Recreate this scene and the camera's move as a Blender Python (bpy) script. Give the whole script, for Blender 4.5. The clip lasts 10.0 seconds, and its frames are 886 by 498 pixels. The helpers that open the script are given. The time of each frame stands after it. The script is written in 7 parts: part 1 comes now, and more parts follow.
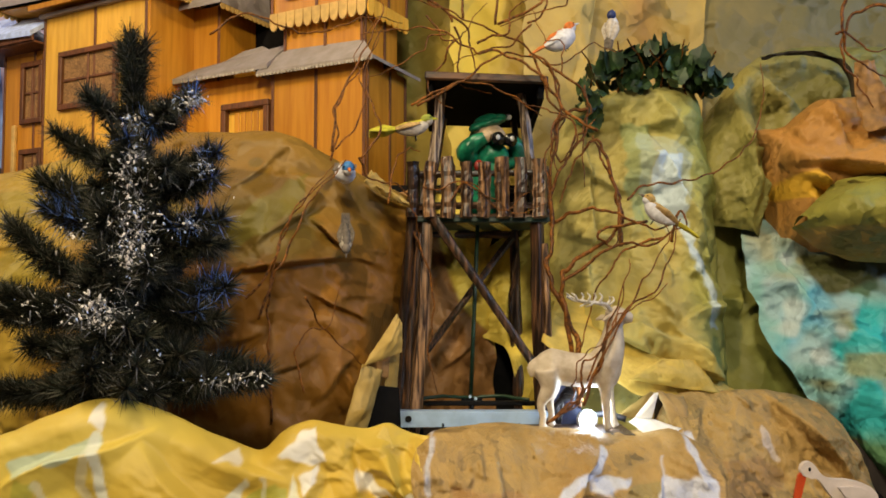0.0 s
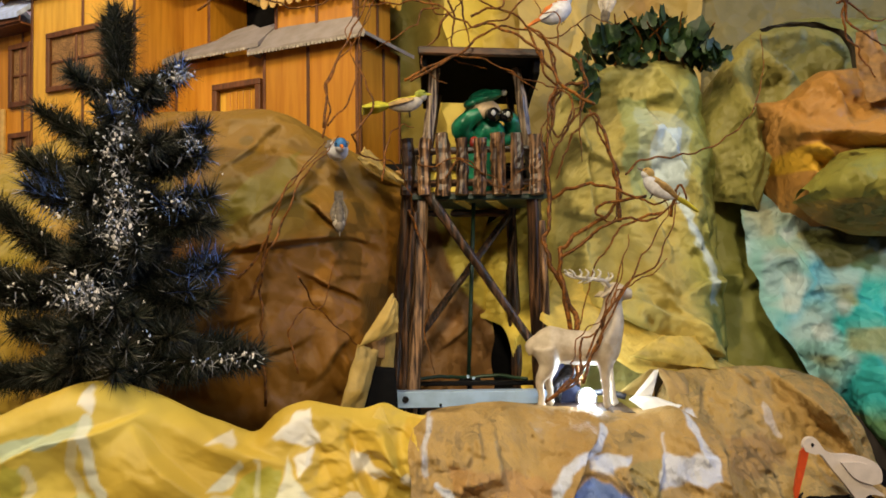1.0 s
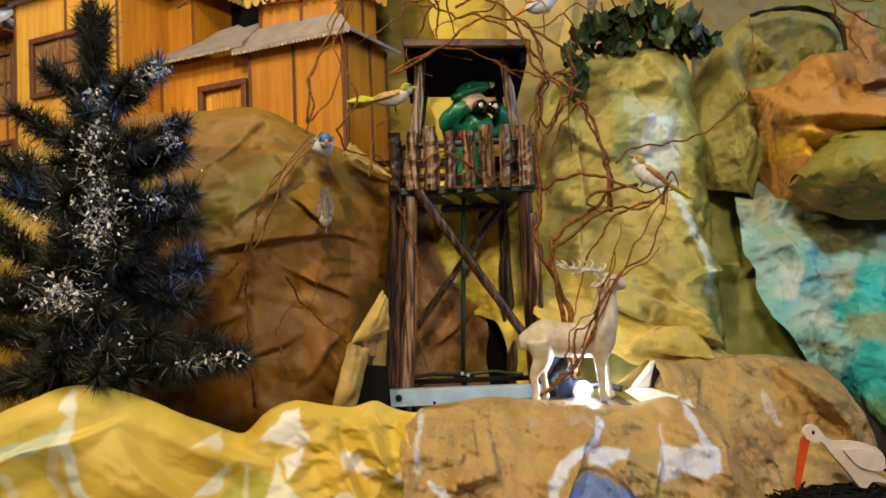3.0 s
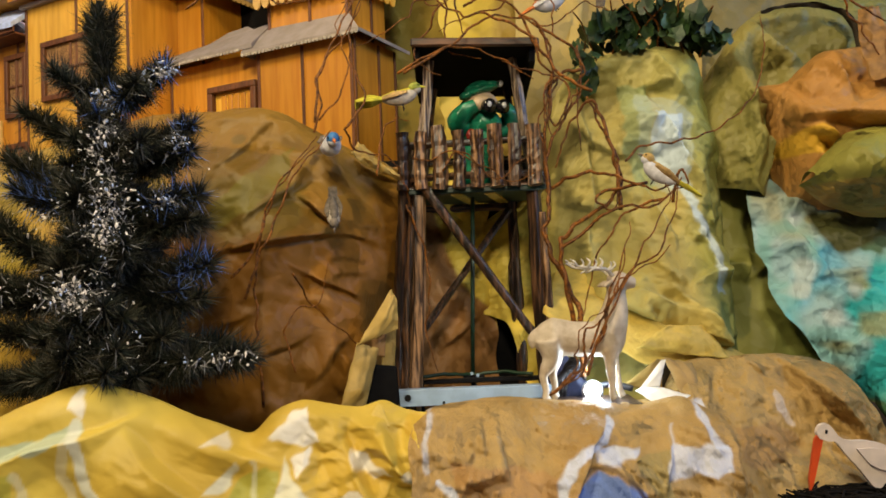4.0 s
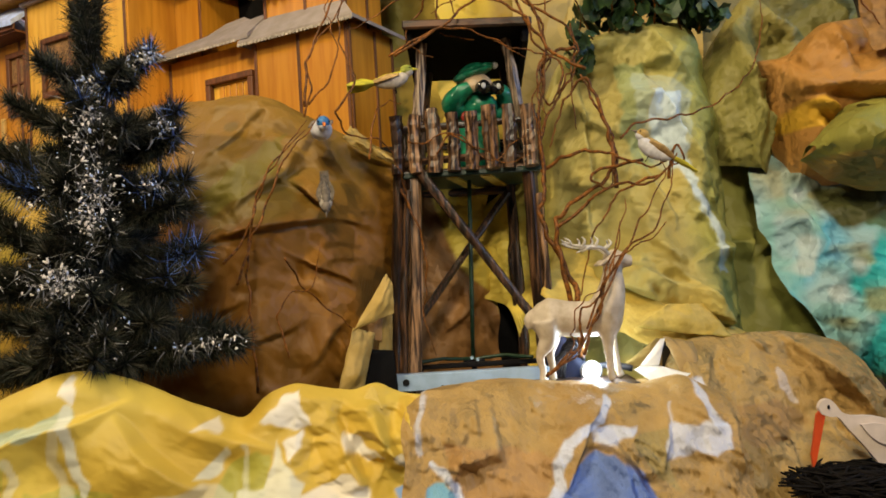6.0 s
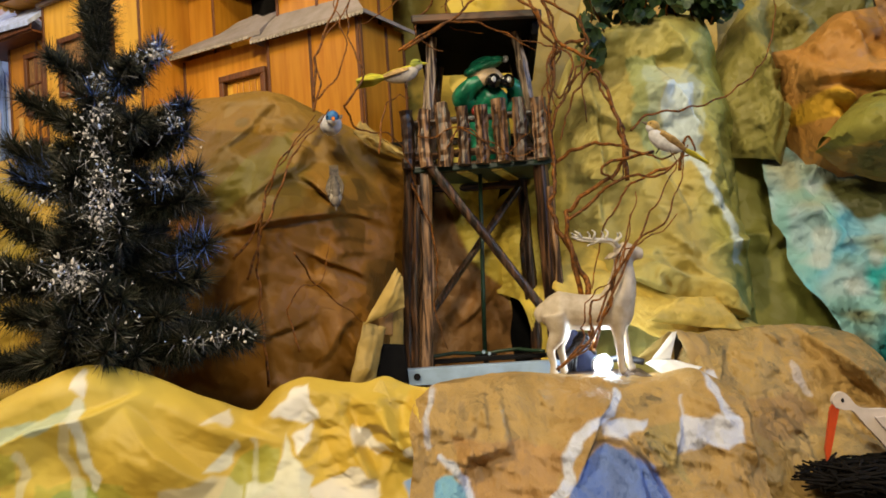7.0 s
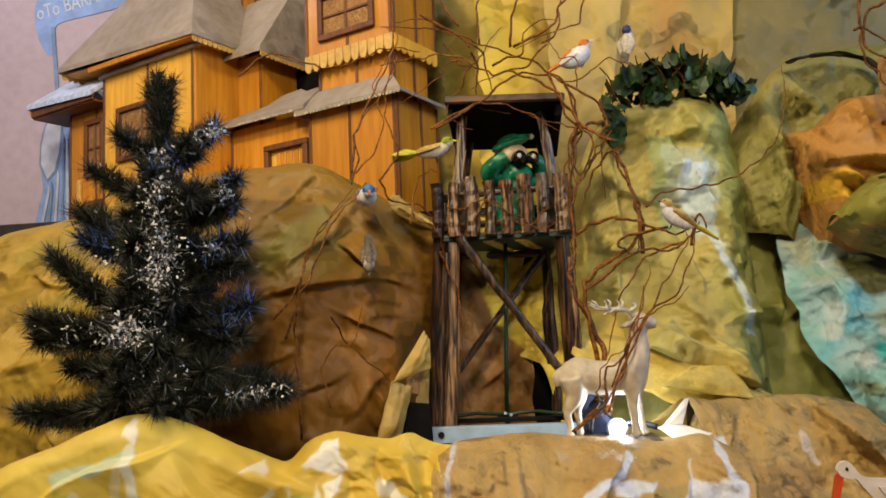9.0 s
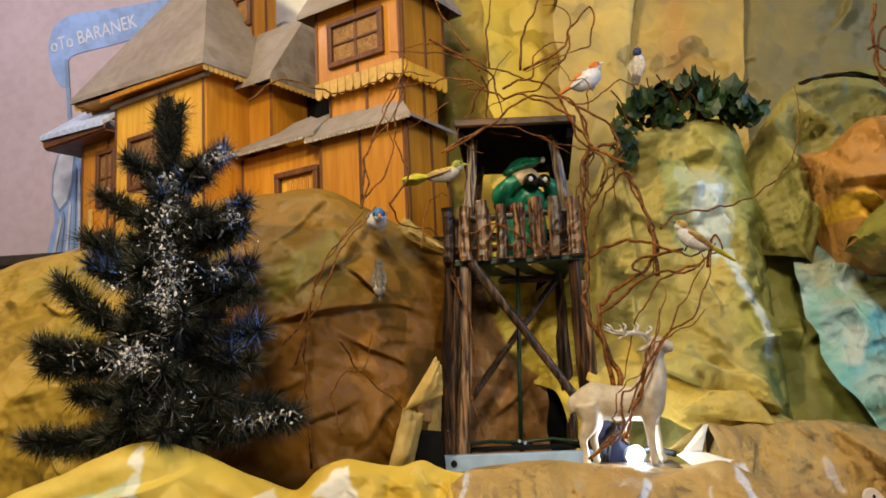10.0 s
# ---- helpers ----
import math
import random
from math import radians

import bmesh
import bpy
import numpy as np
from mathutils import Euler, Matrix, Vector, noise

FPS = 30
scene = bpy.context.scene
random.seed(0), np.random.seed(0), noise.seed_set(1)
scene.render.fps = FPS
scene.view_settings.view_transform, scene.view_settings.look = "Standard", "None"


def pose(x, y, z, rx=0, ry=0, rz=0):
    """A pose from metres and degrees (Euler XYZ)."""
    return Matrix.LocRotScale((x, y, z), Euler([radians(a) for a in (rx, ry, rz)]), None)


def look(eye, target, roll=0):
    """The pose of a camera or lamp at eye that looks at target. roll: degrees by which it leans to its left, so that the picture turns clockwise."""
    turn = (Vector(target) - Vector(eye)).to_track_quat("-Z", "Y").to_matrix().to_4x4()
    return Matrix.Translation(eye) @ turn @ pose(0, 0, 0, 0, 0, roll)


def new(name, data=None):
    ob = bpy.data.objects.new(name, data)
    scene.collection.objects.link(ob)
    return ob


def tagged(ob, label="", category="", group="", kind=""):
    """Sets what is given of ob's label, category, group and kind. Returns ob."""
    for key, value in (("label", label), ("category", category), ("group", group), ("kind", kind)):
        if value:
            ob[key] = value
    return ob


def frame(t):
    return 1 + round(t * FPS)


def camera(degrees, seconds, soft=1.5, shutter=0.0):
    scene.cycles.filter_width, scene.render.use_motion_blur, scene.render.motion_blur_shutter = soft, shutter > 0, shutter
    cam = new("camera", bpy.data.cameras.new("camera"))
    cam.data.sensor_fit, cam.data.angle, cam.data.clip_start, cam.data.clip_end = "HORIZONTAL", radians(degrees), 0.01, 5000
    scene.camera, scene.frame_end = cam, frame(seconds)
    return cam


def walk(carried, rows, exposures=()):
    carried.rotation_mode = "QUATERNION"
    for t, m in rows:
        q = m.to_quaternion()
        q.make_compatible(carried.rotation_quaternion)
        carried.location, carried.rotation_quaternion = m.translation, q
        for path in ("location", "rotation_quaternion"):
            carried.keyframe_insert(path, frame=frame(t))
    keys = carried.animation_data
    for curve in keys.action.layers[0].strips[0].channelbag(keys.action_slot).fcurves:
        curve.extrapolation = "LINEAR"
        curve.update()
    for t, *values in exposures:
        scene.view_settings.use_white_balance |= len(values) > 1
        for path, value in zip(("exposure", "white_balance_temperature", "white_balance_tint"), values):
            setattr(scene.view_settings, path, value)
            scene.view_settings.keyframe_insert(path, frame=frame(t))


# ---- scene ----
cam = camera(57.1, 10.0, soft=1.7)
METRES, EYE, TILT, LEAN, TURN = 0.30, 1.4, 3.0, 0.0, 0.0
ROWS = [
    (0.0, 0.0, 0.0, 0.0, 0.0, 0.0, -0.0),
    (0.5, -0.0207, 0.032, -0.0235, 0.25, -0.26, 0.16),
    (1.0, 0.0163, 0.0881, -0.045, -0.13, -1.07, 0.66),
    (1.5, 0.0501, 0.1054, -0.0486, -0.34, -1.4, 1.19),
    (2.0, 0.066, 0.1132, -0.0652, -0.47, -1.09, 1.78),
    (2.5, 0.0705, 0.148, -0.0866, -0.47, -0.95, 2.08),
    (4.0, 0.0915, 0.1913, -0.1242, 0.6, -0.62, 2.41),
    (4.5, 0.1231, 0.1945, -0.1396, 0.99, -0.51, 2.71),
    (5.0, 0.1356, 0.1973, -0.1449, 1.02, -0.36, 2.97),
    (5.5, 0.1802, 0.2193, -0.1773, 1.36, -0.65, 3.29),
    (7.0, 0.2794, 0.239, -0.2323, 3.16, -1.0, 4.02),
    (7.5, 0.2901, 0.1822, -0.2307, 4.05, 0.56, 3.61),
    (8.0, 0.3, 0.0584, -0.2016, 4.07, 1.62, 2.89),
    (8.5, 0.3294, -0.0345, -0.1917, 4.2, 2.09, 2.62),
    (9.0, 0.3445, -0.1011, -0.1961, 5.42, 3.32, 2.71),
    (9.5, 0.3475, -0.1207, -0.1933, 6.24, 5.08, 2.81),
    (10.0, 0.3375, -0.0271, -0.2374, 6.27, 5.56, 3.07),
]
walk(cam, [(t, pose(0, 0, EYE, TILT, LEAN, TURN) @ pose(METRES * x, METRES * y, METRES * z, 90 + pitch, roll, yaw)) for t, x, y, z, yaw, pitch, roll in ROWS])
scene.view_settings.exposure = -0.11

# ---- light: a dim hall, warm ceiling lamps before the display, one cold window, one cold lamp on the display ----
world = bpy.data.worlds.new("hall")
scene.world = world
world.use_nodes = True
world.node_tree.nodes["Background"].inputs[0].default_value = (0.9, 0.8, 0.68, 1)
world.node_tree.nodes["Background"].inputs[1].default_value = 0.05


def area_lamp(name, eye, target, size, watts, colour):
    data = bpy.data.lights.new(name, "AREA")
    data.shape, data.size, data.energy, data.color = "DISK", size, watts, colour
    ob = new(name, data)
    ob.matrix_world = look(eye, target)
    return ob


area_lamp("key_lamp", (-0.85, 0.25, 3.22), (-0.05, 1.6, 1.4), 0.30, 48, (1.0, 0.80, 0.475))
area_lamp("ceiling_lamp", (0.15, -1.2, 2.8), (0.2, 1.7, 1.3), 0.5, 57.5, (1.0, 0.855, 0.61))
area_lamp("window_light", (2.3, 0.9, 2.5), (-0.3, 1.4, 1.5), 0.8, 25, (0.38, 0.59, 1.0))
area_lamp("wall_lamp", (-1.9, 1.6, 3.1), (-1.2, 2.75, 2.2), 0.4, 9, (1.0, 0.88, 0.90))


# ---- materials ----
def material(name, colour, rough=0.7, metal=0.0, grain=60.0, vary=0.25, bump=0.2, stretch=(1, 1, 1), attribute="", dark=None, coat=0.0, sharp=(0.36, 0.62), gloss_noise=0.0):
    """A surface with two scales of colour change and fine relief. grain: cycles a metre; attribute: takes the paint from the mesh."""
    m = bpy.data.materials.new(name)
    m.use_nodes = True
    nodes, links = m.node_tree.nodes, m.node_tree.links
    bsdf = nodes["Principled BSDF"]
    bsdf.inputs["Roughness"].default_value = rough
    bsdf.inputs["Metallic"].default_value = metal
    bsdf.inputs["Coat Weight"].default_value = coat
    coord = nodes.new("ShaderNodeTexCoord")
    mapping = nodes.new("ShaderNodeMapping")
    mapping.inputs["Scale"].default_value = stretch
    links.new(coord.outputs["Object"], mapping.inputs[0])
    fine = nodes.new("ShaderNodeTexNoise")
    fine.inputs["Scale"].default_value, fine.inputs["Detail"].default_value = grain, 6
    broad = nodes.new("ShaderNodeTexNoise")
    broad.inputs["Scale"].default_value, broad.inputs["Detail"].default_value = grain * 0.12, 3
    for tex in (fine, broad):
        links.new(mapping.outputs[0], tex.inputs["Vector"])
    if attribute:
        base = nodes.new("ShaderNodeAttribute")
        base.attribute_name = attribute
        source = base.outputs["Color"]
    else:
        ramp = nodes.new("ShaderNodeValToRGB")
        low = dark or tuple(c * (1 - vary * 1.4) for c in colour)
        ramp.color_ramp.elements[0].color, ramp.color_ramp.elements[0].position = (*low, 1), sharp[0]
        ramp.color_ramp.elements[1].color, ramp.color_ramp.elements[1].position = (*colour, 1), sharp[1]
        links.new(fine.outputs["Fac"], ramp.inputs[0])
        source = ramp.outputs[0]
    hsv = nodes.new("ShaderNodeHueSaturation")
    links.new(source, hsv.inputs["Color"])
    value = nodes.new("ShaderNodeMapRange")
    value.inputs["From Min"].default_value, value.inputs["From Max"].default_value = 0.3, 0.7
    value.inputs["To Min"].default_value, value.inputs["To Max"].default_value = 1 - vary, 1 + vary * 0.8
    links.new(broad.outputs["Fac"], value.inputs["Value"])
    random_info = nodes.new("ShaderNodeObjectInfo")
    spread = nodes.new("ShaderNodeMapRange")
    spread.inputs["To Min"].default_value, spread.inputs["To Max"].default_value = 1 - vary * 0.4, 1 + vary * 0.4
    links.new(random_info.outputs["Random"], spread.inputs["Value"])
    both = nodes.new("ShaderNodeMath")
    both.operation = "MULTIPLY"
    links.new(value.outputs[0], both.inputs[0])
    links.new(spread.outputs[0], both.inputs[1])
    links.new(both.outputs[0], hsv.inputs["Value"])
    links.new(hsv.outputs[0], bsdf.inputs["Base Color"])
    if bump:
        b = nodes.new("ShaderNodeBump")
        b.inputs["Strength"].default_value, b.inputs["Distance"].default_value = bump, 0.002
        links.new(fine.outputs["Fac"], b.inputs["Height"])
        links.new(b.outputs[0], bsdf.inputs["Normal"])
    if gloss_noise:
        g = nodes.new("ShaderNodeMapRange")
        g.inputs["To Min"].default_value, g.inputs["To Max"].default_value = rough - gloss_noise, rough + gloss_noise
        links.new(fine.outputs["Fac"], g.inputs["Value"])
        links.new(g.outputs[0], bsdf.inputs["Roughness"])
    return m


def glowing(name, colour, strength):
    m = bpy.data.materials.new(name)
    m.use_nodes = True
    bsdf = m.node_tree.nodes["Principled BSDF"]
    bsdf.inputs["Base Color"].default_value = (*colour, 1)
    bsdf.inputs["Emission Color"].default_value = (*colour, 1)
    bsdf.inputs["Emission Strength"].default_value = strength
    return m


PAPER = material("painted paper", (0.4, 0.3, 0.1), 0.56, grain=90, vary=0.14, bump=0.3, attribute="paint", gloss_noise=0.12)


def crease_relief(m, layers):
    """Gives a material the flat facets and creases of crumpled paper: layers of (facets a metre, how far they tilt)."""
    nodes, links = m.node_tree.nodes, m.node_tree.links
    bsdf = nodes["Principled BSDF"]
    coord = nodes.new("ShaderNodeTexCoord")
    warp = nodes.new("ShaderNodeTexNoise")
    warp.inputs["Scale"].default_value, warp.inputs["Detail"].default_value = 8.0, 2
    links.new(coord.outputs["Object"], warp.inputs["Vector"])
    push = nodes.new("ShaderNodeVectorMath")
    push.operation = "MULTIPLY_ADD"
    push.inputs[1].default_value = (0.10, 0.10, 0.10)
    links.new(warp.outputs["Color"], push.inputs[0])
    links.new(coord.outputs["Object"], push.inputs[2])
    surface = nodes.new("ShaderNodeNewGeometry")
    facing = surface.outputs["Normal"]
    for cells, tilt in layers:
        tex = nodes.new("ShaderNodeTexVoronoi")
        tex.feature = "SMOOTH_F1"
        tex.inputs["Scale"].default_value, tex.inputs["Smoothness"].default_value = cells, 0.10
        links.new(push.outputs[0], tex.inputs["Vector"])
        lean = nodes.new("ShaderNodeVectorMath")
        lean.operation = "MULTIPLY_ADD"
        lean.inputs[1].default_value, lean.inputs[2].default_value = (2 * tilt,) * 3, (-tilt,) * 3
        links.new(tex.outputs["Color"], lean.inputs[0])
        total = nodes.new("ShaderNodeVectorMath")
        total.operation = "ADD"
        links.new(facing, total.inputs[0])
        links.new(lean.outputs[0], total.inputs[1])
        facing = total.outputs[0]
    unit = nodes.new("ShaderNodeVectorMath")
    unit.operation = "NORMALIZE"
    links.new(facing, unit.inputs[0])
    target = bsdf.inputs["Normal"].links[0].from_node.inputs["Normal"] if bsdf.inputs["Normal"].is_linked else bsdf.inputs["Normal"]
    links.new(unit.outputs[0], target)


crease_relief(PAPER, ((11, 0.34), (30, 0.30), (85, 0.20)))
SMOOTH_PAPER = material("smooth painted paper", (0.4, 0.3, 0.1), 0.54, grain=90, vary=0.12, bump=0.2, attribute="paint", gloss_noise=0.1)
SATIN_PAPER = material("stiff painted paper", (0.4, 0.3, 0.1), 0.50, grain=90, vary=0.10, bump=0.15, attribute="paint", gloss_noise=0.1)
ROCK_PAPER = material("broadly folded painted paper", (0.4, 0.3, 0.1), 0.55, grain=90, vary=0.10, bump=0.25, attribute="paint", gloss_noise=0.12)
crease_relief(ROCK_PAPER, ((6, 0.26), (15, 0.22), (95, 0.20)))
KRAFT = material("wrinkled kraft paper", (0.4, 0.3, 0.1), 0.58, grain=190, vary=0.15, bump=1.0, stretch=(1.5, 1, 0.45), attribute="paint", gloss_noise=0.12)
crease_relief(KRAFT, ((13, 0.26), (40, 0.26), (150, 0.24)))
crease_relief(SATIN_PAPER, ((6, 0.13), (20, 0.03)))
crease_relief(SMOOTH_PAPER, ((9, 0.32), (26, 0.18), (70, 0.07)))
PLASTER = material("mauve plaster", (0.46, 0.39, 0.49), 0.85, grain=30, vary=0.06, bump=0.1)
CARPET = material("hall floor", (0.16, 0.12, 0.10), 0.9, grain=40, vary=0.2)
DARKBOARD = material("dark board", (0.035, 0.025, 0.022), 0.7, grain=60, vary=0.3, stretch=(1, 1, 0.2))
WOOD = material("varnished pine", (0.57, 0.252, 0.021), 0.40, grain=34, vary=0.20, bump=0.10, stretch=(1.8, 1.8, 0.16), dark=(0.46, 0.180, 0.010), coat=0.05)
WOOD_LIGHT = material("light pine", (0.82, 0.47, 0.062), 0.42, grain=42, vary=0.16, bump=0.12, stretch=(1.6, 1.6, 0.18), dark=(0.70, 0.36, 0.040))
BATTEN = material("brown stained batten", (0.17, 0.06, 0.017), 0.55, grain=70, vary=0.3, stretch=(2, 2, 0.3))
FRINGE = material("cream fringe board", (0.66, 0.42, 0.12), 0.6, grain=60, vary=0.15)
ROOF = material("grey felt roof", (0.31, 0.268, 0.252), 0.85, grain=26, vary=0.15, bump=0.4, dark=(0.255, 0.218, 0.19))
crease_relief(ROOF, ((16, 0.10), (60, 0.10)))
ROOF_EDGE = material("worn felt edge", (0.50, 0.44, 0.36), 0.85, grain=120, vary=0.35, bump=0.3)
# the blue light that falls on the wing roof is put into its colour
ROOF_BLUE_LIT = material("felt roof in blue light", (0.50, 0.62, 0.90), 0.85, grain=55, vary=0.2, bump=0.5)
LATTICE = material("woven lattice", (0.46, 0.25, 0.075), 0.7, grain=400, vary=0.3, bump=0.6, dark=(0.10, 0.04, 0.012))
# stick colours: light streaks hold both split wood and painted gloss highlights
BARK = material("split bark", (0.115, 0.052, 0.022), 0.38, grain=190, vary=0.45, bump=1.0, stretch=(1, 1, 0.06), dark=(0.010, 0.005, 0.003), gloss_noise=0.15, sharp=(0.46, 0.66))
BARK_LIGHT = material("peeled stick", (0.30, 0.165, 0.078), 0.38, grain=170, vary=0.5, bump=1.0, stretch=(1, 1, 0.06), dark=(0.022, 0.010, 0.005), gloss_noise=0.15, sharp=(0.44, 0.64))
BARK_PALE = material("split stick with pale highlights", (0.40, 0.30, 0.20), 0.36, grain=170, vary=0.45, bump=1.0, stretch=(1, 1, 0.05), dark=(0.040, 0.020, 0.010), gloss_noise=0.15, sharp=(0.44, 0.60))
BARK_ALONG = material("lying stick bark", (0.14, 0.068, 0.032), 0.38, grain=115, vary=0.5, bump=1.0, stretch=(0.08, 0.3, 1), dark=(0.012, 0.006, 0.004), gloss_noise=0.15, sharp=(0.48, 0.66))
ROOF_TRIM = material("dark varnished strip", (0.11, 0.040, 0.010), 0.55, grain=90, vary=0.5, bump=0.5, stretch=(0.2, 1, 1), dark=(0.015, 0.007, 0.004))
NAVY = material("navy paper", (0.02, 0.03, 0.09), 0.6, grain=90, vary=0.2)
GREENPAINT = material("dark green paint", (0.012, 0.040, 0.022), 0.45, grain=60, vary=0.3)
YELLOWPAINT = material("ochre paint", (0.50, 0.36, 0.06), 0.6, grain=60, vary=0.2)
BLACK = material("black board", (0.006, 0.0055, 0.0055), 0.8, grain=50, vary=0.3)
VINE = material("willow twig", (0.215, 0.076, 0.009), 0.5, grain=140, vary=0.45, bump=0.8, dark=(0.050, 0.018, 0.004))
METAL = material("painted steel", (0.38, 0.53, 0.74), 0.35, 0.1, grain=40, vary=0.12, bump=0.05)
BOLT = material("dark bolt", (0.03, 0.03, 0.035), 0.35, 0.8, grain=200, vary=0.2)
CABLE = material("dark cable", (0.02, 0.02, 0.024), 0.4, grain=100, vary=0.2)
DEER = material("cream resin", (0.55, 0.475, 0.375), 0.5, grain=45, vary=0.16, bump=0.3, dark=(0.40, 0.325, 0.235))
ANTLER = material("grey antler", (0.60, 0.56, 0.50), 0.5, grain=200, vary=0.2)
NEEDLE = material("dark needles", (0.012, 0.017, 0.011), 0.62, grain=30, vary=0.4, bump=0)
# lighter copy of the dark needles: highlights put in as colour
NEEDLE_LIT = material("needles catching light", (0.052, 0.047, 0.030), 0.5, grain=30, vary=0.4, bump=0)
TRUNK = material("tree wire trunk", (0.02, 0.015, 0.01), 0.8, grain=90, vary=0.3)
SNOW = material("sprayed snow", (0.74, 0.71, 0.70), 0.8, grain=300, vary=0.15, bump=0.3)
SNOW_NEEDLE = material("frosted needles", (0.24, 0.24, 0.25), 0.5, grain=60, vary=0.3, bump=0)
# snow and needles whose colour holds the cold blue light
SNOW_BLUE_LIT = material("snow in blue light", (0.42, 0.56, 0.95), 0.7, grain=300, vary=0.15, bump=0.3)
NEEDLE_BLUE_LIT = material("needles in blue light", (0.15, 0.28, 0.80), 0.4, grain=60, vary=0.4, bump=0)
REFLECTOR = material("lamp reflector", (0.75, 0.77, 0.8), 0.45, 0.6, grain=200, vary=0.05, bump=0)
LEAF = material("ivy leaf", (0.042, 0.090, 0.018), 0.52, grain=40, vary=0.7, bump=0.2, dark=(0.010, 0.034, 0.014))
HATGREEN = material("glazed green", (0.012, 0.215, 0.110), 0.34, grain=50, vary=0.3, bump=0.1)
crease_relief(HATGREEN, ((55, 0.30),))
FACE = material("cream glaze", (0.62, 0.46, 0.28), 0.4, grain=50, vary=0.15)
GLOSSBLACK = material("black glaze", (0.008, 0.008, 0.009), 0.12, grain=50, vary=0.1, bump=0)
LENS = material("grey lens", (0.55, 0.56, 0.56), 0.15, grain=50, vary=0.2, bump=0)
RED = material("red glaze", (0.25, 0.02, 0.01), 0.4, grain=50, vary=0.2)
WHITEPAINT = material("white paint", (0.68, 0.58, 0.51), 0.55, grain=60, vary=0.08)
ORANGE = material("orange beak", (0.62, 0.075, 0.015), 0.4, grain=60, vary=0.15)
FEATHER = {
    "yellow": material("yellow feather", (0.62, 0.56, 0.03), 0.7, grain=140, vary=0.25, stretch=(0.3, 1, 1)),
    "lime": material("lime feather", (0.36, 0.40, 0.05), 0.7, grain=140, vary=0.25, stretch=(0.3, 1, 1)),
    "grey": material("grey feather", (0.17, 0.14, 0.11), 0.8, grain=140, vary=0.35),
    "pale": material("pale feather", (0.52, 0.46, 0.38), 0.8, grain=140, vary=0.2),
    "blue": material("blue feather", (0.03, 0.16, 0.42), 0.6, grain=140, vary=0.3),
    "orange": material("orange feather", (0.62, 0.17, 0.02), 0.7, grain=140, vary=0.25),
    "white": material("white feather", (0.62, 0.62, 0.66), 0.8, grain=140, vary=0.15),
    "navy": material("navy feather", (0.02, 0.035, 0.14), 0.6, grain=140, vary=0.3),
    "gold": material("golden tan feather", (0.52, 0.34, 0.09), 0.7, grain=140, vary=0.25),
    "tan": material("tan feather", (0.44, 0.28, 0.10), 0.7, grain=140, vary=0.3),
    "black": GLOSSBLACK,
}
BANNER = material("pale blue wall paint", (0.27, 0.42, 0.84), 0.85, grain=25, vary=0.15, bump=0.05)
BANNER_DEEP = material("blue wall paint", (0.20, 0.31, 0.56), 0.85, grain=25, vary=0.15, bump=0.05)
ROBE_LIGHT = material("pale drapery paint", (0.52, 0.58, 0.76), 0.85, grain=25, vary=0.15, bump=0.05)
LETTER = material("white lettering", (0.62, 0.68, 0.82), 0.8, grain=60, vary=0.1, bump=0)
CEILING = material("white ceiling", (0.72, 0.70, 0.66), 0.9, grain=10, vary=0.05, bump=0)
TINWHITE = material("white card", (0.80, 0.78, 0.72), 0.7, grain=60, vary=0.06)
NEST = material("nest twig", (0.009, 0.007, 0.006), 0.85, grain=120, vary=0.5)
NEST.node_tree.nodes["Principled BSDF"].inputs["Specular IOR Level"].default_value = 0.15
LED = glowing("lamp face", (0.86, 0.92, 1.0), 60)


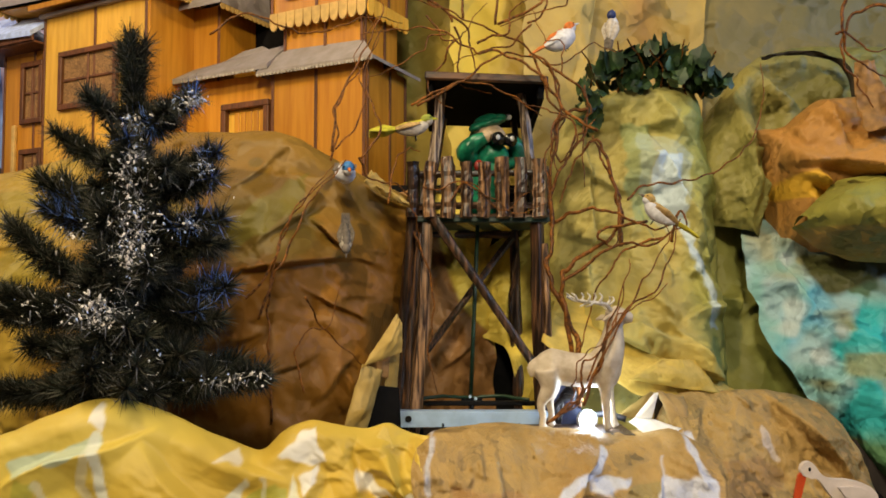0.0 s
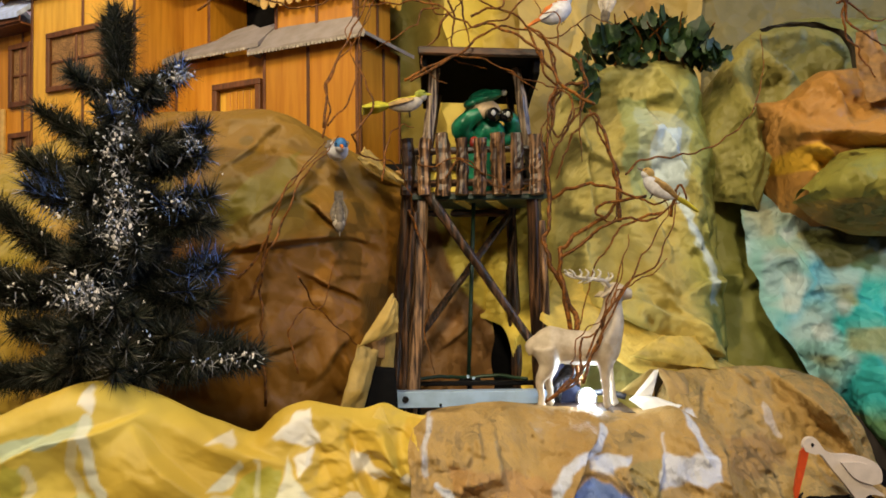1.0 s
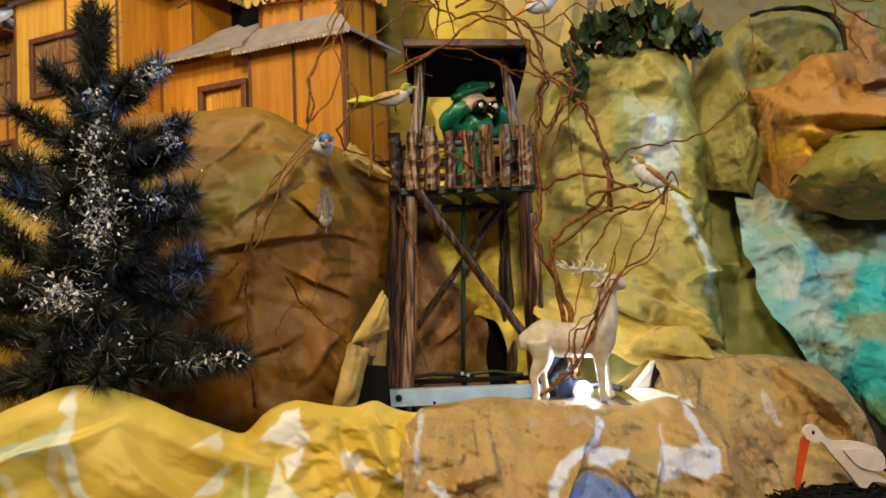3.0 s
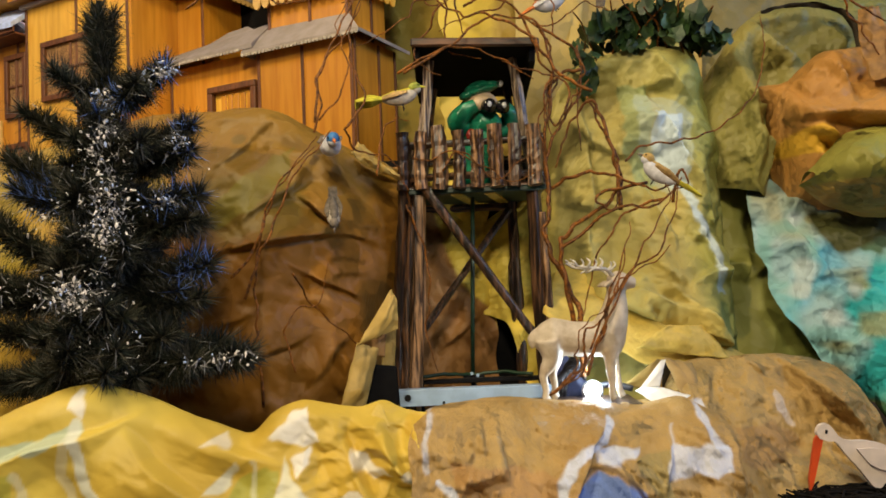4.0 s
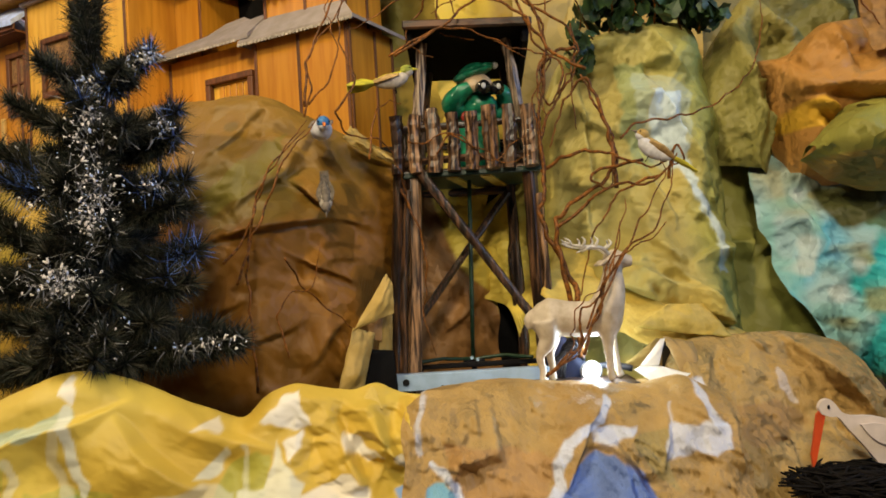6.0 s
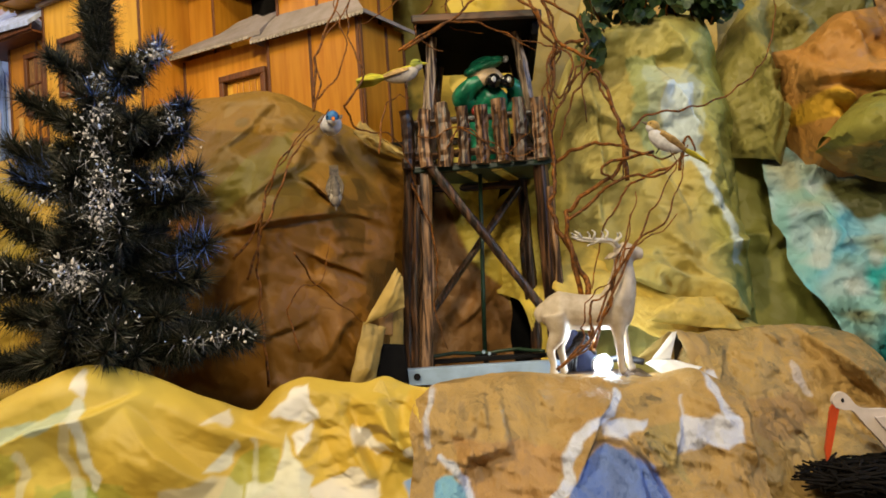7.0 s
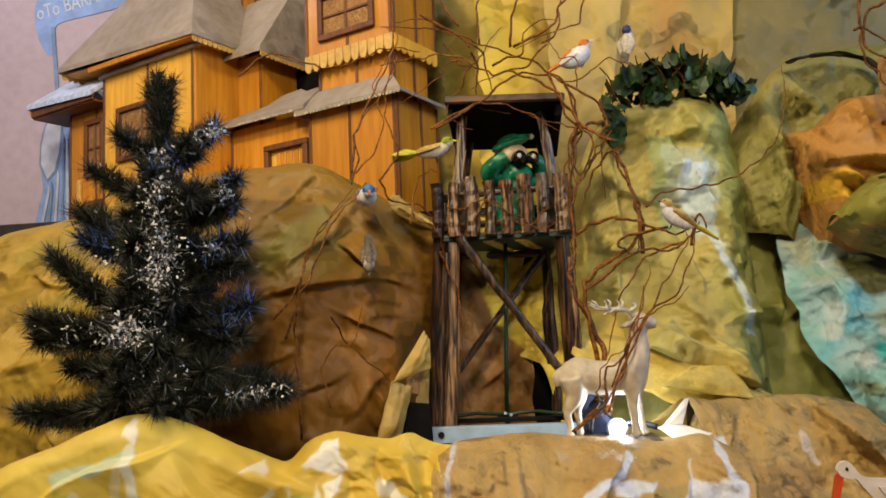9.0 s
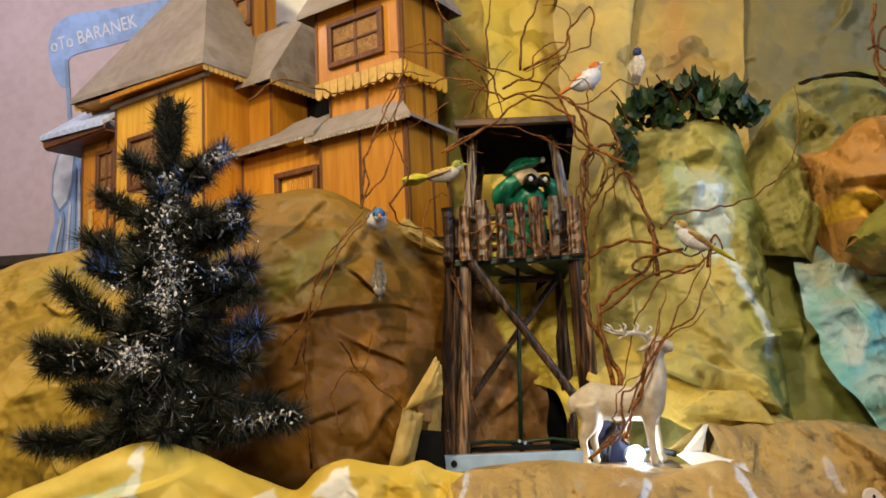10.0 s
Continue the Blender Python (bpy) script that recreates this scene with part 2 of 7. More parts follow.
# ---- mesh helpers ----
class Shape:
    """Collects vertices and faces of one mesh."""

    def __init__(self):
        self.v, self.f, self.m = [], [], []

    def add(self, verts, faces, slot=0):
        n = len(self.v)
        self.v += [tuple(p) for p in verts]
        self.f += [tuple(i + n for i in f) for f in faces]
        self.m += [slot] * len(faces)
        return self

    def box(self, lo, hi, slot=0, bevel=0.0, m=None):
        (x0, y0, z0), (x1, y1, z1) = lo, hi
        c = [Vector(p) for p in ((x0, y0, z0), (x1, y0, z0), (x1, y1, z0), (x0, y1, z0), (x0, y0, z1), (x1, y0, z1), (x1, y1, z1), (x0, y1, z1))]
        if bevel:
            bm = bmesh.new()
            vs = [bm.verts.new(p) for p in c]
            for f in ((0, 3, 2, 1), (4, 5, 6, 7), (0, 1, 5, 4), (1, 2, 6, 5), (2, 3, 7, 6), (3, 0, 4, 7)):
                bm.faces.new([vs[i] for i in f])
            bmesh.ops.bevel(bm, geom=bm.edges[:], offset=bevel, segments=1, affect="EDGES")
            bm.verts.index_update()
            verts, faces = [v.co.copy() for v in bm.verts], [[v.index for v in f.verts] for f in bm.faces]
            bm.free()
        else:
            verts, faces = c, ((0, 3, 2, 1), (4, 5, 6, 7), (0, 1, 5, 4), (1, 2, 6, 5), (2, 3, 7, 6), (3, 0, 4, 7))
        if m is not None:
            verts = [m @ p for p in verts]
        return self.add(verts, faces, slot)

    def prism(self, outline, thick, m, slot=0):
        """A flat outline (x, z) given thickness along y and laid at m."""
        n = len(outline)
        verts = [m @ Vector((x, y, z)) for y in (0.0, thick) for x, z in outline]
        faces = [tuple(range(n)), tuple(range(2 * n - 1, n - 1, -1))] + [(i, i + n, (i + 1) % n + n, (i + 1) % n) for i in range(n)]
        return self.add(verts, faces, slot)

    def tube(self, points, radii, sides=8, slot=0, rough=0.0, seed=0, squash=1.0):
        pts = [Vector(p) for p in points]
        if isinstance(radii, (int, float)):
            radii = [radii] * len(pts)
        rnd = random.Random(seed)
        lumps = [1 + rough * rnd.uniform(-1, 1) for _ in range(sides)]
        side = None
        verts = []
        for i, p in enumerate(pts):
            way = (pts[min(i + 1, len(pts) - 1)] - pts[max(i - 1, 0)]).normalized()
            if side is None:
                side = way.orthogonal().normalized()
            side = (side - way * side.dot(way)).normalized()
            up = way.cross(side)
            for k in range(sides):
                a = 2 * math.pi * k / sides
                r = radii[i] * lumps[k] * (1 + rough * 0.5 * rnd.uniform(-1, 1))
                verts.append(p + side * math.cos(a) * r + up * math.sin(a) * r * squash)
        faces = []
        for i in range(len(pts) - 1):
            for k in range(sides):
                a, b = i * sides + k, i * sides + (k + 1) % sides
                faces.append((a, b, b + sides, a + sides))
        faces.append(tuple(range(sides - 1, -1, -1)))
        faces.append(tuple(range((len(pts) - 1) * sides, len(pts) * sides)))
        return self.add(verts, faces, slot)

    def ball(self, centre, radii, slot=0, m=None, rings=10, sides=14):
        c = Vector(centre)
        turn = m or Matrix()
        verts = [c + turn @ Vector((0, 0, -radii[2]))]
        for i in range(1, rings):
            t = math.pi * i / rings
            for k in range(sides):
                a = 2 * math.pi * k / sides
                verts.append(c + turn @ Vector((radii[0] * math.sin(t) * math.cos(a), radii[1] * math.sin(t) * math.sin(a), -radii[2] * math.cos(t))))
        verts.append(c + turn @ Vector((0, 0, radii[2])))
        faces = [(0, 1 + (k + 1) % sides, 1 + k) for k in range(sides)]
        for i in range(rings - 2):
            for k in range(sides):
                a, b = 1 + i * sides + k, 1 + i * sides + (k + 1) % sides
                faces.append((a, b, b + sides, a + sides))
        last = len(verts) - 1
        faces += [(last, last - sides + k, last - sides + (k + 1) % sides) for k in range(sides)]
        return self.add(verts, faces, slot)

    def mesh(self, name, mats, smooth=False):
        me = bpy.data.meshes.new(name)
        me.from_pydata(self.v, [], self.f)
        for m in mats if isinstance(mats, (list, tuple)) else [mats]:
            me.materials.append(m)
        me.polygons.foreach_set("material_index", self.m)
        me.polygons.foreach_set("use_smooth", [smooth] * len(self.f))
        me.validate()
        me.update()
        return me


def thing(name, label, category, group="", at=(0, 0, 0), kind=""):
    """An Empty that holds the parts of one thing."""
    ob = tagged(new(name), label, category, group, kind)
    ob.empty_display_size = 0.02
    ob.location = at
    return ob


def part(name, shape, mats, parent, label="", smooth=False, m=None):
    """One mesh under a thing or a part. The shape is given in the world's metres unless m lays it."""
    ob = new(name, shape.mesh(name, mats, smooth) if isinstance(shape, Shape) else shape)
    ob.parent = parent
    root, off = parent, Vector((0, 0, 0))
    while root is not None:
        off += root.location
        root = root.parent
    ob.matrix_basis = Matrix.Translation(-off) @ (m or Matrix())
    if label:
        ob["label"] = label
    return ob


def whole(name, shape, mats, label, category, group="", kind="", smooth=False, m=None):
    """A thing of one mesh."""
    ob = new(name, shape.mesh(name, mats, smooth) if isinstance(shape, Shape) else shape)
    if m is not None:
        ob.matrix_world = m
    return tagged(ob, label, category, group, kind)


def spline(points, steps=6, wiggle=0.0, seed=0):
    """A smooth line through the points, with small kinks."""
    rnd = random.Random(seed)
    p = [Vector(q) for q in points]
    p = [2 * p[0] - p[1]] + p + [2 * p[-1] - p[-2]]
    out = []
    for i in range(1, len(p) - 2):
        for s in range(steps):
            t = s / steps
            a, b, c, d = p[i - 1], p[i], p[i + 1], p[i + 2]
            q = 0.5 * (2 * b + (c - a) * t + (2 * a - 5 * b + 4 * c - d) * t * t + (3 * b - a - 3 * c + d) * t ** 3)
            out.append(q + Vector((rnd.uniform(-1, 1), rnd.uniform(-1, 1), rnd.uniform(-1, 1))) * wiggle)
    out.append(p[-2])
    return out


# ---- crumpled paper ----
def chance(i, j, seed):
    h = np.sin(i * 127.1 + j * 311.7 + seed * 74.7) * 43758.5453
    return h - np.floor(h)


def soft(u, v, seed):
    """Smooth noise, -1 to 1."""
    i, j = np.floor(u), np.floor(v)
    a, b = u - i, v - j
    a, b = a * a * (3 - 2 * a), b * b * (3 - 2 * b)
    low = chance(i, j, seed) * (1 - a) + chance(i + 1, j, seed) * a
    high = chance(i, j + 1, seed) * (1 - a) + chance(i + 1, j + 1, seed) * a
    return 2 * (low * (1 - b) + high * b) - 1


def facet(u, v, seed):
    """Flat facets that meet in creases, -1 to 1."""
    i, j = np.floor(u), np.floor(v)
    a, b = u - i, v - j
    h00, h10, h01, h11 = chance(i, j, seed), chance(i + 1, j, seed), chance(i, j + 1, seed), chance(i + 1, j + 1, seed)
    lower = h00 + (h10 - h00) * a + (h01 - h00) * b
    upper = h11 + (h01 - h11) * (1 - a) + (h10 - h11) * (1 - b)
    return 2 * np.where(a + b < 1, lower, upper) - 1


def crumple(x, z, size, seed):
    """Creased relief of paper with facets of about that size, -1 to 1."""
    total = 0
    for k, (f, w) in enumerate(((1, 1.0), (2.2, 0.50), (4.9, 0.23), (10.3, 0.085))):
        turn = seed * 1.7 + k * 2.1
        u = (x * math.cos(turn) + z * math.sin(turn)) * f / size
        v = (z * math.cos(turn) - x * math.sin(turn)) * f / size
        u, v = u + 0.42 * soft(u * 0.6, v * 0.6, seed + k), v + 0.42 * soft(u * 0.6 + 9, v * 0.6, seed + k + 5)
        total = total + w * facet(u, v, seed + 3 * k)
    return total / 1.35


def pleat(s, seed):
    """Folds along a line: straight flanks, sharp ridges, -1 to 1."""
    i = np.floor(s)
    a = s - i
    return 2 * (chance(i, i * 0, seed) * (1 - a) + chance(i + 1, i * 0, seed) * a) - 1


def profile(*points):
    """A rounded line through (x, value) points."""
    px, pv = [p[0] for p in points], [p[1] for p in points]

    def f(x):
        k = np.linspace(-0.011, 0.011, 9)
        return sum(np.interp(x + d, px, pv) for d in k) / len(k)
    return f


def mix(a, b, w):
    w = np.clip(w, 0, 1)[..., None]
    return a * (1 - w) + np.asarray(b, float) * w


def spot(x, z, cx, cz, rx, rz, seed=0, turn=0.0):
    """1 inside a ragged patch of paint, 0 outside."""
    c, s = math.cos(math.radians(turn)), math.sin(math.radians(turn))
    u, v = (c * (x - cx) + s * (z - cz)) / rx, (c * (z - cz) - s * (x - cx)) / rz
    d = np.sqrt(u * u + v * v) + 0.35 * soft(x * 22, z * 22, seed) + 0.15 * soft(x * 70, z * 70, seed + 1)
    return np.clip((1.1 - d) / 0.16, 0, 1)


def daub(c, x, z, colour, weight, outline):
    """Paints a ragged patch with that outline of (x, z) points."""
    u, v = x + 0.006 * soft(x * 60, z * 60, 3), z + 0.006 * soft(x * 60 + 5, z * 60, 4)
    inside, away = np.zeros(x.shape, bool), np.full(x.shape, 9.0)
    for (ax, az), (bx, bz) in zip(outline, outline[1:] + outline[:1]):
        if abs(bz - az) > 1e-6:
            inside ^= ((az > v) != (bz > v)) & (u < (bx - ax) * (v - az) / (bz - az) + ax)
        k = np.clip(((u - ax) * (bx - ax) + (v - az) * (bz - az)) / ((bx - ax) ** 2 + (bz - az) ** 2), 0, 1)
        away = np.minimum(away, np.hypot(u - ax - k * (bx - ax), v - az - k * (bz - az)))
    return mix(c, colour, weight * np.clip(0.5 + np.where(inside, away, -away) / 0.0035, 0, 1))


def dash(c, x, z, colour, weight, width, line):
    """Paints a brush stroke along a line of (x, z) points."""
    u, v = x + 0.005 * soft(x * 60, z * 60, 7), z + 0.005 * soft(x * 60 + 5, z * 60, 8)
    away = np.full(x.shape, 9.0)
    for (ax, az), (bx, bz) in zip(line, line[1:]):
        k = np.clip(((u - ax) * (bx - ax) + (v - az) * (bz - az)) / ((bx - ax) ** 2 + (bz - az) ** 2), 0, 1)
        away = np.minimum(away, np.hypot(u - ax - k * (bx - ax), v - az - k * (bz - az)))
    return mix(c, colour, weight * np.clip(1.0 - (away - width * 0.8) / 0.0026, 0, 1))


def sheet(name, x0, x1, zb, top, depth, paint, label, relief=0.02, size=0.16, folds=(), back=0.2, drop=0.06, step=0.004, seed=1, round_top=0.035, creases=(), slant=0.0, stiff=None, mat=None, extra=12, fine=28, slant_right=0.0, bow=1.0):
    """A standing sheet of crumpled paper. top(x): its upper edge; depth: y at the bottom, the middle and the top, each a profile of x;
    folds: (strength, angle, width) of straight pleats; creases: single ridges from (x, z) to (x, z), their height and width; it bends over at the top and runs back; slant: how far the left edge shifts at the foot; stiff: how strongly it is crumpled along x;
    extra, fine: chance creases; bow: how late towards the foot the left edge shifts."""
    nx = max(8, int((x1 - x0) / step))
    foot = zb if callable(zb) else profile((x0, zb), (x1, zb))
    height = float(np.max(top(np.linspace(x0, x1, 50)) - foot(np.linspace(x0, x1, 50))))
    nz = max(8, int(height / step))
    nb = 14
    r = np.concatenate([np.linspace(0, 1, nz), 1 + np.linspace(0, 1, nb + 1)[1:]])
    xs = np.linspace(x0, x1, nx)
    X, R = np.meshgrid(xs, r)
    T, zb = top(X), foot(X)
    F = np.clip(R, 0, 1)
    Z = zb + F * (T - zb)
    d0, d1, d2 = (d(X) for d in depth)
    Y = d0 * (1 - F) * (1 - 2 * F) + 4 * d1 * F * (1 - F) + d2 * F * (2 * F - 1)
    over = np.clip(R - 1, 0, 1)
    Y = Y + over * back
    Z = Z - drop * over ** 2
    edge = np.clip((T - Z) / round_top, 0, 1)
    Y = Y + (1 - edge) ** 2 * 0.03
    calm = 0.5 + 0.5 * edge
    s = Z + 0.6 * Y
    move = 2.1 * relief * crumple(X + 0.3 * Y, s, size, seed)
    if stiff is not None:
        move = move * stiff(X)
    for strength, angle, width in folds:
        a = math.radians(angle)
        line = (X * math.cos(a) + s * math.sin(a)) / width + 0.9 * soft(X * 4, s * 4, seed + 40)
        move = move + strength * pleat(line, seed + 7)
    rnd = random.Random(seed)
    lines = list(creases)
    for _ in range(extra):
        ax, az, way = rnd.uniform(x0, x1), rnd.uniform(float(np.min(zb)), float(np.max(T))), rnd.uniform(0, 6.28)
        far = rnd.uniform(0.06, 0.20)
        lines.append((ax, az, ax + far * math.cos(way), az + far * math.sin(way), rnd.uniform(0.009, 0.024), rnd.uniform(0.03, 0.07)))
    for _ in range(fine):
        ax, az, way = rnd.uniform(x0, x1), rnd.uniform(float(np.min(zb)), float(np.max(T))), rnd.uniform(0, 6.28)
        far = rnd.uniform(0.03, 0.12)
        lines.append((ax, az, ax + far * math.cos(way), az + far * math.sin(way), rnd.uniform(0.003, 0.007), rnd.uniform(0.016, 0.036)))
    XW, ZW = X + 0.022 * soft(X * 11, Z * 11, seed + 50), Z + 0.022 * soft(X * 11 + 7, Z * 11, seed + 51)
    for ax, az, bx, bz, h, w in lines:
        dx, dz = bx - ax, bz - az
        k = np.clip(((XW - ax) * dx + (ZW - az) * dz) / (dx * dx + dz * dz), 0, 1)
        away = np.hypot(XW - ax - k * dx, ZW - az - k * dz)
        side = np.where((XW - ax) * dz - (ZW - az) * dx > 0, 1.0, max(0.08, 0.0075 / w, 0.2 * h / w))
        move = move + 1.35 * h * np.clip(1 - away / (w * side), 0, 1) * (1 - np.abs(2 * k - 1) ** 1.5)
    Y = Y - move * calm
    Z = Z + 0.35 * relief * crumple(X + 5, s + 3, size * 0.9, seed + 9) * np.where(R > 0.02, 1, 0)
    X = X + 0.013 * soft(s * 17, s * 0, seed + 70) * (np.exp(-(X - x0) / 0.03) + np.exp(-(x1 - X) / 0.03))
    X = X + slant * (1 - F) ** bow * np.exp(-(X - x0) / 0.15) + slant_right * (1 - F) * np.exp(-(x1 - X) / 0.10)
    C = paint(X, Z)
    verts = np.stack([X, Y, Z], -1).reshape(-1, 3)
    rows, cols = X.shape
    i = np.arange(rows * cols).reshape(rows, cols)
    faces = np.stack([i[:-1, :-1], i[:-1, 1:], i[1:, 1:], i[1:, :-1]], -1).reshape(-1, 4)
    me = bpy.data.meshes.new(name)
    me.from_pydata(verts.tolist(), [], faces.tolist())
    layer = me.color_attributes.new("paint", "FLOAT_COLOR", "POINT")
    layer.data.foreach_set("color", np.concatenate([C, np.ones(C.shape[:2] + (1,))], -1).reshape(-1).astype(np.float32))
    me.polygons.foreach_set("use_smooth", [True] * len(faces))
    me.materials.append(mat or PAPER)
    me.update()
    ob = new(name, me)
    return tagged(ob, label, "paper rock", "", "structure")


def even(x, z, colour):
    return np.zeros(x.shape + (3,)) + np.asarray(colour, float)


# ---- the hall ----
def slab(name, lo, hi, mat, label, category="wall"):
    return whole(name, Shape().box(lo, hi), mat, label, category, kind="structure")


slab("floor", (-3.2, -2.6, -0.1), (3.2, 3.0, 0.0), CARPET, "plain dark hall floor", "floor")
slab("wall_north", (-3.2, 2.78, 0.0), (3.2, 2.93, 3.4), PLASTER, "mauve plaster wall behind the display")
slab("wall_south", (-3.2, -2.75, 0.0), (3.2, -2.6, 3.4), PLASTER, "plain plaster wall of the hall")
slab("wall_west", (-3.35, -2.6, 0.0), (-3.2, 2.78, 3.4), PLASTER, "plain plaster wall of the hall")
slab("wall_east", (3.2, -2.6, 0.0), (3.35, 2.78, 3.4), PLASTER, "plain plaster wall of the hall")
slab("ceiling", (-3.35, -2.75, 3.4), (3.35, 2.93, 3.5), CEILING, "plain white hall ceiling", "ceiling")
slab("display_table", (-1.9, 1.50, 0.0), (0.40, 2.6, 1.09), DARKBOARD, "dark boarded table that carries the display", "table")
slab("display_table_side", (0.40, 1.72, 0.0), (1.6, 2.6, 1.09), DARKBOARD, "dark boarded table that carries the display", "table")
slab("table_front", (-1.0, 0.98, 0.0), (1.1, 1.48, 0.80), DARKBOARD, "dark boarded front of the display table", "table")
# plateau: its black, run out behind the tower, puts in the gap's shade
slab("plateau", (-1.75, 1.98, 1.09), (0.30, 2.6, 1.66), BLACK, "box that carries the house, black to darken the tower's gap", "table")

# ---- paper rocks ----
YEL, AMB, BRN = (0.56, 0.430, 0.075), (0.51, 0.335, 0.040), (0.225, 0.112, 0.026)
TAN, GRN, BLU = (0.375, 0.248, 0.088), (0.30, 0.33, 0.05), (0.10, 0.17, 0.42)
SNW, TURQ, DKG, ORG = (0.53, 0.59, 0.74), (0.035, 0.42, 0.46), (0.085, 0.085, 0.018), (0.42, 0.205, 0.045)


def paint_front_left(x, z):
    c = even(x, z, YEL)
    c = mix(c, AMB, 0.40 + 0.7 * soft(x * 9, z * 9, 3))
    c = daub(c, x, z, GRN, 0.60, [(-0.530, 1.092), (-0.482, 1.097), (-0.420, 1.086), (-0.408, 1.046), (-0.544, 1.064)])
    c = daub(c, x, z, (0.17, 0.28, 0.07), 0.70, [(-0.510, 1.083), (-0.462, 1.087), (-0.436, 1.049), (-0.525, 1.061)])
    c = daub(c, x, z, GRN, 0.60, [(-0.580, 1.143), (-0.557, 1.141), (-0.556, 1.103), (-0.582, 1.099)])
    c = daub(c, x, z, GRN, 0.70, [(-0.305, 1.072), (-0.273, 1.108), (-0.235, 1.111), (-0.231, 1.063), (-0.278, 1.029), (-0.315, 1.034)])
    c = daub(c, x, z, (0.60, 0.62, 0.52), 0.80, [(-0.227, 1.126), (-0.185, 1.057), (-0.168, 1.015), (-0.278, 1.029), (-0.272, 1.064), (-0.234, 1.067)])
    c = daub(c, x, z, (0.60, 0.62, 0.52), 0.45, [(-0.378, 1.073), (-0.320, 1.077), (-0.276, 1.064), (-0.286, 1.030), (-0.387, 1.043)])
    c = dash(c, x, z, (0.40, 0.54, 0.46), 0.70, 0.0086, [(-0.487, 1.187), (-0.539, 1.171), (-0.592, 1.156)])
    c = dash(c, x, z, (0.60, 0.62, 0.52), 0.45, 0.0065, [(-0.489, 1.182), (-0.499, 1.134), (-0.482, 1.101), (-0.477, 1.055)])
    c = dash(c, x, z, (0.60, 0.62, 0.52), 0.90, 0.0065, [(-0.491, 1.194), (-0.478, 1.169), (-0.475, 1.131), (-0.460, 1.091)])
    c = dash(c, x, z, (0.60, 0.62, 0.52), 0.50, 0.0050, [(-0.554, 1.140), (-0.545, 1.109), (-0.557, 1.066)])
    c = daub(c, x, z, (0.70, 0.68, 0.62), 0.90, [(-0.502, 1.231), (-0.493, 1.243), (-0.484, 1.239), (-0.484, 1.207), (-0.498, 1.212)])
    c = daub(c, x, z, (0.70, 0.68, 0.62), 0.60, [(-0.339, 1.154), (-0.309, 1.168), (-0.301, 1.149)])
    c = daub(c, x, z, (0.60, 0.62, 0.52), 0.80, [(-0.289, 1.129), (-0.292, 1.094), (-0.311, 1.079), (-0.330, 1.084), (-0.304, 1.111)])
    c = daub(c, x, z, (0.70, 0.68, 0.62), 0.95, [(-0.248, 1.159), (-0.200, 1.194), (-0.178, 1.140), (-0.189, 1.137), (-0.241, 1.150)])
    c = daub(c, x, z, (0.70, 0.68, 0.62), 0.90, [(-0.192, 1.137), (-0.189, 1.114), (-0.202, 1.098), (-0.219, 1.124)])
    c = dash(c, x, z, (0.60, 0.62, 0.52), 0.50, 0.0029, [(-0.265, 1.126), (-0.260, 1.058)])
    c = daub(c, x, z, (0.70, 0.68, 0.62), 0.80, [(-0.185, 1.057), (-0.122, 1.073), (-0.087, 1.037), (-0.143, 1.009), (-0.164, 1.015)])
    c = daub(c, x, z, (0.70, 0.68, 0.62), 0.95, [(-0.132, 1.124), (-0.111, 1.115), (-0.076, 1.085), (-0.098, 1.086), (-0.127, 1.107)])
    c = daub(c, x, z, AMB, 0.90, [(-0.054, 1.167), (-0.033, 1.174), (-0.018, 1.153), (-0.036, 1.133), (-0.056, 1.143)])
    c = dash(c, x, z, (0.70, 0.68, 0.62), 0.90, 0.0072, [(-0.055, 1.085), (-0.016, 1.055), (0.023, 1.024)])
    c = daub(c, x, z, (0.16, 0.30, 0.62), 0.95, [(-0.062, 1.045), (-0.024, 1.055), (0.031, 1.032), (0.029, 1.000), (-0.044, 1.012)])
    return c


sheet("paper_rock_front", -0.95, 0.02, 0.80,
      profile((-0.95, 1.13), (-0.70, 1.17), (-0.576, 1.221), (-0.53, 1.238), (-0.481, 1.245), (-0.436, 1.234), (-0.366, 1.199), (-0.279, 1.158), (-0.242, 1.191), (-0.203, 1.199), (-0.124, 1.184), (-0.087, 1.194), (-0.059, 1.174), (0.02, 1.165)),
      (profile((-0.95, 0.90), (0.02, 0.98)), profile((-0.95, 1.02), (0.02, 1.20)), profile((-0.95, 1.10), (-0.55, 1.15), (-0.2, 1.25), (0.02, 1.32))),
      paint_front_left, "crumpled yellow painted paper ridge with pale and green strokes", 0.014, 0.10, ((0.006, 60, 0.09),), 0.12, 0.10, 0.0026, 2,
      creases=((-0.62, 1.12, -0.42, 1.20, 0.02, 0.06), (-0.45, 1.18, -0.33, 1.06, 0.025, 0.06), (-0.40, 1.20, -0.24, 1.11, 0.018, 0.05), (-0.12, 1.17, -0.04, 1.08, 0.03, 0.04), (-0.17, 1.16, -0.10, 1.05, 0.025, 0.04), (-0.06, 1.17, 0.0, 1.10, 0.025, 0.03)),
      stiff=profile((-0.95, 0.22), (-0.26, 0.26), (-0.14, 1.3), (0.02, 1.7)), mat=SATIN_PAPER, extra=2, fine=5)


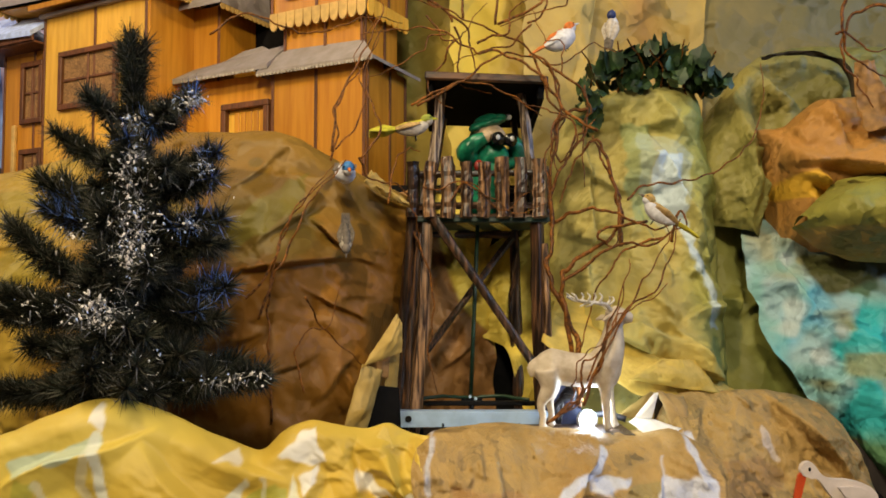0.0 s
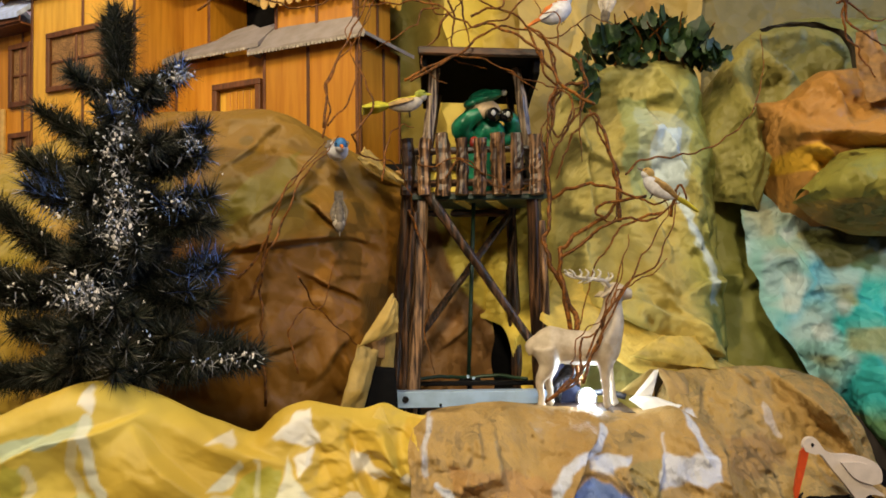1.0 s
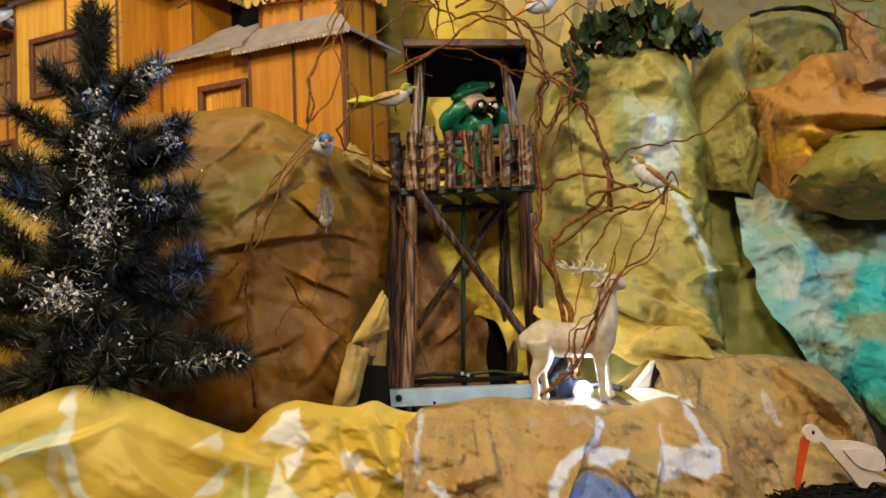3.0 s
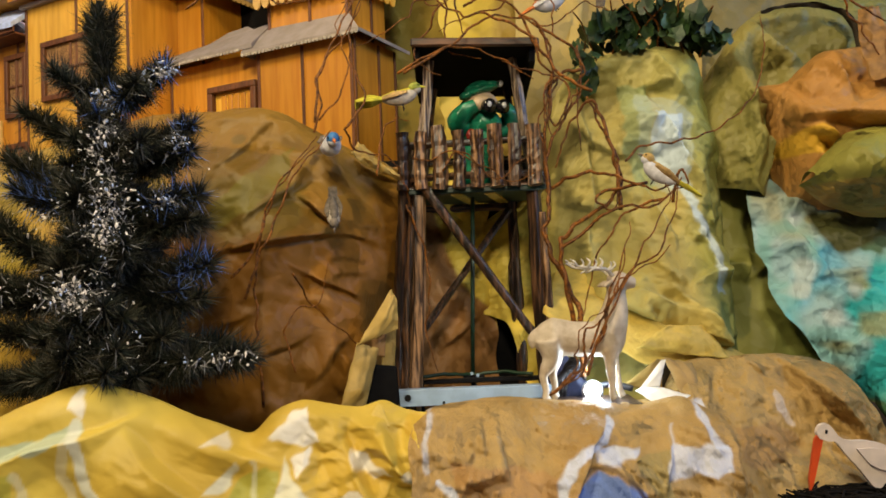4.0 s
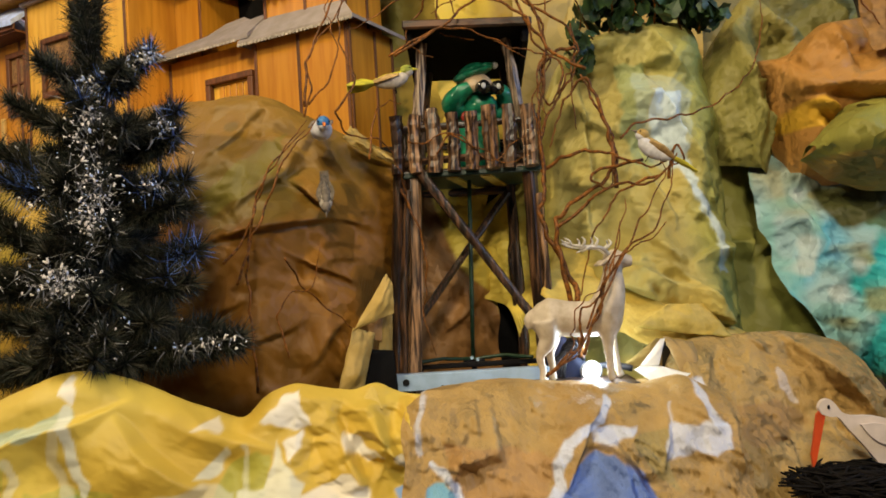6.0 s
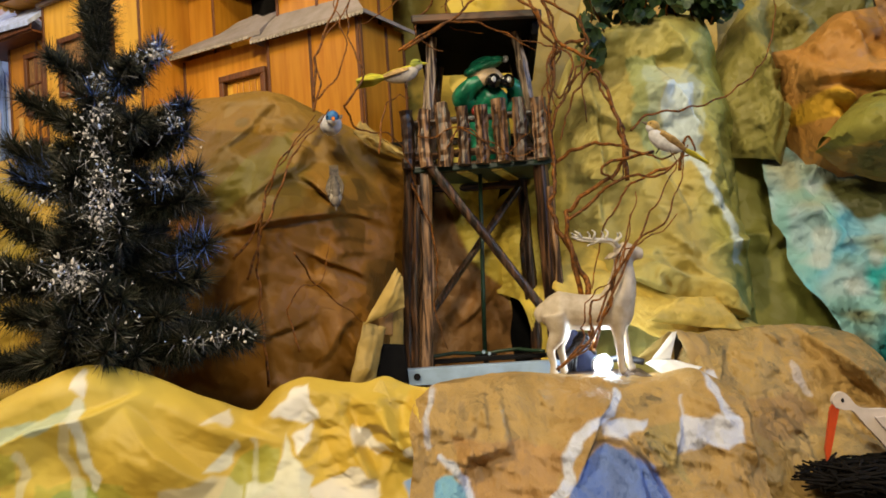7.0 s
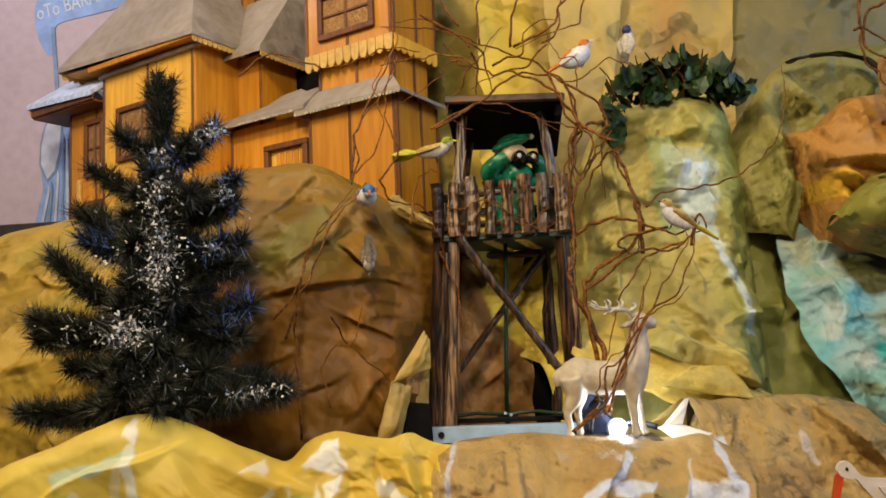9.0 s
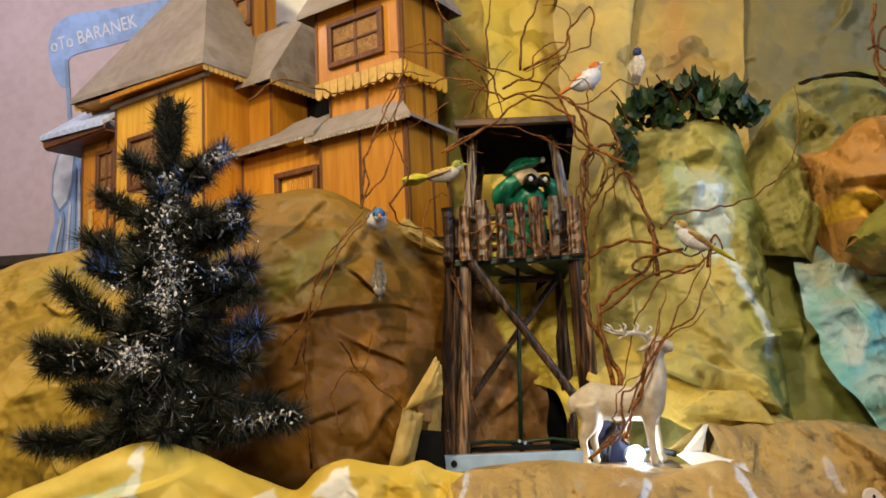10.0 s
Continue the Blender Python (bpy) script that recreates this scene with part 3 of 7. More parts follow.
def paint_front_right(x, z):
    c = even(x, z, TAN)
    c = mix(c, BRN, 0.08 + 0.28 * soft(x * 9, z * 9, 5))
    # olive patch, with the shadow left of the ridge painted in
    c = daub(c, x, z, (0.26, 0.22, 0.085), 0.65, [(0.300, 1.080), (0.352, 1.090), (0.345, 1.040), (0.360, 1.000), (0.310, 1.045)])
    c = daub(c, x, z, (0.38, 0.235, 0.095), 0.55, [(0.205, 1.066), (0.232, 1.074), (0.200, 1.035), (0.182, 1.050)])
    c = daub(c, x, z, (0.36, 0.20, 0.075), 0.70, [(0.014, 1.100), (0.064, 1.096), (0.171, 1.071), (0.164, 1.042), (0.150, 0.985), (0.040, 0.985)])
    c = dash(c, x, z, SNW, 0.85, 0.0062, [(0.269, 1.132), (0.255, 1.110), (0.216, 1.101), (0.193, 1.085), (0.178, 1.066), (0.174, 1.030), (0.150, 1.010)])
    c = daub(c, x, z, SNW, 0.85, [(0.242, 1.096), (0.275, 1.099), (0.308, 1.096), (0.298, 1.079), (0.268, 1.077), (0.239, 1.082)])
    c = daub(c, x, z, SNW, 0.75, [(0.355, 1.094), (0.385, 1.097), (0.415, 1.092), (0.446, 1.097), (0.443, 1.056), (0.415, 1.051), (0.394, 1.060), (0.365, 1.049), (0.341, 1.052)])
    c = dash(c, x, z, SNW, 0.45, 0.0012, [(0.370, 1.122), (0.362, 1.095)])
    c = daub(c, x, z, SNW, 0.75, [(0.410, 1.146), (0.424, 1.147), (0.446, 1.092), (0.425, 1.091)])
    c = daub(c, x, z, BLU, 0.97, [(0.236, 1.072), (0.264, 1.071), (0.305, 1.030), (0.330, 0.985), (0.150, 0.985), (0.190, 1.042)])
    c = dash(c, x, z, (0.10, 0.06, 0.03), 0.8, 0.0022, [(0.205, 1.070), (0.240, 1.077), (0.262, 1.074), (0.285, 1.055), (0.310, 1.028)])
    c = daub(c, x, z, (0.14, 0.36, 0.50), 0.90, [(-0.018, 1.053), (0.015, 1.051), (0.045, 0.992), (-0.022, 0.995)])
    c = dash(c, x, z, SNW, 0.85, 0.0036, [(-0.004, 1.081), (0.028, 1.047), (0.049, 1.000)])
    c = dash(c, x, z, SNW, 0.60, 0.0036, [(-0.015, 1.161), (-0.024, 1.128), (-0.019, 1.095)])
    return c


sheet("paper_rock_middle", -0.05, 0.47, 0.80,
      profile((-0.05, 1.150), (-0.02, 1.172), (0.024, 1.172), (0.113, 1.172), (0.203, 1.160), (0.351, 1.148), (0.41, 1.155), (0.47, 1.12)),
      (profile((-0.05, 1.02), (0.47, 1.12)), profile((-0.05, 1.17), (0.47, 1.28)), profile((-0.05, 1.27), (0.024, 1.33), (0.203, 1.38), (0.47, 1.42))),
      paint_front_right, "crumpled brown paper ledge with white and blue brush strokes", 0.013, 0.09, ((0.006, 95, 0.10), (0.004, 20, 0.08)), 0.22, 0.035, 0.0026, 5, creases=((0.272, 1.136, 0.170, 1.005, 0.020, 0.045), (0.250, 1.080, 0.345, 0.985, 0.030, 0.055), (0.452, 1.150, 0.458, 1.010, 0.022, 0.050), (0.352, 1.120, 0.345, 1.040, 0.012, 0.030), (0.072, 1.165, 0.066, 1.090, 0.012, 0.035), (0.010, 1.098, 0.090, 1.094, 0.014, 0.030)), extra=5, fine=12, mat=KRAFT)


def paint_boulder(x, z):
    c = even(x, z, (0.385, 0.255, 0.086))
    c = mix(c, BRN, 0.08 + 0.40 * soft(x * 8, z * 8, 6))
    c = mix(c, (0.27, 0.145, 0.045), 0.6 * spot(x, z, 0.54, 1.06, 0.07, 0.03, 4))
    c = daub(c, x, z, SNW, 0.75, [(0.436, 1.150), (0.447, 1.150), (0.462, 1.096), (0.440, 1.092)])
    return dash(c, x, z, (0.52, 0.46, 0.42), 0.65, 0.0075, [(0.605, 1.141), (0.608, 1.118), (0.616, 1.091)])


sheet("paper_rock_boulder", 0.40, 0.90, 0.80,
      profile((0.40, 1.13), (0.415, 1.17), (0.429, 1.190), (0.495, 1.204), (0.60, 1.203), (0.649, 1.202), (0.700, 1.194), (0.752, 1.180), (0.800, 1.128), (0.818, 1.08), (0.832, 1.0), (0.845, 0.90), (0.90, 0.85)),
      (profile((0.40, 1.20), (1.05, 1.26)), profile((0.40, 1.40), (0.6, 1.44), (1.05, 1.48)), profile((0.40, 1.52), (0.5, 1.60), (0.65, 1.64), (1.05, 1.58))),
      paint_boulder, "crumpled brown paper boulder with fine wrinkles", 0.013, 0.09, ((0.008, -35, 0.16), (0.003, 85, 0.05)), 0.16, 0.10, 0.0026, 8, creases=((0.765, 1.045, 0.635, 1.200, 0.060, 0.10), (0.50, 1.19, 0.46, 1.08, 0.02, 0.05)), extra=8, fine=18, mat=KRAFT)


def paint_hill(x, z):
    c = even(x, z, (0.235, 0.116, 0.019))
    c = mix(c, (0.225, 0.142, 0.028), (z - 1.50 + 0.10 * soft(x * 6, z * 6, 3)) / 0.12)
    c = mix(c, (0.245, 0.140, 0.026), 0.8 * np.clip(soft(x * 7, z * 5, 12) * 1.6, 0, 1) * np.clip((1.45 - z) / 0.06, 0, 1))
    c = mix(c, (0.42, 0.32, 0.060), 0.9 * np.clip((-0.66 - x) / 0.14, 0, 1))
    # dark patch: shade of the deep fold painted in, together with a green wash
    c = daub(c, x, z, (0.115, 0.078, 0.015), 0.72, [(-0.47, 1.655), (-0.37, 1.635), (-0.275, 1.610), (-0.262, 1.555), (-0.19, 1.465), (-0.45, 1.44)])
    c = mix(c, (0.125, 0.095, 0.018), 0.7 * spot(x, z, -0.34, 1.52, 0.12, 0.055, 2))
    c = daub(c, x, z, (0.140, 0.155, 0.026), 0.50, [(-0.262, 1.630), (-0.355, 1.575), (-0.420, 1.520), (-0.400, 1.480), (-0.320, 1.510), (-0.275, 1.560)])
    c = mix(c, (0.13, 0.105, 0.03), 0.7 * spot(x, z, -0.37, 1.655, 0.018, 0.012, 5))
    for cx, cz, rx, rz, seed in ((-0.85, 1.45, 0.10, 0.04, 3), (-0.62, 1.55, 0.12, 0.05, 4), (-0.95, 1.58, 0.12, 0.05, 6)):
        c = mix(c, (0.22, 0.22, 0.035), 0.5 * spot(x, z, cx, cz, rx, rz, seed))
    return c * np.array((0.93, 0.815, 0.56))


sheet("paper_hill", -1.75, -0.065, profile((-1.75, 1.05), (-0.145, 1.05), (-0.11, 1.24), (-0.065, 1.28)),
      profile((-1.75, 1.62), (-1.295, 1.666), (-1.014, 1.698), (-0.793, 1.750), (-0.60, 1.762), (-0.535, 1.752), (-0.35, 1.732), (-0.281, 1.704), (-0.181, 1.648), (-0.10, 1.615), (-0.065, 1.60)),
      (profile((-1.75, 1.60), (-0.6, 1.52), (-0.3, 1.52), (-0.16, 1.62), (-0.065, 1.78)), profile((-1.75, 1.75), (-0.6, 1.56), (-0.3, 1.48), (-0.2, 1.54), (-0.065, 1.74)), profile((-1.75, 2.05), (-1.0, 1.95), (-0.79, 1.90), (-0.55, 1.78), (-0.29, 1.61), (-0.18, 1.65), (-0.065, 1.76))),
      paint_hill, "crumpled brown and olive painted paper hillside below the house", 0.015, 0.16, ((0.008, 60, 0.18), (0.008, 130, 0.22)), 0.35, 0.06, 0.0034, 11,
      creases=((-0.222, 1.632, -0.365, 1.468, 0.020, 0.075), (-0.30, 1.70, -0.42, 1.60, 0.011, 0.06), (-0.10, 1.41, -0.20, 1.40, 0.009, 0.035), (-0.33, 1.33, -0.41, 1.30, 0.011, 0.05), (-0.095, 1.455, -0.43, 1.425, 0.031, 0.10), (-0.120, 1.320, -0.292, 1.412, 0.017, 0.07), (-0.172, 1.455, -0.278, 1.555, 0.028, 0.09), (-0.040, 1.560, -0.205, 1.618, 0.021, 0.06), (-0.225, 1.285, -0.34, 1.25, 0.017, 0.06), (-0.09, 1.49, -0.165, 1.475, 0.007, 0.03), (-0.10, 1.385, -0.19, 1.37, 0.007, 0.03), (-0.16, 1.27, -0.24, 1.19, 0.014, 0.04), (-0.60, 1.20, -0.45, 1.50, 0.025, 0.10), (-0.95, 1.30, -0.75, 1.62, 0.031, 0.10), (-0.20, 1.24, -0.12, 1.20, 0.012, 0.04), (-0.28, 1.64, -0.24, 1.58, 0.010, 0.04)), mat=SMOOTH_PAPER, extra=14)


def paint_cave(x, z):
    c = even(x, z, (0.34, 0.17, 0.055))
    edge = np.interp(z, (1.20, 1.306, 1.368, 1.521, 1.62), (0.135, 0.108, 0.037, -0.012, -0.035))
    return mix(c, (0.74, 0.55, 0.08), (x - edge + 0.008 * soft(x * 12, z * 12, 2)) / 0.008)


sheet("paper_rock_behind_tower", -0.16, 0.115, profile((-0.16, 1.26), (-0.08, 1.24), (-0.06, 1.08), (0.115, 1.08)),
      profile((-0.16, 1.62), (-0.05, 1.655), (0.115, 1.64)),
      (profile((-0.16, 1.82), (0.115, 1.95)), profile((-0.16, 1.85), (0.115, 1.95)), profile((-0.16, 1.88), (0.115, 1.96))),
      paint_cave, "pleated brown and ochre paper behind the lookout tower", 0.014, 0.12, ((0.016, 8, 0.05),), 0.1, 0.05, 0.0045, 14)


def paint_rock(x, z):
    c = even(x, z, (0.42, 0.345, 0.108))
    c = mix(c, (0.56, 0.44, 0.11), np.clip((1.42 - z) / 0.2, 0, 1) * 0.8 + 0.4 * np.clip((0.30 - x) / 0.1, 0, 1))
    c = mix(c, (0.24, 0.30, 0.08), 0.40 * np.clip(soft(x * 5, z * 3.5, 5) * 1.1 + 0.25, 0, 1))
    c = mix(c, (0.74, 0.56, 0.09), np.clip((0.27 - x) / 0.06, 0, 1))
    # right flank: shade painted in where it turns back into the hollow
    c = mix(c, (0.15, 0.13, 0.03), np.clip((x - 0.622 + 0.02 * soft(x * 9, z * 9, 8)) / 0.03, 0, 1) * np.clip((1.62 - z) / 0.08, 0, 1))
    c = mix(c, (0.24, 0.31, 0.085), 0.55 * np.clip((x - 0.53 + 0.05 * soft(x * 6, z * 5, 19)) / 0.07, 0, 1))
    c = daub(c, x, z, (0.20, 0.33, 0.17), 0.50, [(0.415, 1.79), (0.475, 1.78), (0.450, 1.633), (0.472, 1.549), (0.426, 1.55), (0.402, 1.635)])
    c = daub(c, x, z, (0.42, 0.50, 0.44), 0.50, [(0.440, 1.76), (0.510, 1.75), (0.560, 1.71), (0.545, 1.60), (0.50, 1.53), (0.455, 1.56), (0.430, 1.65)])
    c = daub(c, x, z, (0.50, 0.61, 0.68), 0.88, [(0.470, 1.715), (0.535, 1.705), (0.531, 1.589), (0.542, 1.518), (0.577, 1.446), (0.593, 1.391), (0.594, 1.320), (0.576, 1.318), (0.575, 1.398), (0.550, 1.459), (0.516, 1.535), (0.475, 1.585), (0.455, 1.645)])
    return mix(c, (0.12, 0.20, 0.08), 0.6 * spot(x, z, 0.588, 1.275, 0.020, 0.035, 6))


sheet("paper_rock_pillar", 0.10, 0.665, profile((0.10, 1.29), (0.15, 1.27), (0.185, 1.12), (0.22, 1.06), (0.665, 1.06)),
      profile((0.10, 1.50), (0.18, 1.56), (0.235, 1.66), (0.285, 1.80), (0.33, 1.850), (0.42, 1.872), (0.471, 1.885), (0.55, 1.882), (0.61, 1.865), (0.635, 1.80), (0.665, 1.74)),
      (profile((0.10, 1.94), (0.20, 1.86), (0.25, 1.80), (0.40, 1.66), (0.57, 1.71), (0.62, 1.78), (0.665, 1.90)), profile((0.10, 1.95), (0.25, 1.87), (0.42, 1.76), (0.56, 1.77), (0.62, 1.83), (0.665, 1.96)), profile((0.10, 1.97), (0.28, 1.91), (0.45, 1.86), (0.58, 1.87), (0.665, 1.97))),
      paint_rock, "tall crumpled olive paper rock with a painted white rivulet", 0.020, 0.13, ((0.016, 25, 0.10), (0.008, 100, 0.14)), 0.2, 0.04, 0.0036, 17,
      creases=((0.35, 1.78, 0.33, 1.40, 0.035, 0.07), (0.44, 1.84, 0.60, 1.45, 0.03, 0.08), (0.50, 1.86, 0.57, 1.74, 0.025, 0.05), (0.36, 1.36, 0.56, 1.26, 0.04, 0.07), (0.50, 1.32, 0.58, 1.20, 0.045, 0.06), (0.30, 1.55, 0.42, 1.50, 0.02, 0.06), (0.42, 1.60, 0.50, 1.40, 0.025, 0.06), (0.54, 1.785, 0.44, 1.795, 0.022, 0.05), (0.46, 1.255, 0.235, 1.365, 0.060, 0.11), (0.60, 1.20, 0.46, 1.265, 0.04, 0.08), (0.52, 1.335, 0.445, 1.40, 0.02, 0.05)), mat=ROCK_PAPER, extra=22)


def paint_hollow(x, z):
    c = even(x, z, (0.27, 0.265, 0.062))
    c = mix(c, (0.17, 0.185, 0.042), np.clip((x - 0.70 + 0.03 * soft(x * 6, z * 6, 3)) / 0.06, 0, 1))
    return mix(c, (0.10, 0.13, 0.04), 0.6 * spot(x, z, 0.67, 1.30, 0.03, 0.08, 6))


sheet("paper_hollow", 0.58, 0.95, 1.04, profile((0.58, 1.64), (0.95, 1.64)),
      (profile((0.58, 1.86), (0.70, 1.90), (0.80, 1.88), (0.95, 1.84)), profile((0.58, 1.88), (0.70, 1.93), (0.80, 1.92), (0.95, 1.90)), profile((0.58, 1.94), (0.70, 1.99), (0.95, 1.97))),
      paint_hollow, "dark olive paper hollow between two rocks", 0.006, 0.16, ((0.012, 8, 0.06),), 0.05, 0.02, 0.005, 72, mat=SMOOTH_PAPER, extra=4, fine=0)


def paint_upper_rock(x, z):
    c = even(x, z, (0.265, 0.230, 0.062))
    # fold shade is painted in at the upper right, the hollow's shade at the foot
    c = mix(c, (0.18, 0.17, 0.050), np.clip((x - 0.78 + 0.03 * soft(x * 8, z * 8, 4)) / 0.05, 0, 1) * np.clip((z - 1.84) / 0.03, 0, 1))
    c = mix(c, (0.22, 0.24, 0.06), 0.25 * np.clip(soft(x * 6, z * 6, 5) + 0.3, 0, 1))
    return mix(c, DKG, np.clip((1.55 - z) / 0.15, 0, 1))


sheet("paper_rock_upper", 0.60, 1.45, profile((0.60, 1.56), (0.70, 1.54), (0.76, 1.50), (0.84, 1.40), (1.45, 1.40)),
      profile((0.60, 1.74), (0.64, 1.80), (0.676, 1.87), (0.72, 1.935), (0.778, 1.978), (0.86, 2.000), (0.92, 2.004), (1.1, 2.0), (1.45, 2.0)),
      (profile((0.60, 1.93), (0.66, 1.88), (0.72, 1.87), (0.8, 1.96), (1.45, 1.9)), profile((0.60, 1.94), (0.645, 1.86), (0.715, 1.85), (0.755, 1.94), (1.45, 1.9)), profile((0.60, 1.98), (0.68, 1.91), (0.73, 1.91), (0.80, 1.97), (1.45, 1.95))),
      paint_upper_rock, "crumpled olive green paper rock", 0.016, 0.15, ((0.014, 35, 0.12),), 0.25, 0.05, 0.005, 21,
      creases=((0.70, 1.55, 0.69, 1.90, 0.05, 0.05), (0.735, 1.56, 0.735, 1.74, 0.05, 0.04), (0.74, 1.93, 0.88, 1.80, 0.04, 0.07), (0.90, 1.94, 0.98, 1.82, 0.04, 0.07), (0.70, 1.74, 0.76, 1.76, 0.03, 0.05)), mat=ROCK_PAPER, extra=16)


def paint_fall(x, z):
    c = even(x, z, (0.31, 0.49, 0.56))
    c = mix(c, (0.33, 0.30, 0.13), np.clip(0.15 + 1.5 * soft(x * 13, z * 13, 4) + (z - 1.46) * 14, 0, 1) * 0.7)
    c = mix(c, (0.20, 0.46, 0.58), 0.65 * np.clip(1.6 * soft(x * 17 + 3, z * 15, 8) - 0.15, 0, 1))
    c = mix(c, (0.09, 0.40, 0.64), 0.95 * np.clip(1 - np.abs(x - 0.80 - 0.5 * (z - 1.37) + 0.015 * soft(x * 30, z * 30, 2)) / 0.040, 0, 1) * np.clip((1.44 - z) / 0.04, 0, 1))
    c = mix(c, TURQ, np.clip((x - 0.825 - 0.5 * np.clip(z - 1.29, 0, 1) + 0.02 * soft(x * 25, z * 25, 9)) / 0.025, 0, 1) * np.clip((1.40 - z) / 0.04, 0, 1))
    c = mix(c, (0.20, 0.50, 0.50), 0.6 * np.clip(1.8 * soft(x * 28, z * 22, 14) - 0.3, 0, 1))
    c = mix(c, (0.30, 0.28, 0.11), 0.75 * np.clip(3.0 * soft(x * 21, z * 34, 33) - 1.3, 0, 1))
    c = mix(c, (0.52, 0.62, 0.66), 0.8 * np.clip(2.4 * soft(x * 26, z * 19, 41) - 0.9, 0, 1))
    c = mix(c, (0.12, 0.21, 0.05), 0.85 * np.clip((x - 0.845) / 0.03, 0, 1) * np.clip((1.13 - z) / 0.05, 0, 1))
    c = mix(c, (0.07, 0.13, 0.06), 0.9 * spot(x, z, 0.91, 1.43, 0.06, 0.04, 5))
    # dark wedge: shade below the overhanging bulge, painted in
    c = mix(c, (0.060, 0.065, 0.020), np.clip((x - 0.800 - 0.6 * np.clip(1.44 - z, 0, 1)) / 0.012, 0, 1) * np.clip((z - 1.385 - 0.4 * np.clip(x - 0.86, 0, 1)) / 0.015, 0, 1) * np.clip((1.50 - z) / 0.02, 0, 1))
    return c


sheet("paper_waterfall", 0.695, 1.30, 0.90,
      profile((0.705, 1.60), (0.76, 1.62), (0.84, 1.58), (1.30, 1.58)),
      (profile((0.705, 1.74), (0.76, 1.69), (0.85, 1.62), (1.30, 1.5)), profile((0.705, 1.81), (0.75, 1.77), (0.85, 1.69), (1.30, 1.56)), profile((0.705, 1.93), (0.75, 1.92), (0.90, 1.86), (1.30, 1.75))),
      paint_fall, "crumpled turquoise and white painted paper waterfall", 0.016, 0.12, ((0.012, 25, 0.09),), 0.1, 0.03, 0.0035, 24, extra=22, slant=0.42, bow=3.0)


def paint_orange(x, z):
    c = even(x, z, ORG)
    c = mix(c, (0.40, 0.21, 0.06), np.clip(soft(x * 10, z * 10, 2) * 1.2, 0, 1))
    c = mix(c, (0.66, 0.38, 0.03), 0.9 * spot(x, z, 0.785, 1.622, 0.045, 0.026, 4))
    # left face browner: the shade on that side is painted in
    c = mix(c, (0.26, 0.14, 0.045), 0.7 * np.clip((0.742 - x) / 0.015, 0, 1))
    return c


sheet("paper_rock_orange", 0.700, 1.30, profile((0.70, 1.60), (0.73, 1.52), (0.80, 1.49), (1.30, 1.46)),
      profile((0.700, 1.755), (0.715, 1.775), (0.775, 1.770), (0.79, 1.795), (0.835, 1.83), (0.88, 1.835), (1.30, 1.86)),
      (profile((0.70, 1.93), (0.75, 1.84), (1.30, 1.74)), profile((0.70, 1.95), (0.735, 1.77), (0.76, 1.74), (0.85, 1.72), (1.30, 1.62)), profile((0.70, 1.95), (0.72, 1.84), (0.80, 1.78), (1.30, 1.70))),
      paint_orange, "crumpled orange brown paper rock with sharp folds", 0.013, 0.12, ((0.010, 105, 0.12),), 0.12, 0.03, 0.004, 27,
      creases=((1.05, 1.640, 0.738, 1.665, 0.075, 0.085), (0.748, 1.50, 0.738, 1.78, 0.040, 0.07), (0.785, 1.695, 0.772, 1.79, 0.028, 0.05), (0.80, 1.80, 0.86, 1.70, 0.035, 0.06), (0.84, 1.60, 0.765, 1.640, 0.050, 0.040), (0.775, 1.52, 0.785, 1.60, 0.03, 0.03), (0.86, 1.72, 0.93, 1.78, 0.03, 0.05)), slant=0.05, mat=ROCK_PAPER, extra=8, fine=10, round_top=0.015)


def paint_green_lobe(x, z):
    c = even(x, z, (0.25, 0.235, 0.045))
    c = mix(c, (0.36, 0.20, 0.05), 0.6 * np.clip(2.2 * soft(x * 4, z * 38, 5) - 0.7, 0, 1))
    return mix(c, (0.34, 0.20, 0.06), 0.8 * np.clip((1.53 - z) / 0.03, 0, 1))


sheet("paper_rock_lobe", 0.765, 1.25, profile((0.765, 1.54), (0.80, 1.495), (0.88, 1.465), (1.25, 1.44)),
      profile((0.765, 1.55), (0.785, 1.60), (0.83, 1.635), (0.95, 1.655), (1.25, 1.66)),
      (profile((0.765, 1.75), (0.85, 1.75), (1.25, 1.70)), profile((0.765, 1.68), (0.80, 1.61), (0.85, 1.59), (1.25, 1.52)), profile((0.765, 1.68), (0.88, 1.66), (1.25, 1.6))),
      paint_green_lobe, "green painted bulge of crumpled paper", 0.010, 0.12, (), 0.06, 0.02, 0.0045, 30)


def paint_back(x, z):
    c = even(x, z, (0.36, 0.265, 0.050))
    c = mix(c, (0.20, 0.20, 0.055), np.clip((-0.02 - x) / 0.08, 0, 1) * 0.8)
    c = mix(c, (0.25, 0.20, 0.050), np.clip((x - 0.19) / 0.05, 0, 1))
    return mix(c, (0.56, 0.42, 0.085), spot(x, z, 0.03, 1.80, 0.15, 0.16, 4) * 0.9)


sheet("paper_backdrop", -0.20, 1.75, 1.10,
      profile((-0.20, 2.75), (1.75, 2.85)),
      (profile((-0.20, 2.34), (0.1, 2.24), (1.75, 2.2)), profile((-0.20, 2.42), (0.1, 2.30), (0.5, 2.36), (1.75, 2.30)), profile((-0.20, 2.46), (1.75, 2.40))),
      paint_back, "tall hanging sheet of crumpled ochre and olive paper", 0.014, 0.20, ((0.02, 6, 0.13), (0.010, 60, 0.2)), 0.1, 0.02, 0.006, 33, mat=SMOOTH_PAPER, extra=24)


